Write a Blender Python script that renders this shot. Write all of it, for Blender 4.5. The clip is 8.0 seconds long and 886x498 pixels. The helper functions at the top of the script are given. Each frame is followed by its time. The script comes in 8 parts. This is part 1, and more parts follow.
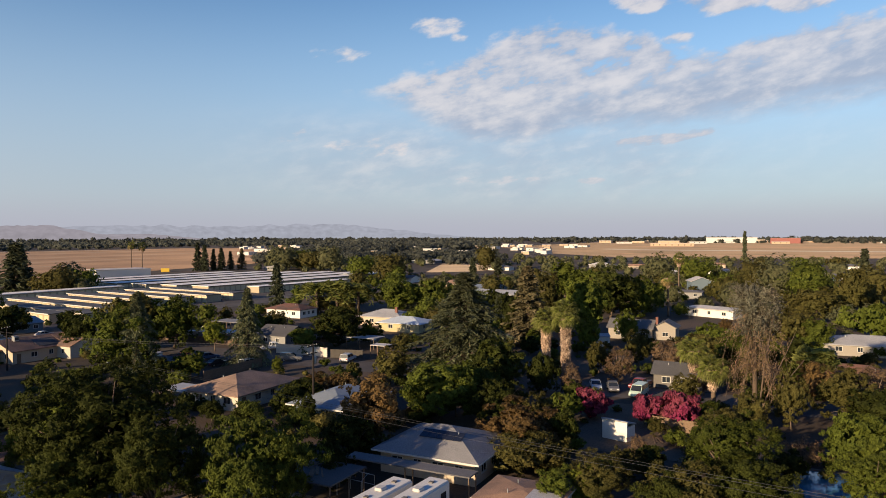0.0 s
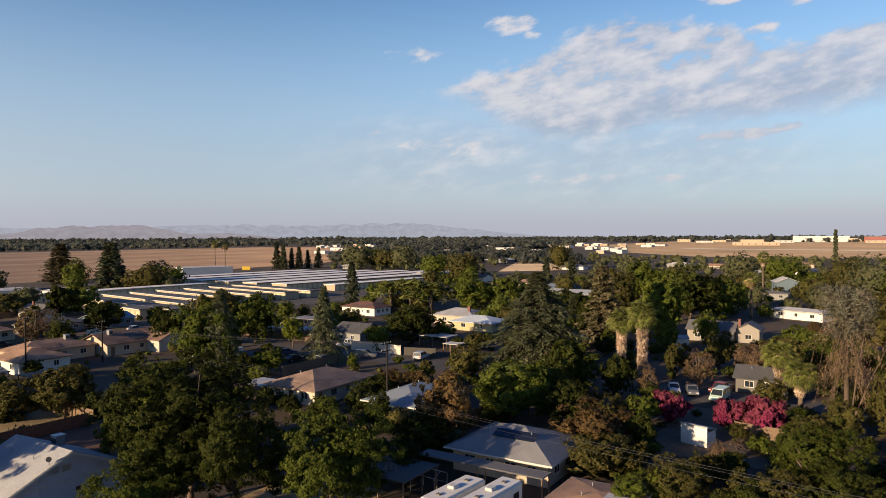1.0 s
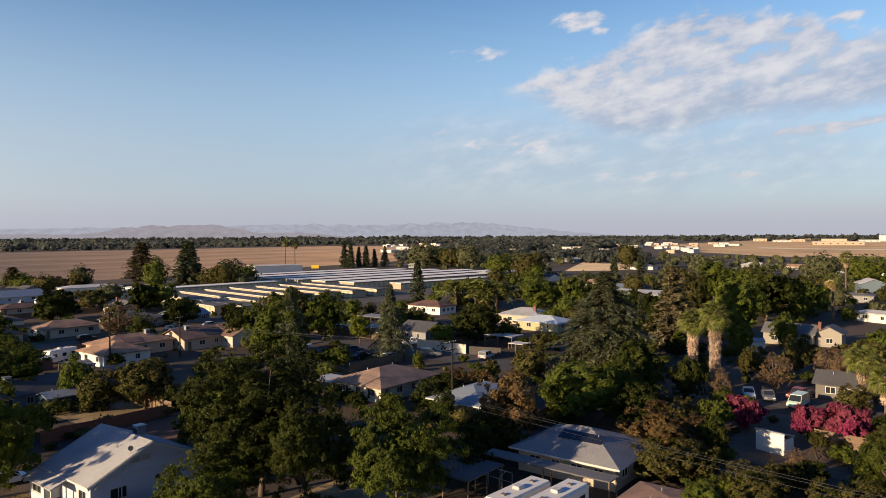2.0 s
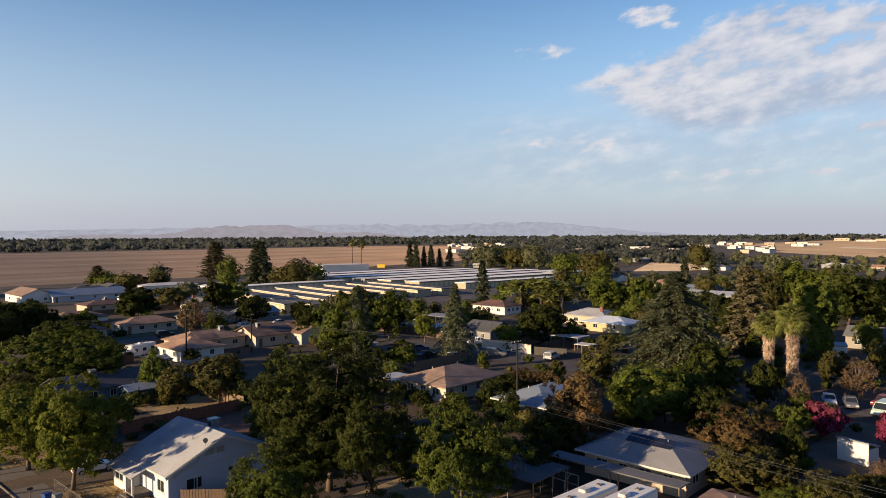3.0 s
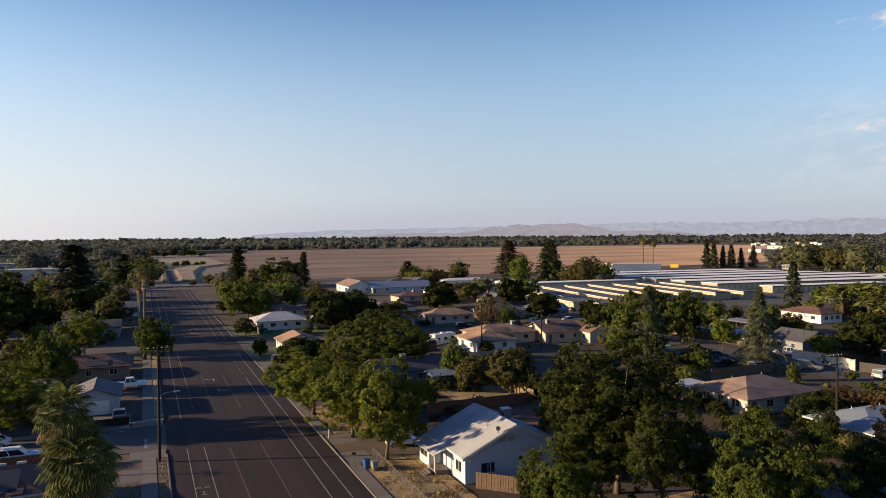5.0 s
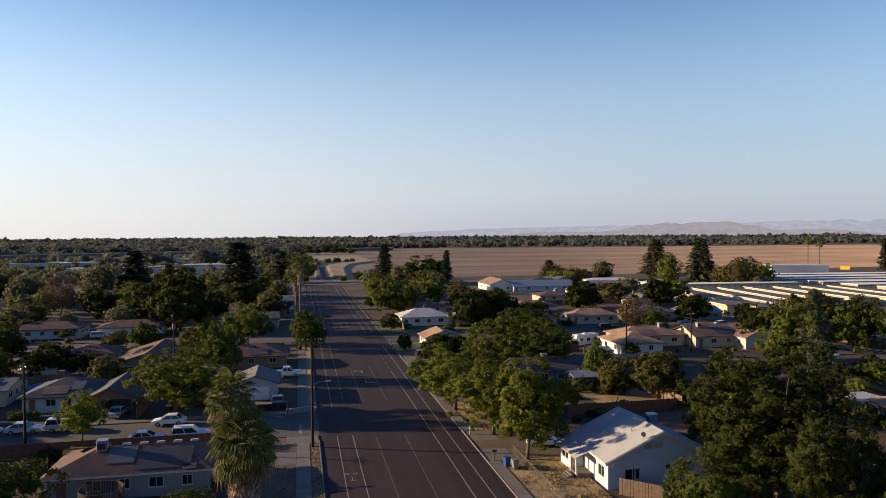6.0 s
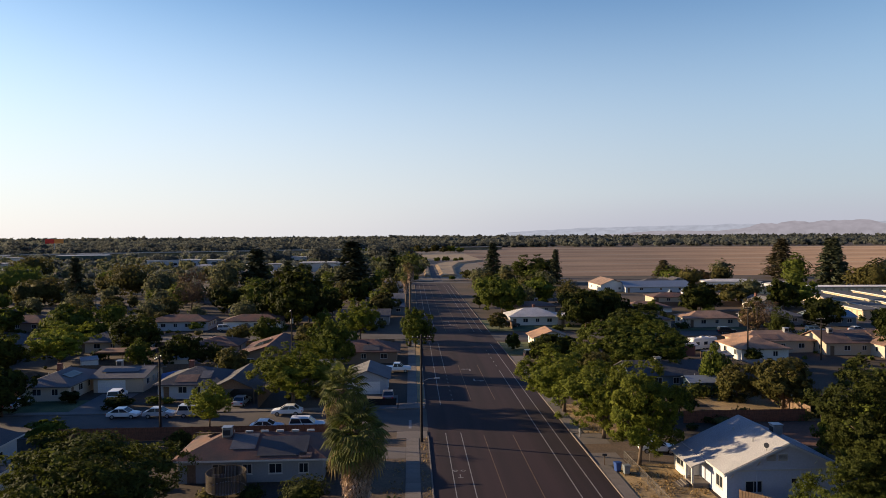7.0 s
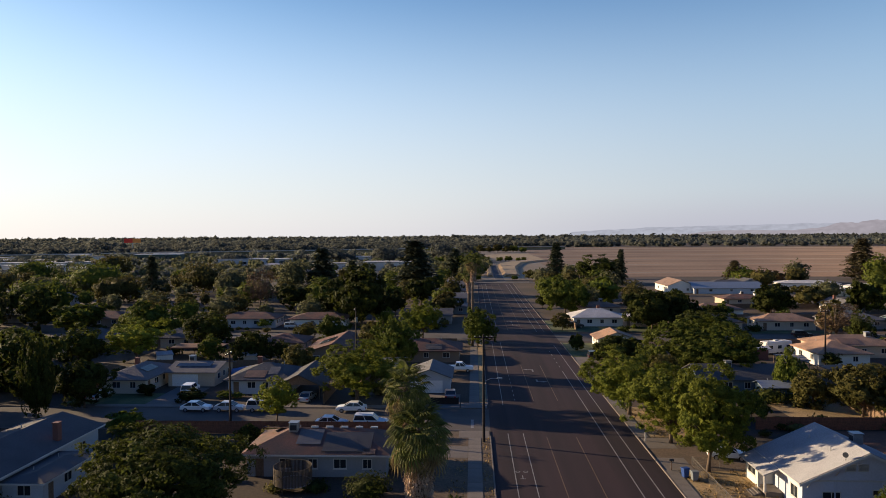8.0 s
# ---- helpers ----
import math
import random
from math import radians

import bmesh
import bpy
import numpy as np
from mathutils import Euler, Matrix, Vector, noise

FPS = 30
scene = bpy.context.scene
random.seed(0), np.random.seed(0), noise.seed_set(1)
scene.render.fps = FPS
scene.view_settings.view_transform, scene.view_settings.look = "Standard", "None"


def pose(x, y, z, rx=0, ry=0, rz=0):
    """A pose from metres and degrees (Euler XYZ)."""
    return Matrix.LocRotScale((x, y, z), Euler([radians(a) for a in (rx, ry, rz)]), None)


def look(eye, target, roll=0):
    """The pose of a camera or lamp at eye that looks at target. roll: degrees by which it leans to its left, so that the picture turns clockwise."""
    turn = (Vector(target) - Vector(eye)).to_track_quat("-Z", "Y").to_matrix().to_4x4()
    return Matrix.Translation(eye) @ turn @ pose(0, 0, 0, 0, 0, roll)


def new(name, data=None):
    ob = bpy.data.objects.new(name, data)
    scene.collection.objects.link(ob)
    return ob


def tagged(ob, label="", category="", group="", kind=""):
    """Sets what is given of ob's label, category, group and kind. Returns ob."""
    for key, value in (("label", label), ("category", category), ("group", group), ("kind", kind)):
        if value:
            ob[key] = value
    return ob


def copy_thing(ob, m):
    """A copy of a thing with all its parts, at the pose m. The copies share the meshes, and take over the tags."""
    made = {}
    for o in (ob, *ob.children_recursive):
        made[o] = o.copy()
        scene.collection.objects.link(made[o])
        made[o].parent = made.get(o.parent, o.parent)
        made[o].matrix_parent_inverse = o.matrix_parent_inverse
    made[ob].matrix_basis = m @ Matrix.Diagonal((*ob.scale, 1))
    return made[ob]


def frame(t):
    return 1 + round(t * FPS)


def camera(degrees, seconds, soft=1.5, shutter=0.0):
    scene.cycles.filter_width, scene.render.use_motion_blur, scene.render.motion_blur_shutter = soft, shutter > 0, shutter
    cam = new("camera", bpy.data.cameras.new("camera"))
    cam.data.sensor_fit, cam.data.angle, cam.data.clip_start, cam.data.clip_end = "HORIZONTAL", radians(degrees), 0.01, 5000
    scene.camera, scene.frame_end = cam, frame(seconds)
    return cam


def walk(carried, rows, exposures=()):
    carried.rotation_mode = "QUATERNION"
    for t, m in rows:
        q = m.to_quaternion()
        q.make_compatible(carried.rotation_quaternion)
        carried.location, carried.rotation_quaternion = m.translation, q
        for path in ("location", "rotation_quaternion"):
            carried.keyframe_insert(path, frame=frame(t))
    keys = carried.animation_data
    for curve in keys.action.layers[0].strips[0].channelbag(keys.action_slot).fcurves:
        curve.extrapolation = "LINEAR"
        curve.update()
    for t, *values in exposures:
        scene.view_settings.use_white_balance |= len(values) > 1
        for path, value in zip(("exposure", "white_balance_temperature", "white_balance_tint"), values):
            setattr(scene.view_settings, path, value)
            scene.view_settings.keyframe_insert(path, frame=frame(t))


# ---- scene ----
from collections import defaultdict

# ------------------------------------------------------------------ camera
H = 27.0
cam = camera(65.03, 8.0, soft=0.6)
WALK = [
    (0.0, -63.49, -1.09, 0.17), (0.2, -63.48, -1.09, 0.17), (0.5, -62.81, -1.12, 0.18), (1.0, -57.50, -1.15, 0.24),
    (1.5, -53.81, -1.20, 0.25), (1.7, -52.80, -1.20, 0.25), (2.8, -50.74, -1.19, 0.25), (3.0, -46.78, -1.20, 0.32),
    (3.2, -42.44, -1.20, 0.34), (3.5, -37.85, -1.18, 0.37), (4.0, -33.63, -1.20, 0.37), (4.5, -29.04, -1.18, 0.37),
    (5.0, -23.26, -1.18, 0.40), (5.2, -17.76, -1.18, 0.40), (6.3, -9.62, -1.23, 0.34), (6.5, -6.94, -1.24, 0.34),
    (7.0, -2.70, -1.25, 0.34), (7.5, 0.87, -1.25, 0.35), (8.0, 2.45, -1.25, 0.35)]
walk(cam, [(t, pose(0, 0, H, 90 + pitch, roll, yaw)) for t, yaw, pitch, roll in WALK],
     [(0.0, 0.87), (1.5, 0.90), (3.0, 0.97), (5.0, 1.04), (8.0, 1.03)])

# ------------------------------------------------------------------ sky and sun
SUN_EL, SUN_AZ = 13.0, 71.0      # degrees above the horizon; degrees to the left of the road's direction
sun_dir = Vector((-math.sin(radians(SUN_AZ)) * math.cos(radians(SUN_EL)),
                  math.cos(radians(SUN_AZ)) * math.cos(radians(SUN_EL)), math.sin(radians(SUN_EL))))
sun = new("sun", bpy.data.lights.new("sun", "SUN"))
sun.data.energy, sun.data.angle, sun.data.color = 5.0, radians(0.6), (1.0, 0.755, 0.475)
sun.matrix_world = look(sun_dir * 900, (0, 0, 0))


def nodes_of(tree):
    tree.nodes.clear()

    def node(kind, **values):
        n = tree.nodes.new(kind)
        for key, value in values.items():
            if key == "op":
                n.operation = value
            elif key == "blend":
                n.blend_type = value
            elif key == "data":
                n.data_type = value
        return n

    return node, tree.links.new


world = bpy.data.worlds.new("sky")
scene.world = world
world.use_nodes = True


def build_sky():
    node, link = nodes_of(world.node_tree)

    def math_node(op, a, b=None, c=None, clamp=False):
        n = node("ShaderNodeMath", op=op)
        n.use_clamp = clamp
        for i, v in enumerate((a, b, c)):
            if v is None:
                continue
            if isinstance(v, (int, float)):
                n.inputs[i].default_value = v
            else:
                link(v, n.inputs[i])
        return n.outputs[0]

    def smooth(v, lo, hi):
        n = node("ShaderNodeMapRange")
        n.interpolation_type = "SMOOTHSTEP"
        n.inputs[1].default_value, n.inputs[2].default_value = lo, hi
        link(v, n.inputs[0])
        return n.outputs[0]

    def mix(fac, a, b):
        n = node("ShaderNodeMix", data="RGBA")
        link(fac, n.inputs[0]) if not isinstance(fac, (int, float)) else None
        if isinstance(fac, (int, float)):
            n.inputs[0].default_value = fac
        for i, v in ((6, a), (7, b)):
            if isinstance(v, tuple):
                n.inputs[i].default_value = (*v, 1)
            else:
                link(v, n.inputs[i])
        return n.outputs[2]

    sky = node("ShaderNodeTexSky")
    sky.sky_type, sky.sun_disc = "NISHITA", False
    sky.sun_elevation, sky.sun_rotation = radians(SUN_EL), radians(-SUN_AZ)
    sky.altitude, sky.air_density, sky.dust_density, sky.ozone_density = 100, 1.0, 0.6, 2.0
    scaled = node("ShaderNodeMix", data="RGBA", blend="MULTIPLY")
    scaled.inputs[0].default_value = 1
    link(sky.outputs[0], scaled.inputs[6])
    scaled.inputs[7].default_value = (SKY * 0.84, SKY * 1.005, SKY * 1.11, 1)

    coord = node("ShaderNodeTexCoord")
    parts = node("ShaderNodeSeparateXYZ")
    link(coord.outputs["Generated"], parts.inputs[0])
    x, y, z = parts.outputs
    el = math_node("MULTIPLY", math_node("ARCSINE", z), 57.2958)
    # the clear sky deepens towards the zenith
    base = mix(smooth(el, 9, 42), scaled.outputs[2], (0.010, 0.046, 0.175))
    # azimuth to the right of the road's direction, in degrees
    az = math_node("MULTIPLY", math_node("ARCTAN2", x, y), 57.2958)

    # milky haze low over the plain, warmer and brighter towards the sun
    toward = node("ShaderNodeVectorMath", op="DOT_PRODUCT")
    link(coord.outputs["Generated"], toward.inputs[0])
    toward.inputs[1].default_value = sun_dir
    glow = smooth(toward.outputs["Value"], -0.4, 0.95)
    low = math_node("POWER", smooth(el, 22, -1.5), 1.05)
    haze = mix(glow, HAZE_FAR, HAZE_SUN)
    veiled = mix(math_node("MULTIPLY", low, 0.86), base, haze)
    deep = smooth(el, 3.6, 0.0)
    away = math_node("SUBTRACT", 1.0, smooth(toward.outputs["Value"], -0.1, 0.45))
    veiled = mix(math_node("MULTIPLY", math_node("MULTIPLY", deep, 0.68), away), veiled, HAZE_DUSK)

    # clouds: one long bank, pointed at its near end, its upper edge heaped and climbing, its base level and grey
    def cloud_noise(su, sv, scale, detail, rough, shift=0.0):
        flat = node("ShaderNodeCombineXYZ")
        link(math_node("ADD", math_node("MULTIPLY", az, su[0]), math_node("MULTIPLY", el, su[1])), flat.inputs[0])
        link(math_node("ADD", math_node("MULTIPLY", az, sv[0]), math_node("MULTIPLY", el, sv[1])), flat.inputs[1])
        flat.inputs[2].default_value = shift
        n = node("ShaderNodeTexNoise")
        n.inputs["Scale"].default_value, n.inputs["Detail"].default_value = scale, detail
        n.inputs["Roughness"].default_value = rough
        link(flat.outputs[0], n.inputs["Vector"])
        return math_node("SUBTRACT", n.outputs["Fac"], 0.5)

    heap = cloud_noise((0.16, 0.0), (-0.05, 0.28), 1.0, 8, 0.62)
    puff = cloud_noise((0.42, 0.0), (-0.12, 0.80), 1.0, 9, 0.56, 4.0)
    streak = cloud_noise((0.20, 0.06), (-0.14, 0.62), 1.0, 9, 0.62, 9.0)
    # the bank lies between an upper and a lower edge, each a curve over the azimuth
    def edge(points):
        n = node("ShaderNodeValToRGB")
        n.color_ramp.interpolation = "B_SPLINE"
        while len(n.color_ramp.elements) < len(points):
            n.color_ramp.elements.new(0.5)
        for el_, (a, e) in zip(n.color_ramp.elements, points):
            el_.position, el_.color = (a - 40) / 80, (e / 20, e / 20, e / 20, 1)
        link(math_node("MULTIPLY", math_node("SUBTRACT", az, 40.0), 1 / 80), n.inputs[0])
        return math_node("MULTIPLY", n.outputs[0], 20.0)

    upper, lower, crest = edge(UPPER), edge(LOWER), edge(CREST)
    ragged = math_node("ADD", math_node("MULTIPLY", heap, 2.2), math_node("ADD", math_node("MULTIPLY", puff, 2.8), math_node("MULTIPLY", streak, 0.6)))
    over = math_node("ADD", math_node("SUBTRACT", upper, el), ragged)
    under = math_node("ADD", math_node("SUBTRACT", el, lower), math_node("MULTIPLY", streak, 3.2))
    bank = math_node("MULTIPLY", smooth(over, -0.15, 1.0), smooth(under, -0.8, 2.2))
    # blue gaps between the heaps in the upper part of the bank
    gaps = math_node("MULTIPLY", smooth(math_node("ADD", puff, math_node("MULTIPLY", streak, 1.0)), -0.02, -0.24), smooth(math_node("SUBTRACT", el, crest), 0.2, 2.2))
    bank = math_node("MULTIPLY", bank, math_node("SUBTRACT", 1.0, math_node("MULTIPLY", gaps, 0.9)))
    # small clouds: azimuth, elevation, half width, half height, slope, thickness
    body = None
    for a, e, w, h, rise, thick in PUFFS:
        da = math_node("SUBTRACT", az, a)
        u = math_node("MULTIPLY", da, 1 / w)
        v = math_node("MULTIPLY", math_node("SUBTRACT", math_node("SUBTRACT", el, e), math_node("MULTIPLY", da, rise)), 1 / h)
        d = math_node("POWER", math_node("ADD", math_node("MULTIPLY", u, u), math_node("MULTIPLY", v, v)), 0.5)
        d = math_node("MINIMUM", math_node("MULTIPLY", math_node("SUBTRACT", 1.0, d), 2.0 * thick), 0.75 * thick)
        body = d if body is None else math_node("MAXIMUM", body, d)
    small = smooth(math_node("ADD", body, math_node("ADD", math_node("MULTIPLY", puff, 1.7), math_node("MULTIPLY", streak, 1.5))), 0.0, 0.62)
    # a thin veil under and about the bank
    veil = math_node("MULTIPLY", smooth(math_node("ADD", el, math_node("MULTIPLY", heap, 6.0)), 1.5, 6.0), smooth(el, 11.5, 7.0))
    veil = math_node("MULTIPLY", math_node("MULTIPLY", veil, smooth(az, 40.0, 62.0)), math_node("ADD", 0.52, streak))
    veil = math_node("MULTIPLY", veil, math_node("SUBTRACT", 1.0, math_node("MULTIPLY", smooth(az, 78.0, 88.0), 0.7)))
    mask = math_node("MAXIMUM", math_node("MAXIMUM", math_node("MULTIPLY", bank, 0.95), small), math_node("MULTIPLY", veil, 0.85))
    # lit heaps above the crest, level grey below it, brighter streaks here and there
    rise_ = math_node("SUBTRACT", el, crest)
    lit = math_node("ADD", math_node("MULTIPLY", smooth(rise_, -0.8, 0.5), 0.22), math_node("ADD", math_node("MULTIPLY", streak, 1.8), math_node("MULTIPLY", puff, 1.75)))
    lit = math_node("ADD", lit, math_node("MULTIPLY", smooth(az, 74.0, 58.0), 0.16))
    shade = smooth(math_node("ADD", lit, math_node("MULTIPLY", small, 0.12)), -0.25, 0.75)
    cloud = mix(shade, CLOUD_DARK, CLOUD_LIT)
    painted = mix(math_node("MULTIPLY", mask, 0.88), veiled, cloud)
    out = node("ShaderNodeBackground")
    out.inputs[1].default_value = 1.0
    link(painted, out.inputs[0])
    end = node("ShaderNodeOutputWorld")
    link(out.outputs[0], end.inputs[0])


UPPER = ((42, 9.0), (53, 10.5), (56.5, 11.7), (60, 13.3), (64, 13.9), (67.0, 15.0), (70.5, 17.4), (74.0, 16.9), (76.5, 15.8), (79.5, 16.3), (81.5, 14.4), (84.0, 13.6), (87.5, 14.7), (91.5, 15.2), (100, 15.6), (115, 15.0))
LOWER = ((42, 16.0), (52, 14.0), (56, 11.8), (59.6, 10.2), (63, 8.2), (67, 6.4), (71.2, 7.0), (74, 7.8), (82.1, 7.9), (86.2, 8.2), (90, 8.7), (97, 8.9), (115, 9.0))
CREST = ((42, 9.0), (58, 10.0), (66, 9.6), (74, 9.9), (78, 10.3), (82.1, 10.9), (86.2, 11.6), (92.2, 12.2), (96, 12.9), (110, 13.0))
PUFFS = ((63.4, 16.7, 2.3, 0.8, 0.05, 0.42), (64.8, 15.8, 0.8, 0.4, 0.0, 0.30), (55.4, 14.4, 1.9, 0.7, 0.05, 0.26), (51.2, 8.2, 1.7, 0.8, 0.15, 0.38), (80.0, 7.4, 5.2, 0.55, 0.06, 0.55), (83.8, 7.9, 1.3, 0.5, 0.1, 0.5),
         (79.6, 17.9, 2.4, 1.0, -0.05, 0.7), (85.4, 17.4, 3.4, 1.2, -0.06, 0.85), (90.6, 16.6, 2.6, 1.0, -0.06, 0.75), (82.0, 14.9, 1.4, 0.5, 0.1, 0.5),
         (68.0, 4.6, 5.0, 0.4, 0.0, 0.25), (75.5, 4.4, 1.6, 0.3, 0.0, 0.3), (57.5, 7.2, 4.2, 1.2, 0.1, 0.38))
SKY = 0.094
HAZE_FAR, HAZE_SUN, HAZE_DUSK = (0.240, 0.258, 0.316), (0.455, 0.432, 0.452), (0.246, 0.244, 0.290)
CLOUD_DARK, CLOUD_LIT = (0.212, 0.238, 0.302), (0.415, 0.392, 0.395)
build_sky()


# ------------------------------------------------------------------ materials
def material(name, color, rough=0.8, metal=0.0, vary=0.12, grain=8.0, stain=0.6, bump=0.0, island=0.0, objects=0.0,
             second=None, spec=0.35, courses=None, through_light=0.0, stain_scale=0.25, stretch=None, dusty=0.0):
    """A surface of one colour with grain and stains of real-world size, some relief, and variation from piece to piece."""
    mat = bpy.data.materials.new(name)
    mat.use_nodes = True
    node, link = nodes_of(mat.node_tree)
    coord = node("ShaderNodeTexCoord")
    shader = node("ShaderNodeBsdfPrincipled")
    shader.inputs["Roughness"].default_value = rough
    shader.inputs["Metallic"].default_value = metal
    shader.inputs["Specular IOR Level"].default_value = spec
    shader.inputs["Diffuse Roughness"].default_value = dusty
    small = node("ShaderNodeTexNoise")
    small.inputs["Scale"].default_value, small.inputs["Detail"].default_value = grain, 5
    link(coord.outputs["Object"], small.inputs["Vector"])
    large = node("ShaderNodeTexNoise")
    large.inputs["Scale"].default_value, large.inputs["Detail"].default_value = stain_scale, 6
    if stretch:
        drawn = node("ShaderNodeMapping")
        drawn.inputs["Scale"].default_value = stretch
        link(coord.outputs["Object"], drawn.inputs["Vector"])
        link(drawn.outputs[0], large.inputs["Vector"])
    else:
        link(coord.outputs["Object"], large.inputs["Vector"])

    def ranged(v, lo, hi, a=0.0, b=1.0):
        n = node("ShaderNodeMapRange")
        for i, q in enumerate((lo, hi, a, b)):
            n.inputs[i + 1].default_value = q
        link(v, n.inputs[0])
        return n.outputs[0]

    def blend(fac, a, b, how="MIX"):
        n = node("ShaderNodeMix", data="RGBA", blend=how)
        if isinstance(fac, float):
            n.inputs[0].default_value = fac
        else:
            link(fac, n.inputs[0])
        for i, v in ((6, a), (7, b)):
            if isinstance(v, tuple):
                n.inputs[i].default_value = (*v, 1)
            else:
                link(v, n.inputs[i])
        return n.outputs[2]

    other = second or tuple(c * (1 - stain * 0.55) for c in color)
    col = blend(ranged(large.outputs["Fac"], 0.38, 0.68, 0.0, 1.0 if second else stain), color, other)
    n = node("ShaderNodeHueSaturation")
    link(col, n.inputs["Color"])
    value = ranged(small.outputs["Fac"], 0.3, 0.7, 1 - vary, 1 + vary)
    if island or objects:
        for amount, kind, socket in ((island, "ShaderNodeNewGeometry", "Random Per Island"), (objects, "ShaderNodeObjectInfo", "Random")):
            if not amount:
                continue
            factor = node("ShaderNodeMath", op="MULTIPLY")
            link(value, factor.inputs[0])
            link(ranged(node(kind).outputs[socket], 0, 1, 1 - amount, 1 + amount), factor.inputs[1])
            value = factor.outputs[0]
    link(value, n.inputs["Value"])
    col = n.outputs["Color"]
    link(col, shader.inputs["Base Color"])
    heights = small.outputs["Fac"]
    if courses:
        wave = node("ShaderNodeTexWave")
        wave.bands_direction = courses[0]
        wave.wave_profile = "SAW"
        wave.inputs["Scale"].default_value, wave.inputs["Distortion"].default_value = courses[1] / 6.2832 * 3.1416, 0.4
        link(coord.outputs["Object"], wave.inputs["Vector"])
        add = node("ShaderNodeMath", op="ADD")
        link(heights, add.inputs[0])
        link(wave.outputs["Fac"], add.inputs[1])
        heights = add.outputs[0]
    if bump:
        b = node("ShaderNodeBump")
        b.inputs["Strength"].default_value, b.inputs["Distance"].default_value = bump, 0.03
        link(heights, b.inputs["Height"])
        link(b.outputs[0], shader.inputs["Normal"])
    end = node("ShaderNodeOutputMaterial")
    if through_light:
        thin = node("ShaderNodeBsdfTranslucent")
        link(col, thin.inputs["Color"])
        both = node("ShaderNodeMixShader")
        both.inputs[0].default_value = through_light
        link(shader.outputs[0], both.inputs[1])
        link(thin.outputs[0], both.inputs[2])
        link(both.outputs[0], end.inputs[0])
    else:
        link(shader.outputs[0], end.inputs[0])
    return mat


def leafy(name, color, second, light=0.38, island=0.32):
    return material(name, color, rough=0.75, vary=0.25, grain=1.6, second=second, island=island, objects=0.28, spec=0.10, through_light=light, stain_scale=0.5)


M_DIRT = material("dry_dirt", (0.072, 0.045, 0.029), 0.95, vary=0.3, grain=3, second=(0.030, 0.023, 0.014), bump=0.4, stain_scale=0.035)
M_YARD = material("dry_lawn", (0.30, 0.205, 0.095), 0.95, vary=0.3, grain=4, second=(0.16, 0.115, 0.06), bump=0.4, stain_scale=0.22)
M_LAWN = material("green_lawn", (0.045, 0.062, 0.020), 0.95, vary=0.3, grain=5, second=(0.12, 0.12, 0.045), bump=0.4, stain_scale=0.2)
M_FIELD = material("bare_field", (0.300, 0.195, 0.124), 0.97, vary=0.14, grain=0.4, second=(0.195, 0.126, 0.086), stain_scale=0.010, dusty=1.0, spec=0.1)
M_STUBBLE = material("straw_stubble", (0.290, 0.222, 0.158), 0.97, vary=0.15, grain=0.5, second=(0.200, 0.155, 0.110), stain_scale=0.012, dusty=1.0, spec=0.1)
M_ASPHALT = material("asphalt", (0.0355, 0.0216, 0.0240), 0.9, spec=0.2, vary=0.16, grain=9, second=(0.0200, 0.0140, 0.0155), bump=0.15, stain_scale=0.5, stretch=(1.0, 0.035, 1.0))
M_OLDROAD = material("worn_asphalt", (0.080, 0.067, 0.060), 0.9, vary=0.16, grain=7, second=(0.050, 0.043, 0.040), bump=0.15, stain_scale=0.15)
M_CONCRETE = material("concrete", (0.132, 0.112, 0.097), 0.9, vary=0.10, grain=6, stain=0.5, bump=0.15)
M_LINE = material("white_road_paint", (0.20, 0.185, 0.178), 0.7, vary=0.2, grain=3, stain=0.7, stain_scale=0.8)
M_YELLOW = material("yellow_road_paint", (0.115, 0.070, 0.036), 0.7, vary=0.2, grain=3, stain=0.7, stain_scale=0.8)
M_BARK = material("bark", (0.115, 0.082, 0.058), 0.95, vary=0.3, grain=7, bump=0.8)
M_WOOD = material("weathered_wood", (0.16, 0.105, 0.068), 0.9, vary=0.25, grain=5, stain=0.6, bump=0.3)
M_POLE = material("creosoted_wood", (0.016, 0.012, 0.011), 0.9, vary=0.3, grain=6, bump=0.3)
M_REDFENCE = material("redwood_boards", (0.20, 0.075, 0.04), 0.9, vary=0.3, grain=4, stain=0.6)
M_STEEL = material("galvanised_steel", (0.36, 0.37, 0.38), 0.45, metal=0.7, vary=0.1)
M_DARKSTEEL = material("dark_metal", (0.05, 0.05, 0.055), 0.5, metal=0.5, vary=0.1)
M_GLASS = material("window_glass", (0.020, 0.024, 0.029), 0.10, vary=0.05, stain=0.1, spec=0.35)
M_TRIM = material("white_trim", (0.46, 0.44, 0.41), 0.7, vary=0.05, stain=0.2)
M_RUBBER = material("tyre_rubber", (0.02, 0.02, 0.021), 0.8, vary=0.1)
M_RIM = material("alloy_rim", (0.45, 0.45, 0.46), 0.35, metal=0.8, vary=0.05)
M_SOLAR = material("solar_glass", (0.014, 0.017, 0.027), 0.16, vary=0.1, spec=0.3)
M_LAMP = material("lamp_lens", (0.6, 0.6, 0.58), 0.3, vary=0.05)
M_REDLENS = material("red_lens", (0.35, 0.02, 0.02), 0.3, vary=0.05)

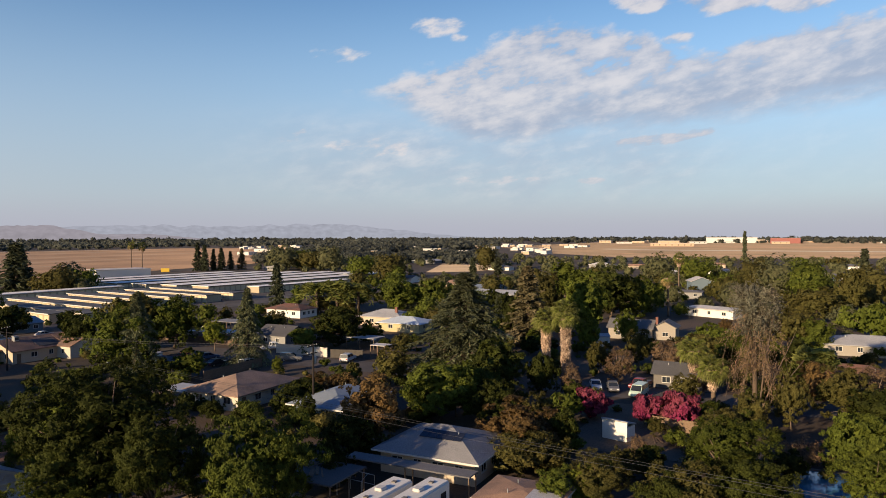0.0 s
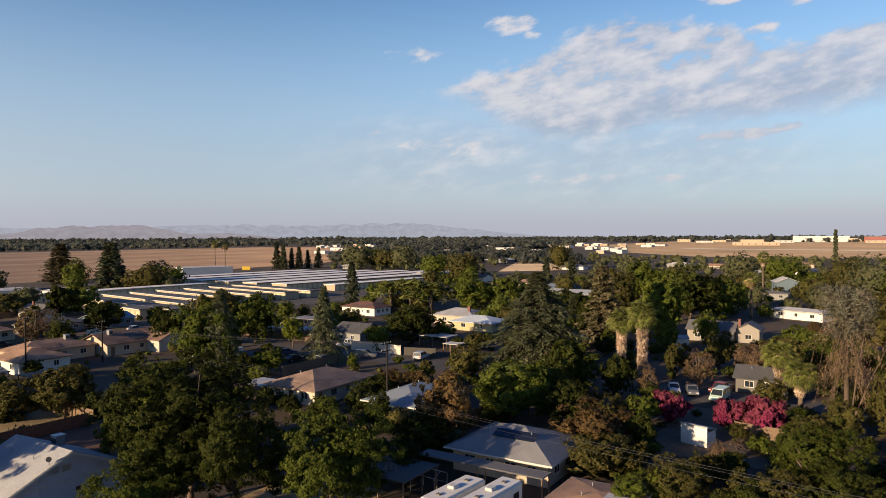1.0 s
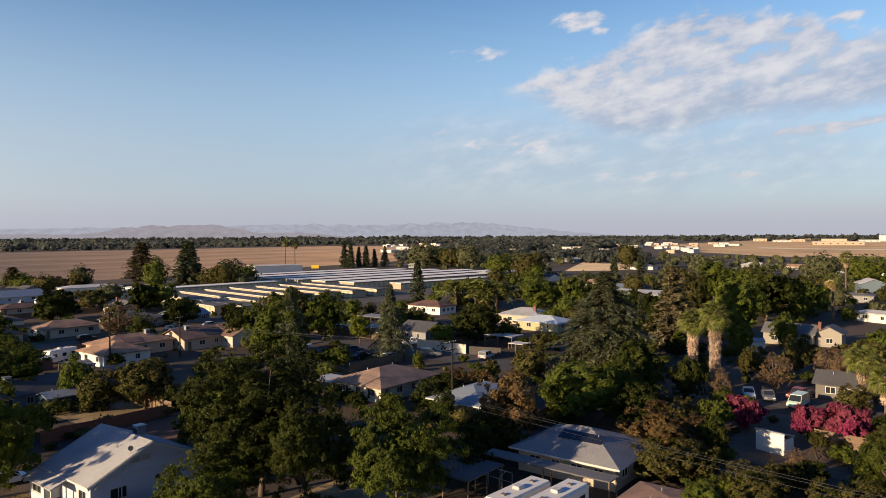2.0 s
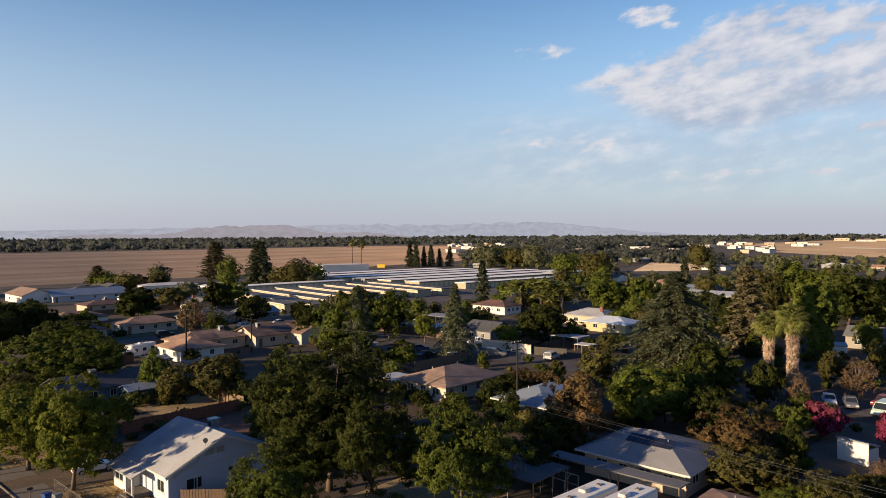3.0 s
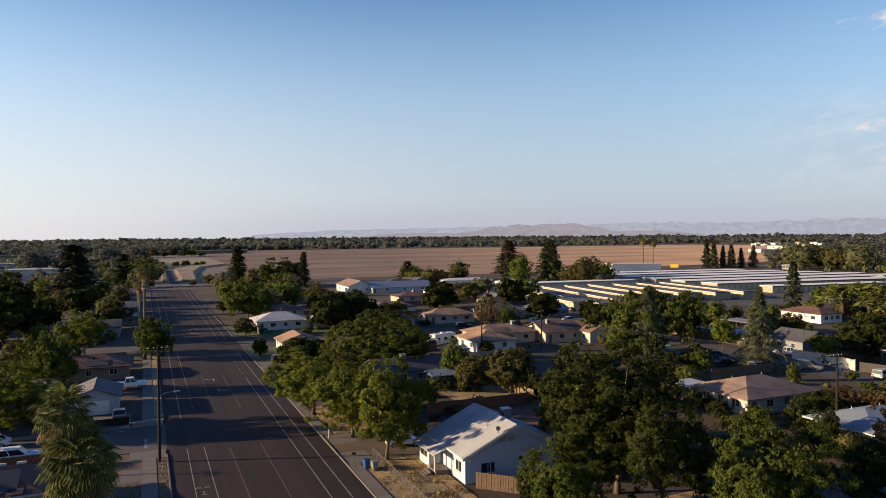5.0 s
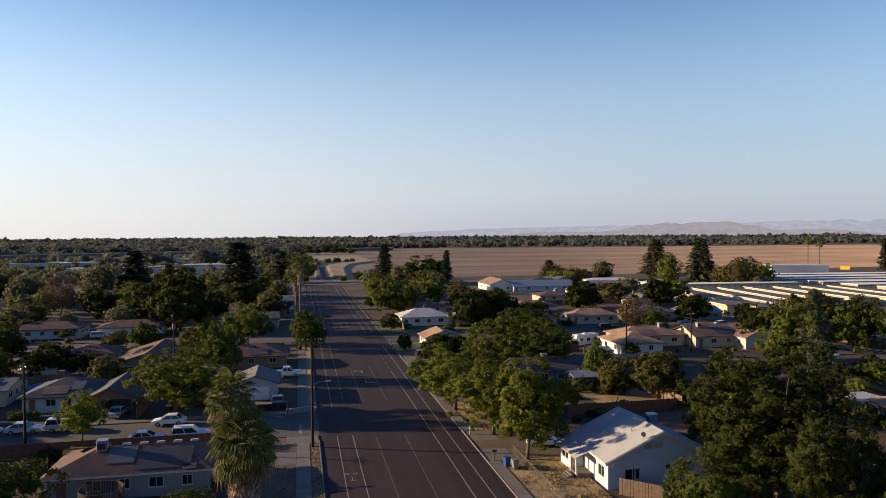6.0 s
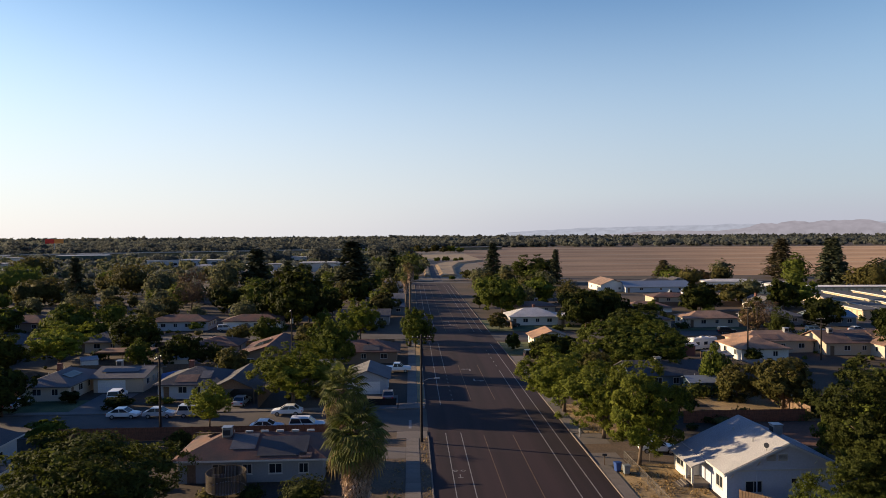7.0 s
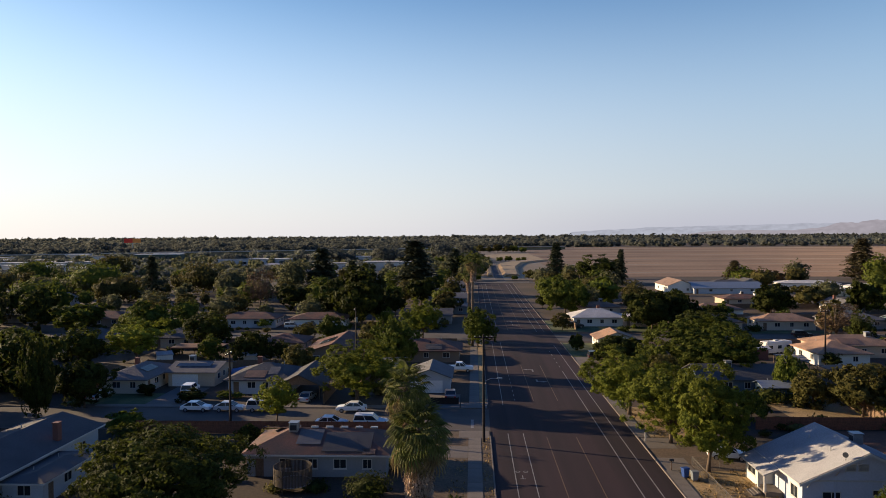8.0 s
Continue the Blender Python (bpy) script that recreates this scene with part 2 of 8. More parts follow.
LEAF_DARK = leafy("dark_green_leaves", (0.035, 0.043, 0.008), (0.051, 0.057, 0.011))
LEAF_MID = leafy("green_leaves", (0.068, 0.086, 0.013), (0.101, 0.113, 0.019))
LEAF_DEEP = leafy("deep_green_leaves", (0.061, 0.078, 0.012), (0.090, 0.101, 0.017))
LEAF_LIME = leafy("yellow_green_leaves", (0.113, 0.136, 0.017), (0.166, 0.166, 0.024))
LEAF_OLIVE = leafy("olive_leaves", (0.073, 0.069, 0.019), (0.107, 0.088, 0.027))
LEAF_RUST = leafy("rusty_leaves", (0.150, 0.088, 0.036), (0.085, 0.072, 0.026))
LEAF_GREY = leafy("grey_dry_twigs", (0.125, 0.122, 0.088), (0.110, 0.092, 0.066), 0.1)
LEAF_BROWN = leafy("dry_brown_twigs", (0.150, 0.095, 0.055), (0.11, 0.078, 0.045), 0.1)
LEAF_PINK = leafy("magenta_bracts", (0.185, 0.022, 0.064), (0.075, 0.045, 0.028), 0.25)
NEEDLE = leafy("conifer_needles", (0.092, 0.104, 0.055), (0.122, 0.126, 0.068), 0.2)
NEEDLE_DARK = leafy("dark_conifer_needles", (0.050, 0.058, 0.032), (0.064, 0.068, 0.038), 0.12)
NEEDLE_BROWN = leafy("brownish_conifer_needles", (0.112, 0.098, 0.050), (0.125, 0.092, 0.052), 0.12)
FROND = material("palm_frond", (0.098, 0.112, 0.022), rough=0.60, vary=0.2, grain=1.6, second=(0.175, 0.170, 0.060), island=0.3, objects=0.3, spec=0.08, through_light=0.30, stain_scale=0.5)
SKIRT = leafy("dead_palm_fronds", (0.46, 0.345, 0.26), (0.31, 0.215, 0.155), 0.15)
# distance haze over far trees is put into these paler leaf colours
HAZYLEAF = leafy("haze_tinted_leaves", (0.092, 0.098, 0.046), (0.122, 0.116, 0.058), 0.45, 0.3)
FARLEAF = leafy("haze_paled_foliage", (0.098, 0.106, 0.088), (0.112, 0.116, 0.096), 0.5, 0.22)


# ------------------------------------------------------------------ mesh helpers
def part(name, bm, mat, parent=None, label="", smooth=False):
    """Links a bmesh as one mesh object, under parent if one is given."""
    me = bpy.data.meshes.new(name)
    bm.normal_update()
    bm.to_mesh(me)
    bm.free()
    for m in (mat if isinstance(mat, (list, tuple)) else [mat]):
        me.materials.append(m)
    if smooth:
        me.polygons.foreach_set("use_smooth", [True] * len(me.polygons))
    ob = new(name, me)
    ob.parent = parent
    if label:
        ob["label"] = label
    return ob


def shared(name, ob, m, parent):
    """One more piece on the mesh of ob."""
    o = new(name, ob.data)
    o.parent = parent
    o.matrix_basis = m
    return o


def arrays(name, verts, faces, mat, parent=None, label=""):
    """A mesh object from numpy arrays of corners and of equal-sided faces."""
    me = bpy.data.meshes.new(name)
    n, k = faces.shape
    me.vertices.add(len(verts))
    me.vertices.foreach_set("co", verts.astype(np.float32).ravel())
    me.loops.add(n * k)
    me.loops.foreach_set("vertex_index", faces.astype(np.int32).ravel())
    me.polygons.add(n)
    me.polygons.foreach_set("loop_start", np.arange(0, n * k, k, dtype=np.int32))
    me.update(calc_edges=True)
    me.materials.append(mat)
    ob = new(name, me)
    ob.parent = parent
    if label:
        ob["label"] = label
    return ob


def thing(name, m, label, category, group="", kind=""):
    ob = new(name)
    ob.empty_display_size = 0.5
    ob.matrix_basis = m
    return tagged(ob, label, category, group, kind)


def box(bm, x0, x1, y0, y1, z0, z1, mi=0):
    v = [bm.verts.new(p) for p in ((x0, y0, z0), (x1, y0, z0), (x1, y1, z0), (x0, y1, z0), (x0, y0, z1), (x1, y0, z1), (x1, y1, z1), (x0, y1, z1))]
    for f in ((0, 3, 2, 1), (4, 5, 6, 7), (0, 1, 5, 4), (1, 2, 6, 5), (2, 3, 7, 6), (3, 0, 4, 7)):
        bm.faces.new([v[i] for i in f]).material_index = mi


def boxes(*dims):
    bm = bmesh.new()
    for d in dims:
        box(bm, *d)
    return bm


def prism(bm, ring, top, mi=0):
    """A closed solid between two rings of equal count."""
    a = [bm.verts.new(p) for p in ring]
    b = [bm.verts.new(p) for p in top]
    n = len(a)
    bm.faces.new(a[::-1]).material_index = mi
    bm.faces.new(b).material_index = mi
    for i in range(n):
        bm.faces.new((a[i], a[(i + 1) % n], b[(i + 1) % n], b[i])).material_index = mi


def tube(bm, path, radii, sides=7, mi=0):
    """A tapered round limb along a path of points."""
    rings = []
    for i, p in enumerate(path):
        p = Vector(p)
        d = (Vector(path[min(i + 1, len(path) - 1)]) - Vector(path[max(i - 1, 0)])).normalized()
        u = d.orthogonal().normalized()
        w = d.cross(u)
        rings.append([bm.verts.new(p + (u * math.cos(a) + w * math.sin(a)) * radii[i]) for a in [2 * math.pi * k / sides for k in range(sides)]])
    for a, b in zip(rings, rings[1:]):
        for k in range(sides):
            bm.faces.new((a[k], a[(k + 1) % sides], b[(k + 1) % sides], b[k])).material_index = mi
    bm.faces.new(rings[0][::-1]).material_index = mi
    bm.faces.new(rings[-1]).material_index = mi


def bevelled(bm, width, segments=1):
    bmesh.ops.bevel(bm, geom=bm.edges[:], offset=width, segments=segments, affect="EDGES", clamp_overlap=True)
    return bm


def leaves(rng, centres, size, up=0.35, stretch=1.0, along=None, out=None, loose=0.40):
    """Uneven three-cornered leaf sprays round the given centres: corner and face arrays."""
    n = len(centres)
    nrm = rng.normal(size=(n, 3))
    if out is None:
        nrm[:, 2] = np.abs(nrm[:, 2]) + up
    else:
        nrm = nrm * loose + out
    nrm /= np.linalg.norm(nrm, axis=1, keepdims=True)
    t = rng.normal(size=(n, 3)) if along is None else along + rng.normal(size=(n, 3)) * 0.25
    t -= nrm * (t * nrm).sum(1, keepdims=True)
    t /= np.linalg.norm(t, axis=1, keepdims=True) + 1e-9
    b = np.cross(nrm, t)
    s = size * rng.uniform(0.6, 1.4, (n, 1))
    t, b = t * s * stretch, b * s
    q = rng.uniform(0.5, 1.15, (n, 3, 1))
    v = np.stack([centres - t * q[:, 0] * 0.55 - b * q[:, 1] * 0.45, centres + t * q[:, 1] * 0.2 + b * q[:, 2] * 0.7,
                  centres + t * q[:, 2] * 0.85 - b * q[:, 0] * 0.35], 1)
    return v.reshape(-1, 3), np.arange(n * 3).reshape(-1, 3)


# ------------------------------------------------------------------ ground, fields, roads
M_DUSTY = material("dusty_soil", (0.105, 0.070, 0.044), 0.95, vary=0.3, grain=4, second=(0.075, 0.055, 0.036), bump=0.4, stain_scale=0.4)
M_FURROW = material("dark_furrows", (0.185, 0.120, 0.082), 0.97, vary=0.2, grain=0.5, second=(0.25, 0.165, 0.108), stain_scale=0.02, dusty=1.0, spec=0.1)


def sheet(name, corners, z, mat, label, category, thick=0.0):
    bm = bmesh.new()
    if thick:
        prism(bm, [(x, y, z - thick) for x, y in corners], [(x, y, z) for x, y in corners])
    else:
        bm.faces.new([bm.verts.new((x, y, z)) for x, y in corners])
    bmesh.ops.recalc_face_normals(bm, faces=bm.faces[:])
    ob = part(name, bm, mat)
    if not thick and ob.data.polygons[0].normal.z < 0:
        ob.data.flip_normals()
    return tagged(ob, label, category, "", "structure")


def rect(x0, x1, y0, y1):
    return [(x0, y0), (x1, y0), (x1, y1), (x0, y1)]


sheet("ground", rect(-5200, 5200, -1500, 5200), 0, M_DIRT, "dry brown suburban ground with dead grass", "ground")
sheet("field", [(60, 432), (255, 424), (400, 452), (520, 470), (840, 640), (1300, 1010), (1150, 1240), (380, 1290), (95, 1330), (60, 700)], 0.05, M_FIELD,
      "wide bare brown ploughed field beyond the houses", "field")
M_AIRFIELD = material("dull_airfield_grass", (0.190, 0.138, 0.096), 0.97, vary=0.2, grain=0.3, second=(0.125, 0.094, 0.066), stain_scale=0.008, dusty=1.0, spec=0.1)
sheet("airfield", [(850, 60), (860, 190), (1020, 330), (1500, 600), (3300, 700), (3400, -600), (1300, -420), (930, -120)], 0.05, M_AIRFIELD,
      "dry straw-coloured airfield grass far beyond the trees", "field")
M_RUNWAY = material("pale_runway", (0.21, 0.195, 0.175), 0.9, vary=0.1, grain=0.5, stain=0.3, dusty=1.0)
for d, w, m, what in ((1000, 30, M_FURROW, "brown strip of mown grass on the airfield"), (1280, 60, M_RUNWAY, "pale concrete runway"), (1640, 120, M_FURROW, "brown strip of bare soil on the airfield")):
    sheet("airfield_strip", [(d - 60, -330), (d, 0.22 * d - 30), (d + 60, 0.24 * d + 20), (d + 60 + w, 0.24 * d + 20), (d + w, 0.22 * d - 30), (d + w - 60, -330)], 0.09, m, what, "field")
sheet("stubble_patch", [(452, 240), (600, 300), (690, 268), (545, 206), (478, 214)], 0.06, M_STUBBLE, "small patch of dry straw stubble between trees", "field")
sheet("stubble", [(-140, 398), (14, 398), (74, 404), (74, 1000), (30, 1080), (-140, 760)], 0.045, M_STUBBLE, "dry golden grassland at the end of the road", "grass")
M_BANK = material("dry_grass_bank", (0.37, 0.25, 0.135), 0.97, vary=0.25, grain=1.5, second=(0.25, 0.165, 0.095), stain_scale=0.06, bump=0.3, dusty=1.0)


def berm(ring, height, inset, label):
    """A low earth bank with sloping sides over a plan."""
    top = []
    for k, (x, y) in enumerate(ring):
        (ax, ay), (bx, by) = ring[k - 1], ring[(k + 1) % len(ring)]
        nx, ny = -(by - ay), bx - ax
        n = math.hypot(nx, ny)
        top.append((x + nx / n * inset, y + ny / n * inset, height))
    bm = bmesh.new()
    prism(bm, [(x, y, -0.1) for x, y in ring], top)
    bmesh.ops.recalc_face_normals(bm, faces=bm.faces[:])
    tagged(part("embankment", bm, M_BANK), label, "bank", "", "structure")


berm([(18.6, 431), (30, 438), (34.5, 540), (45, 620), (73, 680), (62, 692), (34, 640), (22, 604), (20.6, 583)], 1.5, 2.2, "curved bank of dry yellow earth beside the road end")
berm([(8.6, 432), (12.9, 432), (15.2, 590), (11, 592)], 1.3, 1.2, "straight bank of dry yellow earth beside the road end")
sheet("golden_grass", [(-70, 686), (30, 704), (73, 704), (73, 905), (30, 900), (-70, 760)], 0.06, M_BANK, "band of sunlit golden grass beyond the road end", "grass")
sheet("sports_lawn", [(-520, 560), (-380, 560), (-400, 700), (-560, 700)], 0.06, M_LAWN, "distant mown green playing field", "lawn")

for k, (y, w, m) in enumerate(((446, 8, M_FURROW), (470, 9, M_STUBBLE), (500, 14, M_FURROW), (540, 26, M_FURROW), (590, 10, M_STUBBLE), (640, 34, M_FURROW), (700, 14, M_STUBBLE), (760, 50, M_FURROW), (840, 16, M_STUBBLE), (930, 60, M_FURROW), (1040, 22, M_STUBBLE), (1110, 40, M_FURROW), (1190, 30, M_STUBBLE))):
    sheet("field_strip", [(75, y), (75 + min(1.6 * (y - 360), 900), y + 8 + k), (75 + min(1.6 * (y - 360), 900), y + 8 + k + w), (75, y + w)], 0.056, m, "long strip of worked soil in the field", "field")
# the main road, straight along y, with concrete kerbs
RL, RR = 2.3, 21.4
sheet("road", rect(RL, RR, 20, 378), 0.02, M_ASPHALT, "wide dark asphalt street with bike lanes and worn paint", "road")
sheet("road_beyond", [(13.2, 389.1), (18.2, 389.1), (18.5, 432), (20.5, 583), (22, 640), (17.5, 640), (15.4, 590), (13.1, 432)], 0.055, M_OLDROAD, "narrow asphalt road going on past the junction", "road")
sheet("cross_road", rect(-200, 200, 378, 389), 0.03, M_OLDROAD, "asphalt cross street at the edge of the field", "road")
sheet("side_street", rect(-140, RL - 0.02, 94.5, 106.5), 0.02, M_OLDROAD, "worn asphalt residential side street", "road")
sheet("side_street_east", rect(RR + 0.02, 160, 174, 186), 0.02, M_OLDROAD, "worn asphalt residential side street", "road")
sheet("side_street_west", rect(-160, RL - 0.02, 178, 188), 0.02, M_OLDROAD, "worn asphalt residential side street", "road")
sheet("back_street", rect(116, 126, -60, 168), 0.024, M_OLDROAD, "worn asphalt street behind the houses", "road")
sheet("parking_yard", rect(126.2, 140, 106.5, 120), 0.022, M_OLDROAD, "grey paved yard with parked cars", "pavement")
sheet("storage_yard", [(132, 196), (335, 182), (400, 255), (400, 358), (150, 300)], 0.03, M_OLDROAD, "grey asphalt yard between storage rows", "pavement")


def strip(name, x0, x1, y0, y1, mat, label, z=0.026):
    return tagged(part(name, boxes((x0, x1, y0, y1, z - 0.02, z)), mat), label, "road marking", "", "structure")


for y0, y1 in ((30, 93.5), (109, 172), (190, 372)):
    strip("bike_line", 4.55, 4.66, y0, y1, M_LINE, "worn white bike lane line")
strip("bike_line", 6.6, 6.71, 30, 93.5, M_LINE, "worn white bike lane line")
strip("bike_line", 6.6, 6.71, 134, 172, M_LINE, "worn white bike lane line")
strip("bike_line", 6.6, 6.71, 190, 372, M_LINE, "worn white bike lane line")
for k in range(7):
    strip("bike_dash", 6.6, 6.71, 112.0 + k * 3.2, 113.1 + k * 3.2, M_LINE, "short worn dash of a bike lane line")
for k in range(5):
    strip("bike_dash", 17.3, 17.42, 140.0 + k * 4.5, 141.6 + k * 4.5, M_LINE, "short worn dash of a bike lane line")
for x, y1 in ((17.3, 136), (19.3, 168)):
    strip("bike_line", x, x + 0.12, 30, y1, M_LINE, "worn white bike lane line")
    strip("bike_line", x, x + 0.12, 190, 372, M_LINE, "worn white bike lane line")
for x in (9.6, 13.5):
    strip("centre_line", x, x + 0.10, 30, 92, M_YELLOW, "worn solid yellow turn lane line")
    strip("centre_line", x, x + 0.10, 112, 142, M_YELLOW, "worn solid yellow turn lane line")
    strip("centre_line", x, x + 0.10, 192, 372, M_YELLOW, "worn solid yellow turn lane line")
strip("stop_line", -0.4, 0.0, 96, 100.4, M_LINE, "worn white stop line in the side street")


def turn_arrow(y, flip):
    bm = bmesh.new()
    box(bm, -0.16, 0.16, -1.3, 0.4, 0.006, 0.026)
    box(bm, -1.0, 0.16, 0.4, 0.75, 0.006, 0.026)
    prism(bm, [(-1.0, 0.1, 0.006), (-1.0, 1.05, 0.006), (-1.9, 0.57, 0.006)], [(-1.0, 0.1, 0.026), (-1.0, 1.05, 0.026), (-1.9, 0.57, 0.026)])
    bmesh.ops.recalc_face_normals(bm, faces=bm.faces[:])
    ob = part("turn_arrow", bm, M_LINE)
    ob.matrix_basis = pose(11.6, y, 0, 0, 0, 180 if flip else 0)
    tagged(ob, "worn white left-turn arrow painted on the road", "road marking", "turn arrows", "structure")


for y, f in ((137, False), (127, True), (212, False), (205, True)):
    turn_arrow(y, f)
# bike mark in the near lane
bm = boxes((-0.06, 0.06, -0.9, 0.2, 0.006, 0.026), (-0.3, 0.3, -0.95, -0.8, 0.006, 0.026))
for k in range(6):
    a, b = k * math.pi / 3, (k + 1) * math.pi / 3
    for cx in (-0.45, 0.45):
        prism(bm, [(cx + 0.3 * math.cos(a), 1.4 + 0.3 * math.sin(a), 0.006), (cx + 0.3 * math.cos(b), 1.4 + 0.3 * math.sin(b), 0.006), (cx + 0.2 * math.cos(b), 1.4 + 0.2 * math.sin(b), 0.006), (cx + 0.2 * math.cos(a), 1.4 + 0.2 * math.sin(a), 0.006)],
              [(cx + 0.3 * math.cos(a), 1.4 + 0.3 * math.sin(a), 0.026), (cx + 0.3 * math.cos(b), 1.4 + 0.3 * math.sin(b), 0.026), (cx + 0.2 * math.cos(b), 1.4 + 0.2 * math.sin(b), 0.026), (cx + 0.2 * math.cos(a), 1.4 + 0.2 * math.sin(a), 0.026)])
ob = part("bike_symbol", bm, M_LINE)
ob.matrix_basis = pose(5.4, 77.0, 0)
tagged(ob, "small worn white bicycle lane mark on asphalt", "road marking", "", "structure")


def kerb(x0, x1, y0, y1):
    bm = boxes((x0, x1, y0, y1, -0.1, 0.15))
    bevelled(bm, 0.03)
    tagged(part("kerb", bm, M_CONCRETE), "pale concrete kerb along the street", "kerb", "", "structure")


def pavement(x0, x1, y0, y1, n, name="pavement", label="pale concrete pavement slabs with scored joints", mat=None):
    """A paved strip of slabs with open joints, each slab a piece."""
    base = tagged(part(name, boxes((x0, x1, y0, y1, -0.1, 0.10)), mat or M_CONCRETE), label, "pavement", "", "structure")
    lx, ly = x1 - x0, y1 - y0
    along_y = ly > lx
    step = (ly if along_y else lx) / n
    w, l = (lx, step) if along_y else (step, ly)
    bm = boxes((-w / 2 + 0.012, w / 2 - 0.012, -l / 2 + 0.012, l / 2 - 0.012, 0.0, 0.035))
    first = part("slab", bm, mat or M_SLAB, base)
    for k in range(n):
        m = pose(x0 + w / 2, y0 + step * (k + 0.5), 0.10) if along_y else pose(x0 + step * (k + 0.5), y0 + l / 2, 0.10)
        if k == 0:
            first.matrix_basis = m
        else:
            shared("slab", first, m, base)


M_SLAB = material("concrete_slabs", (0.138, 0.118, 0.101), 0.9, vary=0.12, grain=5, stain=0.5, bump=0.15, objects=0.12)
for y0, y1 in ((24, 92.0), (109.0, 176.0), (190.0, 372.0)):
    kerb(RL - 0.18, RL, y0, y1)
for y0, y1 in ((24, 171.5), (188.5, 372.0)):
    kerb(RR, RR + 0.18, y0, y1)
for x0, x1 in ((-140, -1.0),):
    kerb(x0, x1, 106.5, 106.68)
    kerb(x0, x1, 94.3, 94.48)
# verge and pavement on the west side, pavement on the east side
sheet("verge", rect(0.97, RL - 0.2, 24, 91), 0.10, M_DUSTY, "strip of dry grass beside the kerb", "verge", 0.15)
sheet("verge", rect(0.97, RL - 0.2, 110, 175), 0.10, M_YARD, "strip of dry grass beside the kerb", "verge", 0.15)
sheet("corner", rect(-2.0, RL - 0.2, 91.02, 94.28), 0.13, M_CONCRETE, "concrete corner ramp at the junction", "pavement", 0.2)
sheet("corner", rect(-2.0, RL - 0.2, 106.7, 109.98), 0.13, M_CONCRETE, "concrete corner ramp at the junction", "pavement", 0.2)
pavement(-0.7, 0.95, 40, 91, 34)
pavement(-0.7, 0.95, 110, 176, 44)
pavement(-60, -2.2, 106.75, 108.2, 38)
sheet("yard", rect(-60, -6.5, 64, 94.2), 0.03, M_DIRT, "bare dirt yard with dead grass", "yard")
sheet("yard", rect(-6.4, -0.72, 40, 94.2), 0.06, M_DUSTY, "dusty brown front yard", "yard")
sheet("yard", rect(RR + 0.2, 31, 60, 79.0), 0.06, M_YARD, "dry straw-coloured front yard", "yard")
sheet("yard", rect(RR + 0.2, 30, 92.0, 108.0), 0.06, M_YARD, "dry straw-coloured verge under street trees", "yard")
sheet("yard", rect(RR + 0.2, 50, 190, 215), 0.06, M_LAWN, "patchy front lawn", "yard")
sheet("yard", rect(RR + 0.2, 40, 152, 171), 0.06, M_LAWN, "green front lawn", "yard")
M_REDDIRT = material("reddish_dirt", (0.135, 0.062, 0.036), 0.95, vary=0.25, grain=3, second=(0.085, 0.045, 0.028), bump=0.3, stain_scale=0.2)
sheet("yard", rect(45, 57, 84.5, 95.6), 0.05, M_REDDIRT, "bare reddish dirt back yard", "yard")
sheet("yard", rect(46, 66, 96, 118), 0.05, M_YARD, "dry golden yard under fruit trees", "yard")
sheet("yard", rect(44, 58, 44, 56), 0.05, M_YARD, "dry golden yard under trees", "yard")
sheet("yard", rect(86, 112, 2, 26), 0.05, M_DUSTY, "bare brown dirt yard", "yard")
sheet("yard", rect(-66, -52, 108.3, 116), 0.05, M_LAWN, "green front lawn", "yard")
sheet("yard", rect(85, 112, 164, 173), 0.05, M_LAWN, "green front lawn", "yard")
sheet("yard", rect(62, 84, 160.0, 171.5), 0.052, M_REDDIRT, "bare reddish dirt lot behind houses", "yard")
sheet("yard", rect(74, 96, 187.2, 192.5), 0.055, M_LAWN, "green front lawn", "yard")
# driveways
sheet("driveway", rect(RR + 0.2, 25.0, 79.1, 83.6), 0.07, M_CONCRETE, "pale concrete driveway apron", "driveway")
sheet("driveway", rect(RR + 0.2, 25.4, 87.2, 91.8), 0.07, M_CONCRETE, "pale concrete driveway apron", "driveway")
sheet("yard", rect(RR + 0.2, 34.5, 83.62, 87.18), 0.06, M_DUSTY, "bare brown dirt yard", "yard")
sheet("yard", rect(25.02, 34.5, 79.1, 83.6), 0.062, M_DUSTY, "bare brown dirt yard", "yard")
sheet("yard", rect(25.42, 34.5, 87.2, 91.8), 0.062, M_DUSTY, "bare brown dirt yard", "yard")
sheet("driveway", rect(RR + 0.2, 33, 146, 151.5), 0.07, M_CONCRETE, "pale concrete driveway", "driveway")
sheet("driveway", rect(-52.5, -46.5, 108.3, 120.5), 0.07, M_CONCRETE, "pale concrete driveway", "driveway")
sheet("driveway", rect(-9, -2.2, 108.3, 116.0), 0.07, M_CONCRETE, "pale concrete driveway", "driveway")
sheet("driveway", rect(-30, -24, 108.3, 126.0), 0.07, M_OLDROAD, "dark paved driveway", "driveway")
sheet("driveway", rect(-7.5, -0.74, 83.0, 87.5), 0.075, M_CONCRETE, "pale concrete driveway", "driveway")
sheet("alley", rect(96, 115.9, -9, -1), 0.06, M_DIRT, "dark dirt alley between trees", "road")
pavement(RR + 0.2, RR + 1.6, 60, 79, 12)
pavement(RR + 0.2, RR + 1.6, 92, 146, 34)


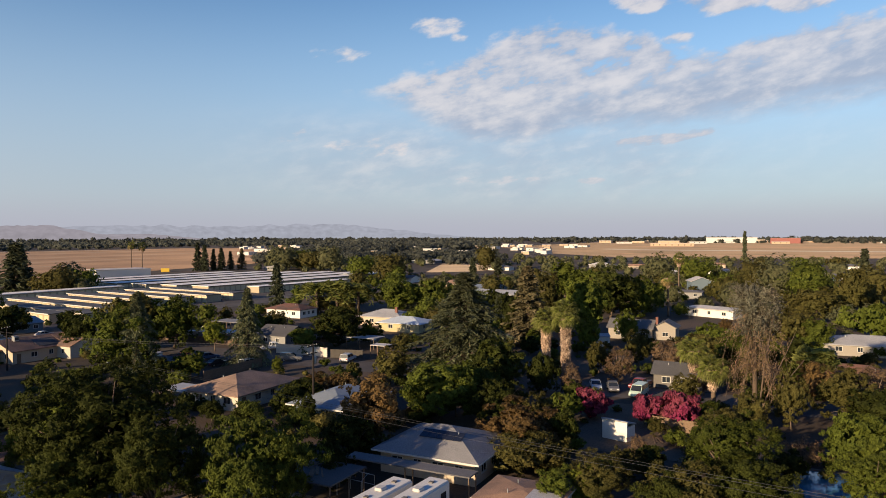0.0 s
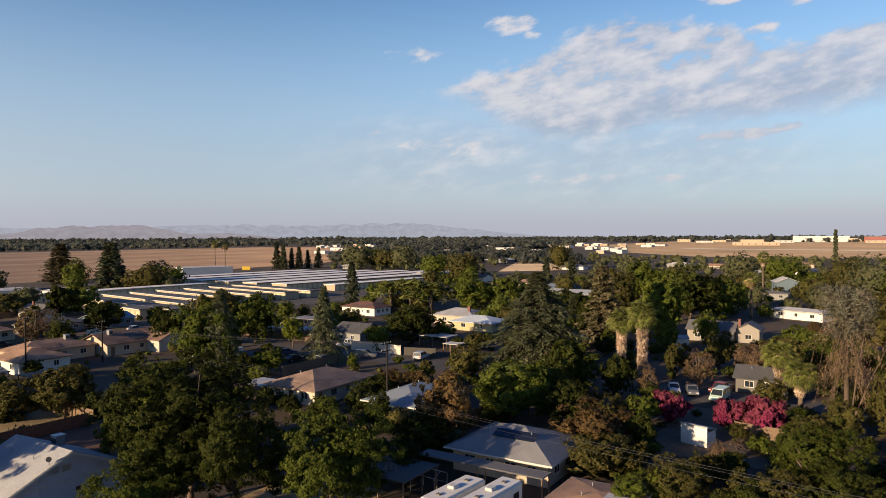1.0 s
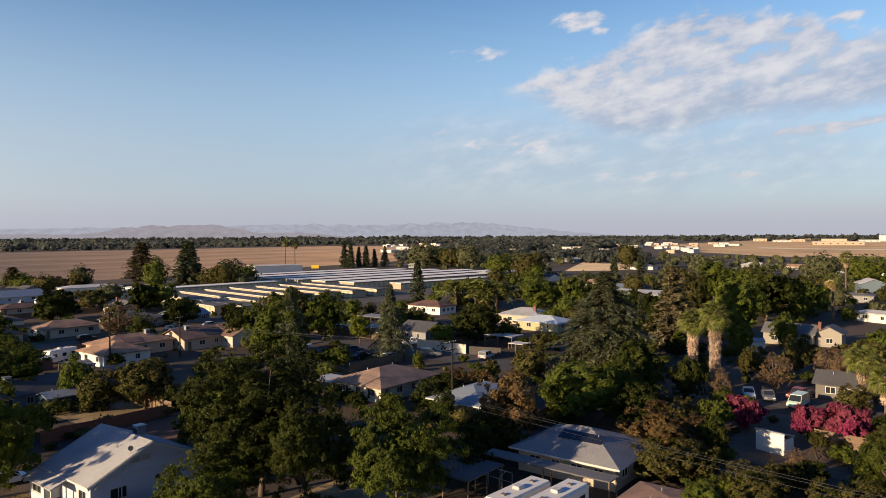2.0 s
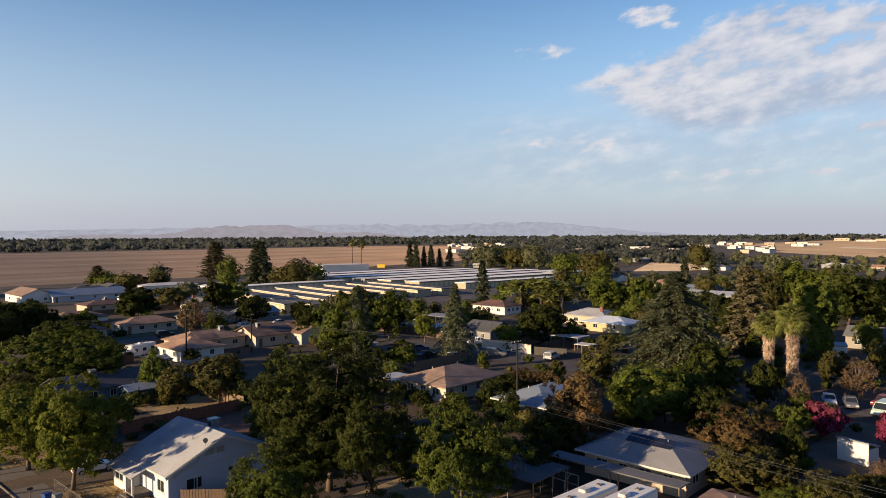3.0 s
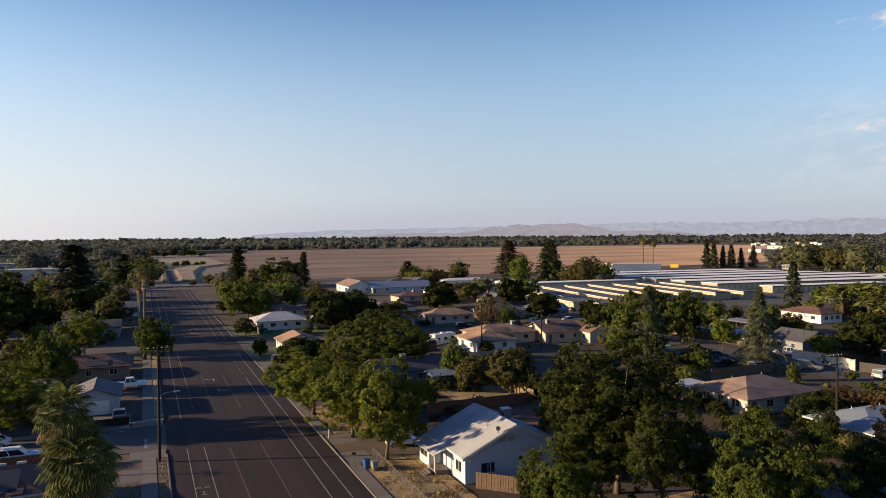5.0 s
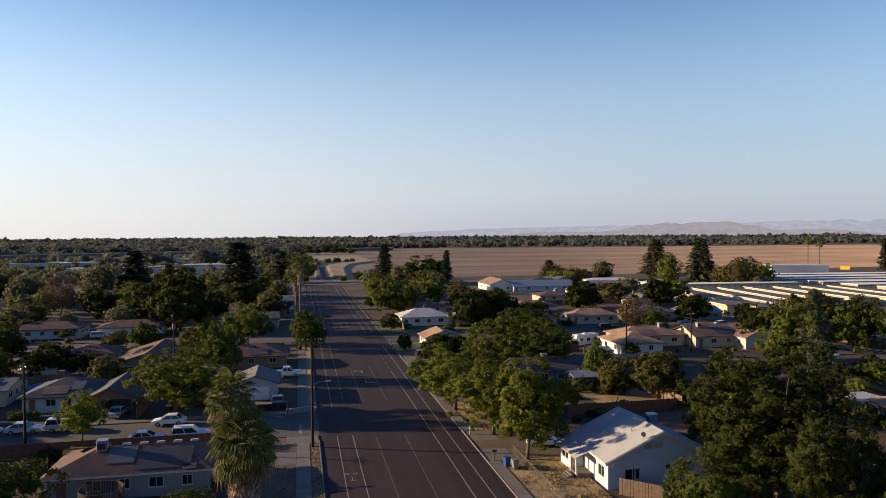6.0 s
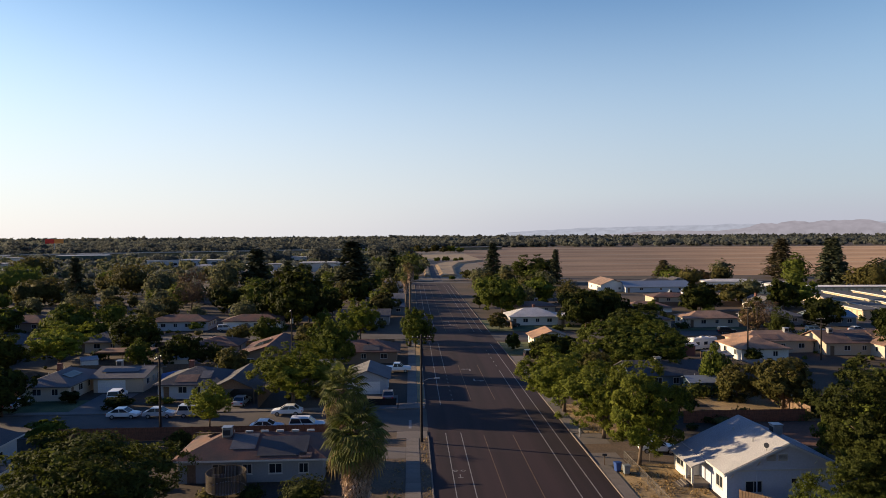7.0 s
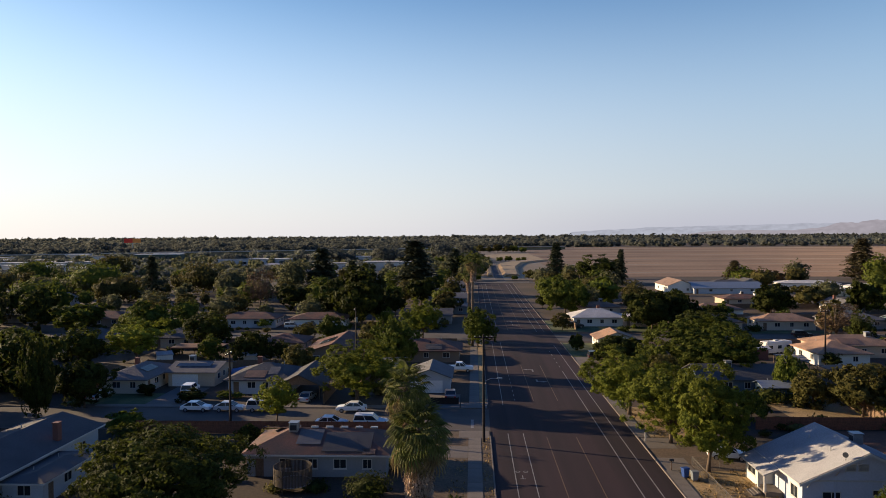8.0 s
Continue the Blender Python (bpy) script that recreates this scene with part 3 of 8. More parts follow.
# ------------------------------------------------------------------ trees
def crown_points(rng, n, clumps, rx, rz, zc, spread=0.2, low=-0.85, hollow=0.55):
    """Places of leaf sprays: uneven clumps over a lumpy crown, with gaps between them."""
    d = rng.normal(size=(clumps, 3))
    d[:, 2] = np.clip(d[:, 2], low, None)
    d /= np.linalg.norm(d, axis=1, keepdims=True)
    r = rng.uniform(hollow, 1.0, (clumps, 1)) * (1 + 0.18 * np.sin(3 * np.arctan2(d[:, 1:2], d[:, 0:1]) + rng.uniform(0, 6)))
    c = d * r * np.array([rx, rx, rz]) * (1 - spread * 0.8)
    size = rng.uniform(0.6, 1.35, clumps)
    pick = rng.choice(clumps, n, p=size ** 2 / (size ** 2).sum())
    # each clump carries a few tufts on its outside, and the sprays crowd round the tufts
    tufts = 8
    t = rng.normal(size=(clumps, tufts, 3)) + d[:, None] * 0.8
    t /= np.linalg.norm(t, axis=2, keepdims=True)
    which = rng.integers(0, tufts, n)
    off = t[pick, which]
    near = rng.normal(size=(n, 3))
    near /= np.linalg.norm(near, axis=1, keepdims=True)
    bush = off * rng.uniform(0.75, 0.95, (n, 1)) + near * (rng.uniform(0.1, 1.0, (n, 1)) ** 0.5) * 0.40
    p = c[pick] + bush * size[pick][:, None] * spread * np.array([rx, rx, rz * 0.85])
    off = off * 0.5 + near * 0.6
    whole = p / np.array([rx, rx, rz])
    whole /= np.linalg.norm(whole, axis=1, keepdims=True) + 1e-6
    p[:, 2] += zc
    return p, c + np.array([0, 0, zc]), whole * 0.55 + off * 0.65


def broadleaf(seed, mat, n, leaf, rx=0.5, height=1.0, clear=0.16, clumps=46, spread=0.2, label="", category="tree", limbs=7, hollow=0.55, name="tree", stretch=1.75, closed=True):
    """A tree of height 1: tapered trunk, limbs that reach into the clumps, and a crown of many leaf sprays."""
    rng = np.random.default_rng(seed)
    tree = thing(name, Matrix(), label, category)
    rz = (1 - clear) / 2
    zc = clear + rz
    p, clump, out = crown_points(rng, n, clumps, rx, rz, zc, spread, hollow=hollow)
    p[:, 2] = np.maximum(p[:, 2], clear * 0.6)
    v, f = leaves(rng, p, leaf, stretch=stretch, out=out)
    # broader leaves deep inside, which close the crown
    inner = max(24, n // 14) if closed else 8
    q, _, inside = crown_points(rng, inner, clumps, rx * 0.66, rz * 0.66, zc, spread * 1.3, hollow=0.2)
    vi, fi = leaves(rng, q, leaf * 2.7, stretch=1.2, out=inside)
    v, f = np.concatenate([v, vi]), np.concatenate([f, fi + len(v)])
    bm = bmesh.new()
    fork = max(clear * 1.1, 0.2)
    lean = rng.normal(size=2) * 0.02
    tube(bm, [(0, 0, -0.02), (lean[0] * 0.5, lean[1] * 0.5, fork * 0.5), (lean[0], lean[1], fork), (lean[0], lean[1], zc)], [0.024, 0.018, 0.015, 0.006], 7)
    for k in range(limbs):
        c = clump[rng.integers(len(clump))]
        start = np.array([lean[0], lean[1], fork * rng.uniform(0.8, 1.3)])
        mid = start * 0.5 + c * 0.5 + np.array([0, 0, 0.04])
        tube(bm, [tuple(start), tuple(mid), tuple(c)], [0.010, 0.006, 0.002], 5)
    part("trunk", bm, M_BARK, tree, smooth=True)
    arrays("crown", v, f, mat, tree)
    return tree


def conifer(seed, mat, n, needle, base=0.2, droop=0.35, tiers=22, clear=0.06, label="", power=1.0, name="conifer"):
    """A conifer of height 1: straight trunk and tiers of drooping boughs hung with needle sprays."""
    rng = np.random.default_rng(seed)
    tree = thing(name, Matrix(), label, "conifer")
    bm = bmesh.new()
    tube(bm, [(0, 0, -0.02), (0, 0, 0.5), (0, 0, 0.985)], [0.026, 0.016, 0.003], 7)
    pts, dirs = [], []
    per = max(4, n // (tiers * 7))
    for i in range(tiers):
        h = clear + (0.985 - clear) * (i / tiers) ** 0.92
        reach = base * (1 - ((h - clear) / (1 - clear)) ** power) + 0.012
        for k in range(7):
            a = rng.uniform(0, 2 * math.pi)
            r = reach * rng.uniform(0.55, 1.12)
            s = np.linspace(0.12, 1, per)[:, None]
            end = np.array([math.cos(a) * r, math.sin(a) * r, -droop * r * rng.uniform(0.4, 1.3)])
            q = np.array([0, 0, h]) + s * end + np.concatenate([np.zeros((per, 2)), 0.3 * droop * r * np.sin(s * 3.0)], 1)
            q += rng.normal(size=q.shape) * np.array([1, 1, 0.6]) * needle * 0.5 * (0.4 + s)
            pts.append(q)
            dirs.append(np.repeat((end / (r + 1e-6) + [0, 0, -0.3])[None], per, 0))
            if power < 1 and k < 3 and h < 0.8 and r > 0.05:
                tube(bm, [(0, 0, h), (end[0] * 0.5, end[1] * 0.5, h + end[2] * 0.25 + 0.3 * droop * r * 0.8), (end[0] * 0.9, end[1] * 0.9, h + end[2] * 0.9)], [0.006, 0.004, 0.001], 4)
    v, f = leaves(rng, np.concatenate(pts), needle, up=0.45, stretch=1.7, along=np.concatenate(dirs))
    part("trunk", bm, M_BARK, tree, smooth=True)
    arrays("crown", v, f, mat, tree)
    return tree


def deodar(seed, label):
    """A deodar cedar of height 1: long boughs in loose tiers, each a flat spray of branchlets that hang at their tips."""
    rng = np.random.default_rng(seed)
    tree = thing("conifer", Matrix(), label, "conifer")
    bm = bmesh.new()
    tube(bm, [(0, 0, -0.02), (0.004, 0, 0.5), (0, 0, 0.99)], [0.026, 0.016, 0.002], 8)
    pts, dirs = [], []
    for i in range(150):
        h = 0.03 + 0.95 * (i / 150) ** 0.95
        reach = 0.38 * (1 - h) ** 1.0 * rng.uniform(0.55, 1.15) + 0.015
        a = i * 2.4 + rng.uniform(-0.5, 0.5)
        way = np.array([math.cos(a), math.sin(a), 0.0])
        side = np.array([-way[1], way[0], 0.0])
        lift, drop = rng.uniform(0.05, 0.35), rng.uniform(0.35, 0.75)

        def on(s):
            return np.array([0, 0, h]) + way * reach * s + np.array([0, 0, reach * (lift * s - drop * s * s)])

        tube(bm, [tuple(on(0)), tuple(on(0.5)), tuple(on(0.95))], [0.0055, 0.0035, 0.001], 4)
        for s in np.linspace(0.22, 1.0, 12):
            for sg in (-1, 1):
                length = reach * 0.38 * (1.15 - s * 0.55) * rng.uniform(0.6, 1.2)
                twig = way * 0.75 + side * sg * rng.uniform(0.5, 1.0) + np.array([0, 0, -0.25 - 0.35 * s])
                twig /= np.linalg.norm(twig)
                u = np.linspace(0.1, 1, 7)[:, None]
                q = on(s) + twig * u * length + np.array([0, 0, -0.22]) * length * u * u
                pts.append(q + rng.normal(size=q.shape) * 0.0016)
                dirs.append(np.repeat((twig + [0, 0, -0.25])[None], 7, 0))
    v, f = leaves(rng, np.concatenate(pts), 0.0092, up=0.4, stretch=3.0, along=np.concatenate(dirs))
    part("trunk", bm, M_BARK, tree, smooth=True)
    arrays("crown", v, f, NEEDLE, tree)
    return tree


def dead_tree(x, y, height):
    """A tall dying conifer: a bushy grey head, long bare limbs that hang to the ground with dry twigs, and two leaning dead stems."""
    rng = np.random.default_rng(91)
    tree = thing("conifer", pose(x, y, 0), "tall half-dead conifer, grey head, brown hanging twigs", "conifer")
    bm = bmesh.new()
    tube(bm, [(0, 0, -0.2), (0.2, 0.1, height * 0.5), (0, 0, height * 0.95)], [0.42, 0.28, 0.05], 8)
    pts, dirs, dry, dry_dirs = [], [], [], []
    for i in range(70):
        z0 = height * rng.uniform(0.35, 0.82)
        a = rng.uniform(0, 2 * math.pi)
        r = rng.uniform(1.2, 5.2)
        fall = z0 - rng.uniform(0.3, min(z0, 9.0))
        way = np.array([math.cos(a), math.sin(a), 0.0])
        u = np.linspace(0, 1, 30)[:, None]
        q = way * r * np.sin(u * 1.45) + np.array([0, 0, 1.0]) * (z0 + 0.6 * np.sin(u * 3) - (z0 - fall) * u ** 1.8)
        tube(bm, [tuple(q[0]), tuple(q[10]), tuple(q[20]), tuple(q[29])], [0.07, 0.045, 0.03, 0.012], 4)
        for k in range(3):
            dry.append(q[4:] + rng.normal(size=(26, 3)) * 0.28)
            dry_dirs.append(np.repeat((way * 0.3 + [0, 0, -1.0])[None], 26, 0) + rng.normal(size=(26, 3)) * 0.35)
    for i in range(46):
        a, z0 = rng.uniform(0, 2 * math.pi), height * rng.uniform(0.62, 0.96)
        reach = 3.7 * math.sqrt(max(0.02, 1 - ((z0 / height - 0.74) / 0.27) ** 2)) * rng.uniform(0.6, 1.1)
        way = np.array([math.cos(a), math.sin(a), 0.15 + 0.5 * rng.random()])
        u = np.linspace(0.15, 1, 22)[:, None]
        q = np.array([0, 0, z0]) + way * reach * u
        tube(bm, [tuple(q[0]), tuple(q[11]), tuple(q[21])], [0.05, 0.03, 0.01], 4)
        for k in range(12):
            pts.append(q + rng.normal(size=q.shape) * 0.42)
            dirs.append(np.repeat(way[None], 22, 0) + rng.normal(size=(22, 3)) * 0.7)
    for lean, top in (((3.4, -5.2), 12.5), ((-0.8, -2.4), 15.5), ((1.6, -6.4), 9.0)):
        tube(bm, [(0.6, -0.4, -0.1), (lean[0] * 0.5, lean[1] * 0.5, top * 0.5), (lean[0], lean[1], top)], [0.15, 0.10, 0.04], 6)
    part("trunk", bm, M_BARK, tree, "pale bare trunk and limbs", smooth=True)
    v, f = leaves(rng, np.concatenate(pts), 0.12, up=0.4, stretch=3.2, along=np.concatenate(dirs))
    arrays("crown", v, f, LEAF_GREY, tree, "grey-green twiggy head")
    v, f = leaves(rng, np.concatenate(dry), 0.075, up=0.1, stretch=5.0, along=np.concatenate(dry_dirs))
    arrays("dead_foliage", v, f, LEAF_BROWN, tree, "hanging brown dead twigs")


DRYFROND = leafy("yellowing_palm_frond", (0.20, 0.155, 0.065), (0.25, 0.17, 0.085), 0.2)


def frond_mesh(name, mat, parent, segments=17, length=0.86, stalk=0.86, droop=1.05):
    """A fan frond: a stalk and a folded fan of pointed segments."""
    bm = bmesh.new()
    tube(bm, [(0, 0, 0), (stalk * 0.5, 0, 0.05), (stalk, 0, 0.02)], [0.035, 0.028, 0.02], 4)
    hub = (stalk, 0, 0.02)
    for k in range(segments):
        a = radians(-105 + 210 * k / (segments - 1))
        l = length * (1.0 - 0.25 * abs(a) / radians(105))
        da = radians(4.7)
        z = -droop * l * 0.45
        p1 = (hub[0] + math.cos(a - da) * l * 0.62, math.sin(a - da) * l * 0.62, hub[2] - 0.05)
        p2 = (hub[0] + math.cos(a + da) * l * 0.62, math.sin(a + da) * l * 0.62, hub[2] - 0.09)
        tip = (hub[0] + math.cos(a) * l * 0.95, math.sin(a) * l * 0.95, hub[2] + z)
        mid = (hub[0] + math.cos(a) * l * 0.6, math.sin(a) * l * 0.6, hub[2] - 0.01)
        v = [bm.verts.new(q) for q in (hub, p1, mid, p2, tip)]
        bm.faces.new((v[0], v[1], v[2]))
        bm.faces.new((v[0], v[2], v[3]))
        bm.faces.new((v[1], v[4], v[2]))
        bm.faces.new((v[2], v[4], v[3]))
    return part(name, bm, mat, parent)


def fan_palm(x, y, height, seed, crown=1.7, skirt=4.0, fronds=44, label="", trunk_r=0.32, drop=62, depth=0.4, skirt_r=0.0):
    """A fan palm: ringed trunk, a hanging skirt of dead fronds and a crown of fan fronds, each one a piece."""
    rng = random.Random(seed)
    palm = thing("fan_palm", pose(x, y, 0), label, "palm", "fan palms")
    bm = bmesh.new()
    n = 12
    lean = (rng.uniform(-0.02, 0.02) * height, rng.uniform(-0.02, 0.02) * height)
    path = [(lean[0] * (k / n) ** 2, lean[1] * (k / n) ** 2, height * k / n - (0.1 if k == 0 else 0)) for k in range(n + 1)]
    tube(bm, path, [trunk_r * (1.3 - 0.6 * k / n + 0.06 * (k % 2)) for k in range(n + 1)], 9)
    part("trunk", bm, M_BARK, palm, smooth=True)
    nr = np.random.default_rng(seed)
    if skirt:
        m = int(520 * skirt)
        z = height - depth - nr.uniform(0.0, 1, m) * skirt
        a = nr.uniform(0, 2 * math.pi, m)
        r = (0.35 + 0.55 * (1 - ((height - depth - z) / skirt))) * crown * 0.42 * nr.uniform(0.5, 1.1, m)
        if skirt_r:
            r = skirt_r * nr.uniform(0.55, 1.05, m) * (0.75 + 0.25 * ((z - height + depth + skirt) / skirt))
        c = np.stack([lean[0] + np.cos(a) * r, lean[1] + np.sin(a) * r, z], 1)
        along = np.stack([np.cos(a) * 0.25, np.sin(a) * 0.25, -np.ones(m)], 1)
        v, f = leaves(nr, c, 0.17, up=0.0, stretch=2.6, along=along)
        arrays("dead_skirt", v, f, SKIRT, palm, "hanging skirt of dry tan fronds")
    first, dry = None, None
    for k in range(fronds):
        s = k / (fronds - 1)
        tilt = -68 + (68 + drop) * s ** 0.8 + rng.uniform(-9, 9)     # from upright to hanging
        m = Matrix.Translation((lean[0], lean[1], height - depth * s + 0.1)) @ pose(0, 0, 0, rng.uniform(-25, 25), tilt, k * 137.5 + rng.uniform(-15, 15)) @ Matrix.Scale(crown * (0.8 + 0.3 * s) * rng.uniform(0.85, 1.1) / 1.75, 4)
        if first is None:
            first = frond_mesh("frond", FROND, palm)
            first.matrix_basis = m
        elif drop > 45 and s > 0.72 and dry is None:
            dry = frond_mesh("dry_frond", DRYFROND, palm)
            dry.matrix_basis = m
        elif drop > 45 and s > 0.72 and rng.random() < 0.6:
            shared("dry_frond", dry, m, palm)
        else:
            shared("frond", first, m, palm)
    return palm


def feather_palm(seed, label):
    """An arching feather palm of height 1, as one crown on a trunk."""
    rng = np.random.default_rng(seed)
    palm = thing("feather_palm", Matrix(), label, "palm", "feather palms")
    bm = bmesh.new()
    tube(bm, [(0, 0, -0.02), (0.01, 0, 0.35), (0, 0.01, 0.68)], [0.035, 0.026, 0.022], 7)
    part("trunk", bm, M_BARK, palm, smooth=True)
    pts, along = [], []
    for k in range(26):
        a = rng.uniform(0, 2 * math.pi)
        lift = rng.uniform(0.05, 0.95)
        s = np.linspace(0.1, 1, 22)[:, None]
        out = np.array([[math.cos(a), math.sin(a), 0]]) * s * 0.36 * (1.1 - lift * 0.5)
        z = 0.68 + lift * 0.33 * s - (0.22 + 0.2 * (1 - lift)) * s ** 2.2
        q = out + np.concatenate([np.zeros((22, 2)), z], 1)
        side = np.array([[-math.sin(a), math.cos(a), -0.6]])
        for sg in (-1, 1):
            pts.append(q + side * np.array([sg, sg, 1]) * 0.03)
            along.append(np.repeat(side * np.array([[sg, sg, 1]]), 22, 0))
    v, f = leaves(rng, np.concatenate(pts), 0.034, up=0.3, stretch=3.0, along=np.concatenate(along))
    arrays("crown", v, f, FROND, palm)
    return palm


MODELS = {}       # one model of each kind of tree; the models themselves are removed at the end


def model(key, ob):
    MODELS[key] = ob


for i in range(3):
    model(("dark", i), broadleaf(10 + i, LEAF_DARK, 11000, 0.0208, 0.46, clear=0.0, clumps=120, spread=0.17, hollow=0.55, label="dense dark green broadleaf tree in a yard"))
    model(("mid", i), broadleaf(20 + i, LEAF_MID, 11000, 0.0206, 0.47, clear=0.0, clumps=120, spread=0.17, hollow=0.55, label="leafy green broadleaf tree among houses"))
    model(("lime", i), broadleaf(30 + i, LEAF_LIME, 10500, 0.0180, 0.46, clear=0.12, clumps=85, spread=0.175, hollow=0.55, label="yellow-green street tree with a loose crown"))
    model(("olive", i), broadleaf(40 + i, LEAF_OLIVE, 12000, 0.0183, 0.46, clear=0.06, clumps=80, spread=0.175, hollow=0.55, label="dull olive-green tree with an open crown"))
    model(("mdark", i), broadleaf(310 + i, LEAF_DARK, 3900, 0.0345, 0.46, clear=0.0, clumps=70, spread=0.22, hollow=0.62, label="dark green tree between houses", limbs=4))
    model(("mmid", i), broadleaf(320 + i, LEAF_MID, 3900, 0.0345, 0.47, clear=0.0, clumps=70, spread=0.22, hollow=0.62, label="leafy green tree between houses", limbs=4))
    model(("molive", i), broadleaf(340 + i, LEAF_OLIVE, 4200, 0.032, 0.46, clear=0.0, clumps=60, spread=0.22, hollow=0.62, label="olive-green tree between houses", limbs=4))
    model(("fdark", i), broadleaf(110 + i, LEAF_DARK, 2100, 0.053, 0.47, clear=0.03, clumps=34, spread=0.22, label="dark green tree among distant houses", limbs=2))
    model(("fmid", i), broadleaf(120 + i, LEAF_MID, 2100, 0.053, 0.48, clear=0.03, clumps=34, spread=0.22, label="green tree among distant houses", limbs=2))
    model(("folive", i), broadleaf(140 + i, LEAF_OLIVE, 2100, 0.053, 0.48, clear=0.03, clumps=34, spread=0.22, label="olive-green tree among distant houses", limbs=2))
    model(("shrub", i), broadleaf(60 + i, (LEAF_DARK, LEAF_MID, LEAF_OLIVE)[i], 1500, 0.082, 0.62, clear=0.02, clumps=26, spread=0.26, label="low bushy green shrub in a yard", category="shrub", limbs=2, name="shrub"))
    green = (LEAF_DARK, LEAF_MID, LEAF_OLIVE)[i]
    model(("near", i), broadleaf(450 + i, green, 30000, 0.0102, 0.46, clear=0.15, clumps=130, spread=0.155, hollow=0.5, label="large leafy broadleaf tree close to houses", limbs=16))
    model(("neardome", i), broadleaf(460 + i, green, 27000, 0.0172, 0.80, clear=0.0, clumps=170, spread=0.15, hollow=0.55, label="broad round-crowned leafy tree close to houses", limbs=14))
    model(("nearlime", i), broadleaf(470 + i, LEAF_LIME, 30000, 0.0118, 0.46, clear=0.09, clumps=120, spread=0.16, hollow=0.55, label="yellow-green street tree with a loose crown", limbs=12))
    model(("dome", i), broadleaf(410 + i, green, 11500, 0.0290, 0.80, clear=0.0, clumps=150, spread=0.15, hollow=0.6, label="broad round-crowned leafy tree in a yard"))
    model(("mdome", i), broadleaf(420 + i, green, 5200, 0.043, 0.80, clear=0.0, clumps=80, spread=0.18, hollow=0.6, label="broad round-crowned tree between houses", limbs=4))
    model(("fdome", i), broadleaf(430 + i, green, 2500, 0.065, 0.80, clear=0.0, clumps=40, spread=0.21, hollow=0.6, label="broad round-crowned tree among distant houses", limbs=2))
model(("greendome", 0), broadleaf(487, LEAF_DEEP, 30000, 0.0163, 0.80, clear=0.0, clumps=170, spread=0.14, hollow=0.6, label="broad round-crowned green tree in a yard", limbs=10))
model(("bigdome", 0), broadleaf(480, LEAF_MID, 36000, 0.0175, 0.80, clear=0.0, clumps=330, spread=0.11, hollow=0.84, label="broad dense dark green tree beside a charcoal roof", limbs=8))
for i in range(2):
    model(("rust", i), broadleaf(50 + i, LEAF_RUST, 9500, 0.0176, 0.40, clear=0.03, clumps=46, spread=0.19, hollow=0.35, label="tree with rusty brown leaves, half dried"))
    model(("brown", i), broadleaf(80 + i, LEAF_BROWN, 5200, 0.0085, 0.34, clear=0.05, clumps=110, spread=0.15, label="bare brown tree with dry twigs", limbs=30, stretch=4.5, closed=False))
    model(("pink", i), broadleaf(90 + i, LEAF_PINK, 4000, 0.065, 0.75, clear=0.02, clumps=40, spread=0.22, label="magenta bougainvillea bush in full bloom", category="shrub", limbs=3, name="bougainvillea"))
    model(("deodar", i), deodar(200 + i, "broad drooping deodar cedar with grey-green needles"))
    model(("pine", i), conifer(210 + i, NEEDLE_DARK, 5600, 0.027, 0.20, 0.25, 26, 0.05, label="dark upright conifer rising above roofs", power=1.3))
    model(("brownpine", i), conifer(215 + i, NEEDLE_BROWN, 11000, 0.020, 0.22, 0.15, 26, 0.04, label="brownish-green conifer with ragged boughs", power=1.4))
    model(("fpine", i), conifer(240 + i, NEEDLE_DARK, 3200, 0.042, 0.20, 0.25, 22, 0.05, label="dark conifer among distant houses", power=1.3))
    model(("spire", i), conifer(220 + i, NEEDLE_DARK, 2400, 0.045, 0.10, 0.1, 22, 0.02, label="narrow dark green cypress spire", power=2.4))
model(("feather", 0), feather_palm(230, "feather palm with arching green fronds"))


def low_enough(x, y, h):
    """Trees are lower where the suburb thins out before the stubble patch and the airfield."""
    far, az = math.hypot(x, y), math.degrees(math.atan2(x, y))
    if 61.0 < az < 69.5 and 250 < far < 520:
        h = min(h, max(2.0, 27 * (1 - far / 500)))
    if az > 70 and 420 < far < 900:
        h = min(h, max(2.5, 28 * (1 - far / 960)))
    return h


def plant(kind, x, y, h, r, i=0, turn=0):
    """One tree of a kind at a place, scaled to its height and crown radius."""
    ob = MODELS[(kind, i)]
    ref = {"dark": 0.46, "mid": 0.47, "mdark": 0.46, "mmid": 0.47, "molive": 0.46, "lime": 0.46, "olive": 0.46, "rust": 0.40, "brown": 0.34, "deodar": 0.36, "pine": 0.2, "fpine": 0.2, "brownpine": 0.22,
           "spire": 0.1, "feather": 0.36, "pink": 0.75, "shrub": 0.62, "dome": 0.80, "neardome": 0.80, "bigdome": 0.80, "greendome": 0.80, "near": 0.46, "nearlime": 0.46, "mdome": 0.80, "fdome": 0.80}.get(kind, 0.48)
    s = r / ref
    return copy_thing(ob, pose(x, y, 0, 0, 0, turn) @ Matrix.Diagonal((s, s, h, 1)))



# ------------------------------------------------------------------ houses
def paint(name, c, **k):
    return material(name, c, 0.8, vary=0.07, grain=5, stain=0.3, bump=0.1, **k)


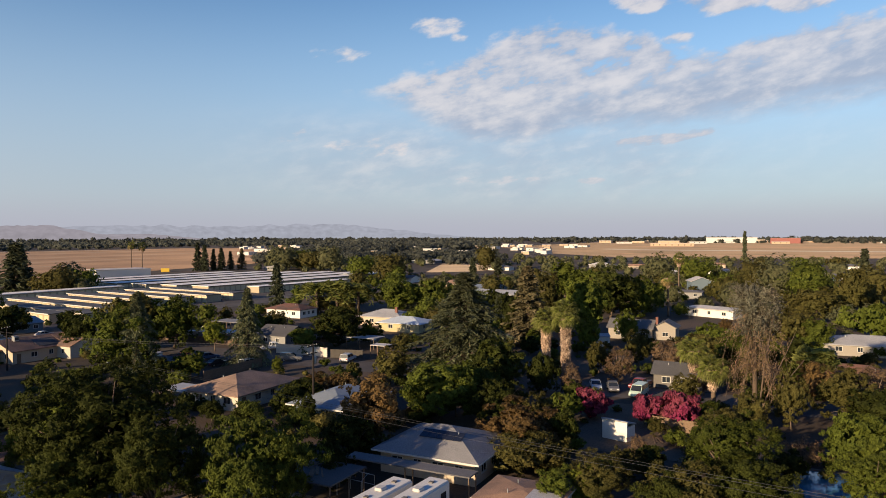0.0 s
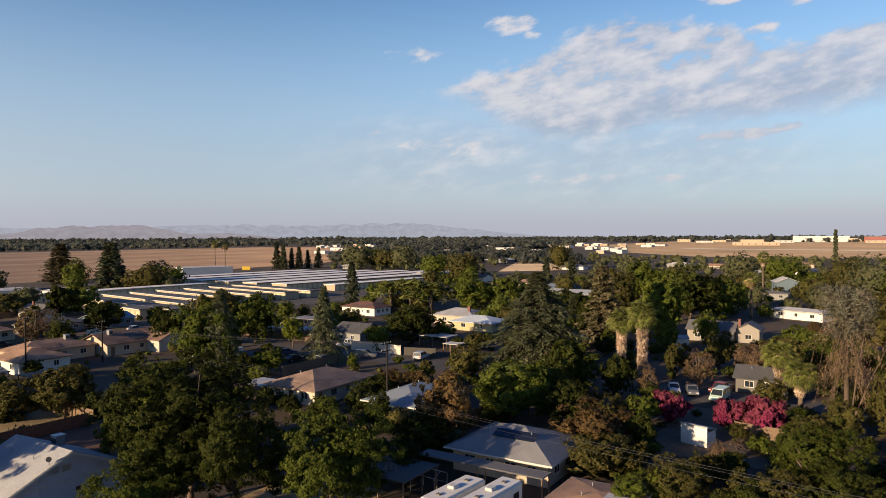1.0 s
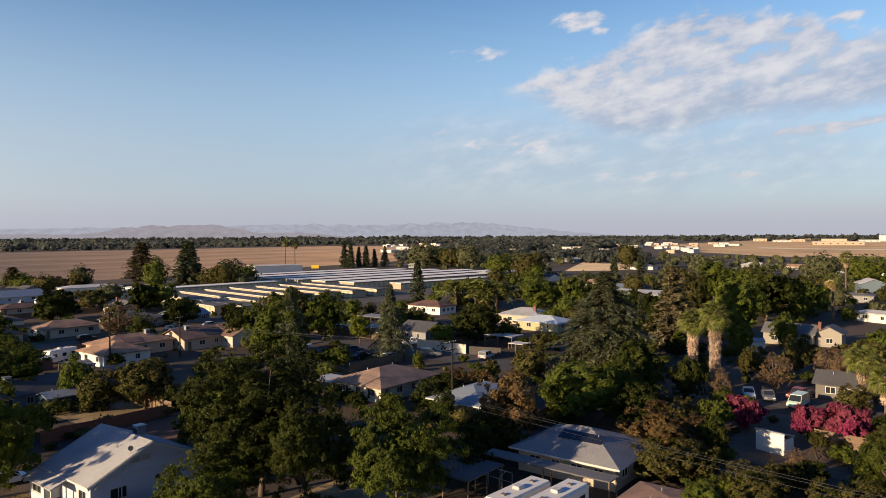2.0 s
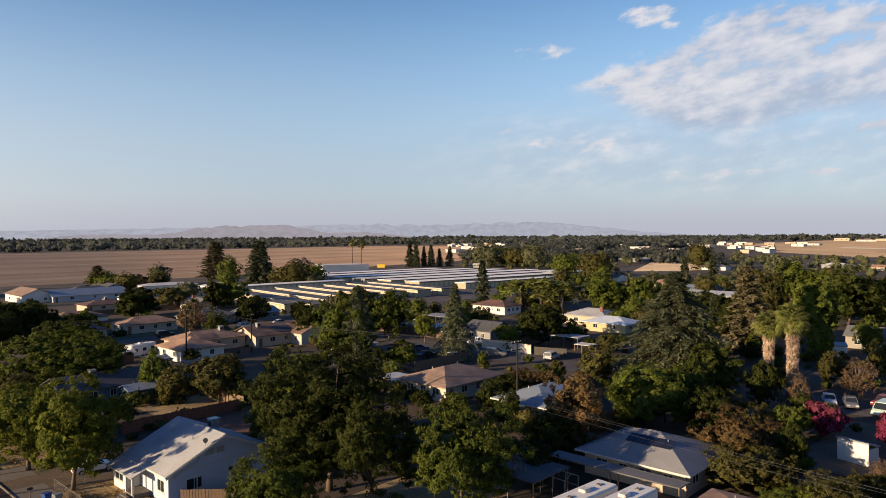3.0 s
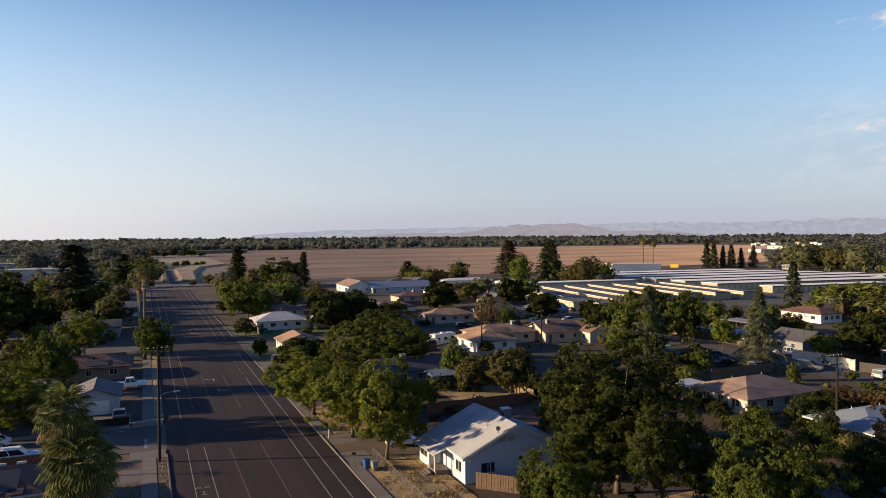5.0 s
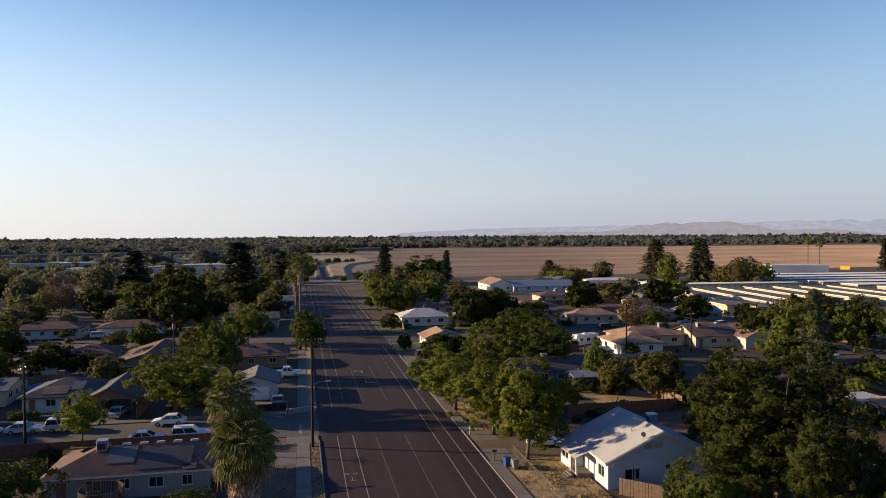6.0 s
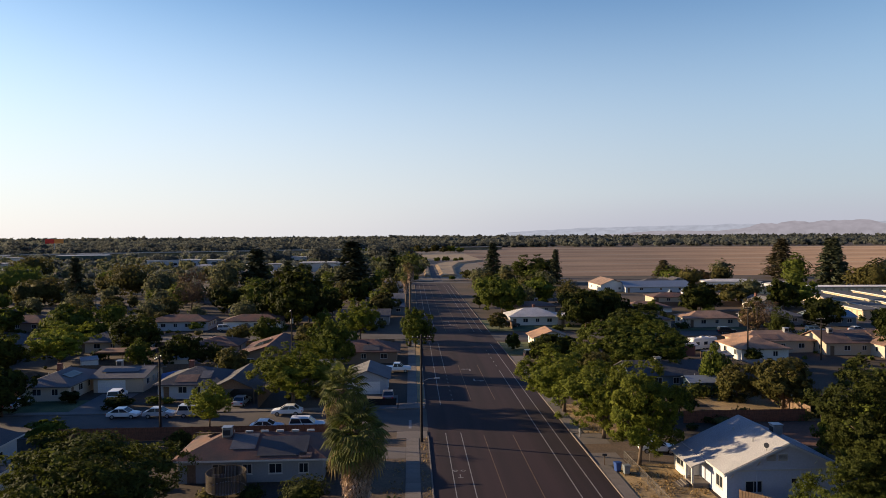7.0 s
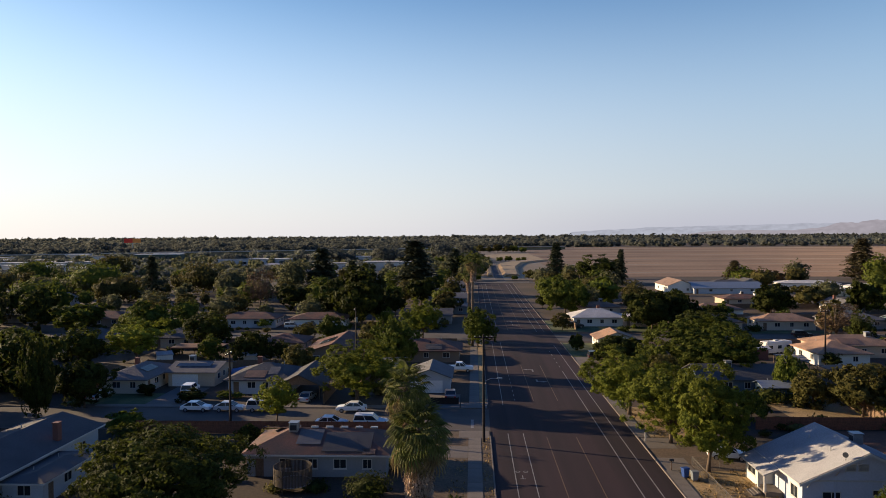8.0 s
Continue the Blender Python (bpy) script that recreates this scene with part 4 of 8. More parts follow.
WHITE = paint("white_stucco", (0.60, 0.57, 0.52))
CREAM = paint("cream_stucco", (0.44, 0.395, 0.325))
TAN = paint("tan_stucco", (0.42, 0.34, 0.255))
GREY = paint("grey_stucco", (0.21, 0.205, 0.20))
BLUE = paint("blue_grey_siding", (0.11, 0.145, 0.175))
BLUEWHITE = paint("pale_blue_siding", (0.37, 0.39, 0.42), courses=("Z", 22.0))
YELLOW = paint("yellow_stucco", (0.40, 0.335, 0.19))
PINK = paint("pinkish_stucco", (0.46, 0.32, 0.25))
UMBER = paint("umber_stucco", (0.20, 0.145, 0.105))
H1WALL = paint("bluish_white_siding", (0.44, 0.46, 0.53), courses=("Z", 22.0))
GREIGE = paint("greige_stucco", (0.255, 0.225, 0.19))
ASH = paint("ash_grey_stucco", (0.235, 0.24, 0.25))
BRICK = paint("red_brick", (0.15, 0.062, 0.046))
TEAL = paint("teal_paint", (0.055, 0.095, 0.125))


def shingles(name, c, **k):
    return material(name, c, 0.9, vary=0.22, grain=9, stain=0.55, bump=0.5, courses=("Z", 30.0), stain_scale=0.35, **k)


R_PALE = shingles("pale_grey_shingles", (0.30, 0.295, 0.30))
R_ROSE = shingles("weathered_rose_brown_shingles", (0.255, 0.168, 0.122), second=(0.165, 0.112, 0.084))
R_SLATE = shingles("slate_grey_shingles", (0.195, 0.19, 0.195))
R_WHITE = shingles("white_roof_coating", (0.45, 0.43, 0.41))
R_GREY = shingles("grey_shingles", (0.125, 0.120, 0.122))
R_DARK = shingles("charcoal_shingles", (0.070, 0.068, 0.072))
R_BROWN = shingles("brown_shingles", (0.215, 0.125, 0.086), second=(0.12, 0.078, 0.060))
R_TAN = shingles("tan_shingles", (0.33, 0.195, 0.122), second=(0.20, 0.125, 0.084))
R_RED = shingles("red_brown_shingles", (0.140, 0.066, 0.048), second=(0.070, 0.050, 0.044))
R_METAL = material("pale_metal_roofing", (0.36, 0.35, 0.34), 0.5, metal=0.2, vary=0.08, grain=2, stain=0.4, bump=0.2, courses=("X", 12.0))
R_SKY = material("pale_blue_roofing", (0.42, 0.46, 0.50), 0.6, vary=0.1, grain=2, stain=0.4, bump=0.2, courses=("X", 12.0))
R_BLUEMETAL = material("blue_grey_metal_roofing", (0.20, 0.225, 0.25), 0.5, metal=0.2, vary=0.08, grain=2, stain=0.4, bump=0.2, courses=("X", 12.0))


M_GARAGE = paint("white_garage_paint", (0.66, 0.65, 0.63))
DIM = paint("dim_grey_boards", (0.12, 0.108, 0.098))


def wall_slab(length, height, openings, gable=0.0, thick=0.16):
    """An upright wall along x from 0, with openings (x0, x1, z0, z1) cut through, and a gable on top if asked."""
    bm = bmesh.new()
    xs = sorted({0.0, length, *[o[i] for o in openings for i in (0, 1)]})
    zs = sorted({-0.05, height, *[o[i] for o in openings for i in (2, 3)]})
    for a, b in zip(xs, xs[1:]):
        for c, d in zip(zs, zs[1:]):
            if not any(o[0] - 1e-4 <= a and b <= o[1] + 1e-4 and o[2] - 1e-4 <= c and d <= o[3] + 1e-4 for o in openings):
                box(bm, a, b, 0, thick, c, d)
    if gable:
        prism(bm, [(0, 0, height), (length, 0, height), (length / 2, 0, height + gable)], [(0, thick, height), (length, thick, height), (length / 2, thick, height + gable)])
    bmesh.ops.remove_doubles(bm, verts=bm.verts[:], dist=0.001)
    bmesh.ops.recalc_face_normals(bm, faces=bm.faces[:])
    return bm


def window(parent, m, w, h, mat=None, far=False):
    bm = bmesh.new()
    t = 0.09
    box(bm, 0, w, -0.04, 0.07, 0, t)
    box(bm, 0, w, -0.04, 0.07, h - t, h)
    box(bm, 0, t, -0.04, 0.07, t, h - t)
    box(bm, w - t, w, -0.04, 0.07, t, h - t)
    if w > 0.9:
        box(bm, w / 2 - 0.03, w / 2 + 0.03, -0.03, 0.06, t, h - t)
    win = part("window", bm, mat or M_TRIM, parent)
    win.matrix_basis = m
    part("pane", boxes((t, w - t, 0.015, 0.025, t, h - t)), M_GLASS, win, "dark reflecting glass pane")
    if not far:
        part("sill", boxes((-0.06, w + 0.06, -0.09, -0.042, -0.06, 0.0)), mat or M_TRIM, win)
    return win


def roof_slab(bm, a, b, c, d, t):
    """A sloping slab with upper corners a b c d and thickness t downwards."""
    prism(bm, [(p[0], p[1], p[2] - t) for p in (a, b, c, d)], [a, b, c, d])


def roof_unit(w, d, z, rise, over, style):
    """A roof over a plan of w by d (ridge along x), its eaves at height z."""
    bm = bmesh.new()
    x0, x1, y0, y1 = -w / 2 - over, w / 2 + over, -d / 2 - over, d / 2 + over
    slope = rise / (d / 2)
    ze = z - slope * over
    zr = z + rise
    if style == "gable":
        roof_slab(bm, (x0, y0, ze + 0.14), (x1, y0, ze + 0.14), (x1, 0, zr + 0.14), (x0, 0, zr + 0.14), 0.13)
        roof_slab(bm, (x0, 0, zr + 0.14), (x1, 0, zr + 0.14), (x1, y1, ze + 0.14), (x0, y1, ze + 0.14), 0.13)
        bmesh.ops.remove_doubles(bm, verts=bm.verts[:], dist=0.001)
    elif style == "hip":
        run = (y1 - y0) / 2
        xa, xb = min(x0 + run, -0.3), max(x1 - run, 0.3)
        low = [bm.verts.new(p) for p in ((x0, y0, ze - 0.02), (x1, y0, ze - 0.02), (x1, y1, ze - 0.02), (x0, y1, ze - 0.02))]
        eave = [bm.verts.new(p) for p in ((x0, y0, ze + 0.16), (x1, y0, ze + 0.16), (x1, y1, ze + 0.16), (x0, y1, ze + 0.16))]
        ra, rb = bm.verts.new((xa, 0, zr + 0.16)), bm.verts.new((xb, 0, zr + 0.16))
        bm.faces.new(low[::-1])
        for i in range(4):
            bm.faces.new((low[i], low[(i + 1) % 4], eave[(i + 1) % 4], eave[i]))
        bm.faces.new((eave[0], eave[1], rb, ra))
        bm.faces.new((eave[1], eave[2], rb))
        bm.faces.new((eave[2], eave[3], ra, rb))
        bm.faces.new((eave[3], eave[0], ra))
    else:
        roof_slab(bm, (x0, y0, z + 0.22), (x1, y0, z + 0.22), (x1, y1, z + 0.22 + rise), (x0, y1, z + 0.22 + rise), 0.2)
    bmesh.ops.recalc_face_normals(bm, faces=bm.faces[:])
    return bm


def house(x, y, turn, w, d, wall, roof, label, z=2.6, rise=1.5, over=0.5, style="gable", windows="fblr", garage="", door="f",
          chimney=None, cooler=None, trim=None, solar=None, dish=None, patches=(), n_win=None, category="house", name="house", own=None):
    """A one-storey house: four walls with openings, windows with panes and sills, a door, perhaps a garage door, and a roof."""
    h = thing(name, pose(x, y, 0, 0, 0, turn), label, category, "houses of the neighbourhood")
    th = 0.16
    far = math.hypot(x, y) > 110
    sides = {"f": (w, Matrix.Translation((-w / 2, -d / 2, 0))), "b": (w, pose(w / 2, d / 2, 0, 0, 0, 180)),
             "l": (d - 2 * th, pose(-w / 2, d / 2 - th, 0, 0, 0, -90)), "r": (d - 2 * th, pose(w / 2, -d / 2 + th, 0, 0, 0, 90))}
    for s, (length, m) in sides.items():
        holes, kinds = [], []
        u = 0.9
        if s in garage:
            holes.append((0.7, min(5.4, length - 0.4), -0.04, 2.15))
            kinds.append("garage")
            u = holes[-1][1] + 0.7
        if s in door and length - u > 1.6:
            holes.append((u, u + 0.95, -0.04, 2.05))
            kinds.append("door")
            u += 1.9
        if s in windows:
            room = length - u - 0.6
            n = max(0, min(n_win or 4, int(room // 2.3)))
            for k in range(n):
                ww = 1.5 if k % 2 == 0 else 1.1
                c = u + room * (k + 0.5) / n
                holes.append((c - ww / 2, c + ww / 2, 0.95, 2.1))
                kinds.append("window")
        if own and s in own:
            holes, kinds = list(own[s]), ["window"] * len(own[s])
        gable = rise if (style == "gable" and s in "lr") else 0
        wl = part("wall", wall_slab(length, z - 0.01, holes, gable * (length / d) if gable else 0), wall, h)
        wl.matrix_basis = m
        for (a, b, c, e), k in zip(holes, kinds):
            if k == "window":
                window(wl, Matrix.Translation((a, 0.03, c)), b - a, e - c, trim, far)
            elif k == "door":
                part("door", boxes((a, b, 0.05, 0.09, c, e)), M_WOOD if trim is None else trim, wl, "panelled front door")
            else:
                bm = boxes(*[(a, b, 0.05, 0.10, c + (e - c) * i / 4 + 0.01, c + (e - c) * (i + 1) / 4 - 0.01) for i in range(4)])
                part("garage_door", bm, M_GARAGE, wl, "white sectional garage door")
    if not far:
        part("floor", boxes((-w / 2 + th, w / 2 - th, -d / 2 + th, d / 2 - th, -0.05, 0.04)), M_CONCRETE, h)
    rf = part("roof", roof_unit(w, d, z, rise, over, style), roof, h)
    if not far and style != "shed":
        ze, xo, yo = z - rise / (d / 2) * over, w / 2 + over, d / 2 + over
        for sg in (-1, 1):
            ya, yb = sorted((sg * (yo + 0.035), sg * (yo + 0.003)))
            part("fascia", boxes((-xo, xo, ya, yb, ze - 0.05, ze + 0.14)), M_TRIM, rf, "painted fascia board")
            if style == "hip":
                xa, xb = sorted((sg * (xo + 0.035), sg * (xo + 0.003)))
                part("fascia", boxes((xa, xb, -yo, yo, ze - 0.05, ze + 0.14)), M_TRIM, rf, "painted fascia board")
    if chimney:
        cx, cy = chimney
        bm = boxes((cx - 0.4, cx + 0.4, cy - 0.3, cy + 0.3, z - 0.3, z + rise + 0.9), (cx - 0.46, cx + 0.46, cy - 0.36, cy + 0.36, z + rise + 0.9, z + rise + 1.0))
        part("chimney", bm, BRICK, rf, "brick chimney")
    slope = rise / (d / 2)

    def on_roof(px, py):
        return z + 0.16 + rise - slope * abs(py)

    if cooler:
        cx, cy = cooler
        cz = on_roof(cx, cy)
        bm = boxes((cx - 0.5, cx + 0.5, cy - 0.5, cy + 0.5, cz - 0.1, cz + 0.95))
        part("evaporative_cooler", bevelled(bm, 0.04), M_STEEL, rf, "boxy metal evaporative cooler")
        part("cooler_louvre", boxes((cx - 0.4, cx + 0.4, cy - 0.53, cy + 0.53, cz + 0.15, cz + 0.75)), M_DARKSTEEL, rf)
        part("cooler_lid", bevelled(boxes((cx - 0.57, cx + 0.57, cy - 0.57, cy + 0.57, cz + 0.96, cz + 1.05)), 0.02), M_STEEL, rf)
    for u0, u1, low, high, mat in patches:      # patches of other roofing on the front slope, low and high as shares of its run
        ya, yb = -(d / 2 + over) * (1 - low), -(d / 2 + over) * (1 - high)
        bm = bmesh.new()
        roof_slab(bm, (u0, ya, on_roof(0, ya) + 0.10), (u1, ya, on_roof(0, ya) + 0.10), (u1, yb, on_roof(0, yb) + 0.10), (u0, yb, on_roof(0, yb) + 0.10), 0.05)
        bmesh.ops.recalc_face_normals(bm, faces=bm.faces[:])
        part("roof_patch", bm, mat, rf, "patch of newer roofing felt")
    if dish:
        cx, cy = dish
        cz = on_roof(cx, cy)
        bm = bmesh.new()
        tube(bm, [(cx, cy, cz - 0.1), (cx, cy, cz + 0.5)], [0.03, 0.03], 5)
        tube(bm, [(cx, cy, cz + 0.5), (cx - 0.06, cy + 0.05, cz + 0.52), (cx - 0.16, cy + 0.12, cz + 0.55)], [0.05, 0.20, 0.26], 14)
        part("satellite_dish", bm, M_DARKSTEEL, rf, "dark round satellite dish")
    if solar:
        sx, sy, nx, ny = solar
        a = math.atan(slope)
        sg = 1 if sy < 0 else -1
        for i in range(nx):
            for j in range(ny):
                px, py = sx + i * 1.05, sy + sg * j * 1.65 * math.cos(a)
                bm = boxes((-0.5, 0.5, -0.8, 0.8, 0.10, 0.14))
                p = part("solar_panel", bm, M_SOLAR, rf, "dark glass solar panel")
                p.matrix_basis = Matrix.Translation((px, py, on_roof(px, py))) @ Matrix.Rotation(sg * a, 4, "X")
    for k in range(0 if category == "far house" else 2):
        cx, cy = w * (-0.2 + 0.45 * k), d * 0.16
        cz = on_roof(cx, cy)
        bm = bmesh.new()
        tube(bm, [(cx, cy, cz - 0.2), (cx, cy, cz + 0.35)], [0.06, 0.06], 6)
        part("vent_pipe", bm, M_STEEL, rf)
    return h


def carport(x, y, turn, w, d, roof, label, z=2.5):
    c = thing("carport", pose(x, y, 0, 0, 0, turn), label, "carport", "carports")
    part("roof", boxes((-w / 2, w / 2, -d / 2, d / 2, z, z + 0.14), (-w / 2 - 0.05, w / 2 + 0.05, -d / 2 - 0.05, -d / 2, z - 0.1, z + 0.16)), roof, c)
    for sx in (-1, 0, 1):
        for sy in (-1, 1):
            part("post", boxes((sx * (w / 2 - 0.15) - 0.06, sx * (w / 2 - 0.15) + 0.06, sy * (d / 2 - 0.15) - 0.06, sy * (d / 2 - 0.15) + 0.06, -0.05, z)), M_WOOD, c)
    return c


def gable_carport(x, y, turn, w, d, roof, label, z=2.5, rise=1.7):
    """A pitched roof on posts, with a beam along each eave and a boarded gable."""
    c = thing("carport", pose(x, y, 0, 0, 0, turn), label, "carport")
    part("roof", roof_unit(w, d, z, rise, 0.6, "gable"), roof, c)
    for sy in (-1, 1):
        part("beam", boxes((-w / 2, w / 2, sy * (d / 2 - 0.2) - 0.07, sy * (d / 2 - 0.2) + 0.07, z - 0.22, z - 0.02)), M_WOOD, c)
        for k in range(4):
            u = -w / 2 + 0.1 + (w - 0.2) * k / 3
            part("post", boxes((u - 0.07, u + 0.07, sy * (d / 2 - 0.2) - 0.06, sy * (d / 2 - 0.2) + 0.06, -0.05, z - 0.221)), M_WOOD, c)
    bm = bmesh.new()
    prism(bm, [(-w / 2, -d / 2, z), (-w / 2, d / 2, z), (-w / 2, 0, z + rise)], [(-w / 2 + 0.05, -d / 2, z), (-w / 2 + 0.05, d / 2, z), (-w / 2 + 0.05, 0, z + rise)])
    bmesh.ops.recalc_face_normals(bm, faces=bm.faces[:])
    part("gable_board", bm, M_WOOD, c)
    return c


def shed(x, y, turn, w, d, mat, label, z=2.3, rise=0.35):
    s = thing("shed", pose(x, y, 0, 0, 0, turn), label, "shed")
    bm = wall_slab(w, z, [(w * 0.32, w * 0.68, -0.04, 1.95)])
    part("wall", bm, mat, s).matrix_basis = Matrix.Translation((-w / 2, -d / 2, 0))
    part("wall", wall_slab(w, z, []), mat, s).matrix_basis = pose(w / 2, d / 2, 0, 0, 0, 180)
    part("wall", wall_slab(d - 0.34, z, []), mat, s).matrix_basis = pose(-w / 2, d / 2 - 0.17, 0, 0, 0, -90)
    part("wall", wall_slab(d - 0.34, z, []), mat, s).matrix_basis = pose(w / 2, -d / 2 + 0.17, 0, 0, 0, 90)
    part("door", boxes((-w * 0.18, w * 0.18, -d / 2 + 0.04, -d / 2 + 0.08, -0.03, 1.94)), mat, s, "plain plank door")
    part("roof", roof_unit(w, d, z, rise, 0.12, "shed"), R_PALE, s)
    if rise > 0.5:
        part("upper_wall", boxes((-w / 2, w / 2, d / 2 - 0.16, d / 2, z + 0.01, z + rise)), mat, s)
    return s


def fence(x0, y0, x1, y1, mat, label, z=1.8, group="yard fences"):
    """A board fence: posts, rails and a run of boards between each two posts."""
    a, b = Vector((x0, y0, 0)), Vector((x1, y1, 0))
    length = (b - a).length
    f = thing("fence", Matrix.Translation(a) @ pose(0, 0, 0, 0, 0, math.degrees(math.atan2(y1 - y0, x1 - x0))), label, "fence", group)
    n = max(1, round(length / 2.4))
    step = length / n
    rng = random.Random(int(x0 * 7 + y0 * 13))
    # overlapping boards, alternately proud and set back, as one run
    m = max(2, round(step / 0.145))
    bm = bmesh.new()
    outline = []
    for k in range(m):
        y = -0.02 if k % 2 else 0.0
        outline += [(step * k / m, y), (step * (k + 1) / m, y)]
    ring = outline + [(step, 0.02), (0, 0.02)]
    prism(bm, [(x, y, 0.05) for x, y in ring], [(x, y, z - rng.uniform(0, 0.05)) for x, y in ring])
    bmesh.ops.recalc_face_normals(bm, faces=bm.faces[:])
    first = part("board_panel", bm, mat, f)
    post = part("post", boxes((-0.05, 0.05, 0.02, 0.12, -0.1, z + 0.05)), mat, f)
    rail = part("rail", boxes((0, step, 0.02, 0.06, 0.35, 0.45), (0, step, 0.02, 0.06, z - 0.45, z - 0.35)), mat, f)
    for i in range(1, n + 1):
        if i < n:
            shared("board_panel", first, Matrix.Translation((i * step, 0, 0)), f)
            shared("rail", rail, Matrix.Translation((i * step, 0, 0)), f)
        shared("post", post, Matrix.Translation((i * step, 0, 0)), f)
    return f


M_WIRE = material("weathered_fence_wire", (0.15, 0.135, 0.12), 0.7, vary=0.2)


def chain_fence(x0, y0, x1, y1, z=1.1):
    a, b = Vector((x0, y0, 0)), Vector((x1, y1, 0))
    length = (b - a).length
    f = thing("chain_link_fence", Matrix.Translation(a) @ pose(0, 0, 0, 0, 0, math.degrees(math.atan2(y1 - y0, x1 - x0))), "low galvanised chain-link fence round a dry yard", "fence")
    n = max(1, round(length / 2.6))
    step = length / n
    bm = bmesh.new()
    tube(bm, [(0, 0, -0.1), (0, 0, z)], [0.03, 0.03], 6)
    post = part("post", bm, M_WIRE, f)
    bm = bmesh.new()
    tube(bm, [(0, 0, z - 0.02), (step, 0, z - 0.02)], [0.022, 0.022], 5)
    for k in range(int(step / 0.16)):
        u = k * 0.16
        box(bm, u, u + 0.012, -0.004, 0.004, 0.05, z - 0.04)
    for k in range(5):
        box(bm, 0, step, -0.004, 0.004, 0.1 + k * 0.2, 0.112 + k * 0.2)
    mesh = part("mesh_panel", bm, M_WIRE, f)
    for i in range(1, n + 1):
        shared("post", post, Matrix.Translation((i * step, 0, 0)), f)
        if i < n:
            shared("mesh_panel", mesh, Matrix.Translation((i * step, 0, 0)), f)


# ------------------------------------------------------------------ vehicles
def car_paint(name, c):
    return material(name, c, 0.28, vary=0.03, stain=0.1, spec=0.6)


CAR = {"white": car_paint("white_car_paint", (0.72, 0.72, 0.70)), "silver": car_paint("silver_car_paint", (0.42, 0.43, 0.44)),
       "black": car_paint("black_car_paint", (0.02, 0.02, 0.023)), "red": car_paint("red_car_paint", (0.17, 0.022, 0.02)),
       "blue": car_paint("blue_car_paint", (0.04, 0.07, 0.14)), "grey": car_paint("grey_car_paint", (0.12, 0.12, 0.13)),
       "mint": car_paint("pale_green_car_paint", (0.50, 0.62, 0.50))}
# side outline of the lower body and of the cabin, for a car whose front points to +x
SHAPES = {
    "sedan": (4.6, 1.78, [(-2.3, 0.35), (-2.28, 0.85), (-1.75, 0.98), (0.95, 0.95), (2.05, 0.80), (2.3, 0.6), (2.28, 0.32)],
              [(-1.75, 0.96), (-1.05, 1.42), (0.2, 1.44), (1.05, 0.95)]),
    "suv": (4.8, 1.88, [(-2.4, 0.42), (-2.4, 1.05), (-2.3, 1.12), (0.95, 1.10), (2.2, 1.0), (2.4, 0.75), (2.38, 0.4)],
            [(-2.32, 1.10), (-2.15, 1.72), (0.25, 1.76), (1.05, 1.10)]),
    "van": (5.0, 1.95, [(-2.5, 0.42), (-2.5, 1.15), (-2.4, 1.2), (1.6, 1.18), (2.35, 0.95), (2.5, 0.7), (2.48, 0.4)],
            [(-2.46, 1.18), (-2.38, 1.95), (0.95, 1.98), (1.75, 1.17)]),
    "pickup": (5.6, 1.95, [(-2.8, 0.5), (-2.8, 1.12), (-0.7, 1.14), (1.15, 1.12), (2.55, 1.05), (2.8, 0.8), (2.78, 0.48)],
               [(-0.7, 1.12), (-0.55, 1.74), (0.6, 1.78), (1.25, 1.12)])}


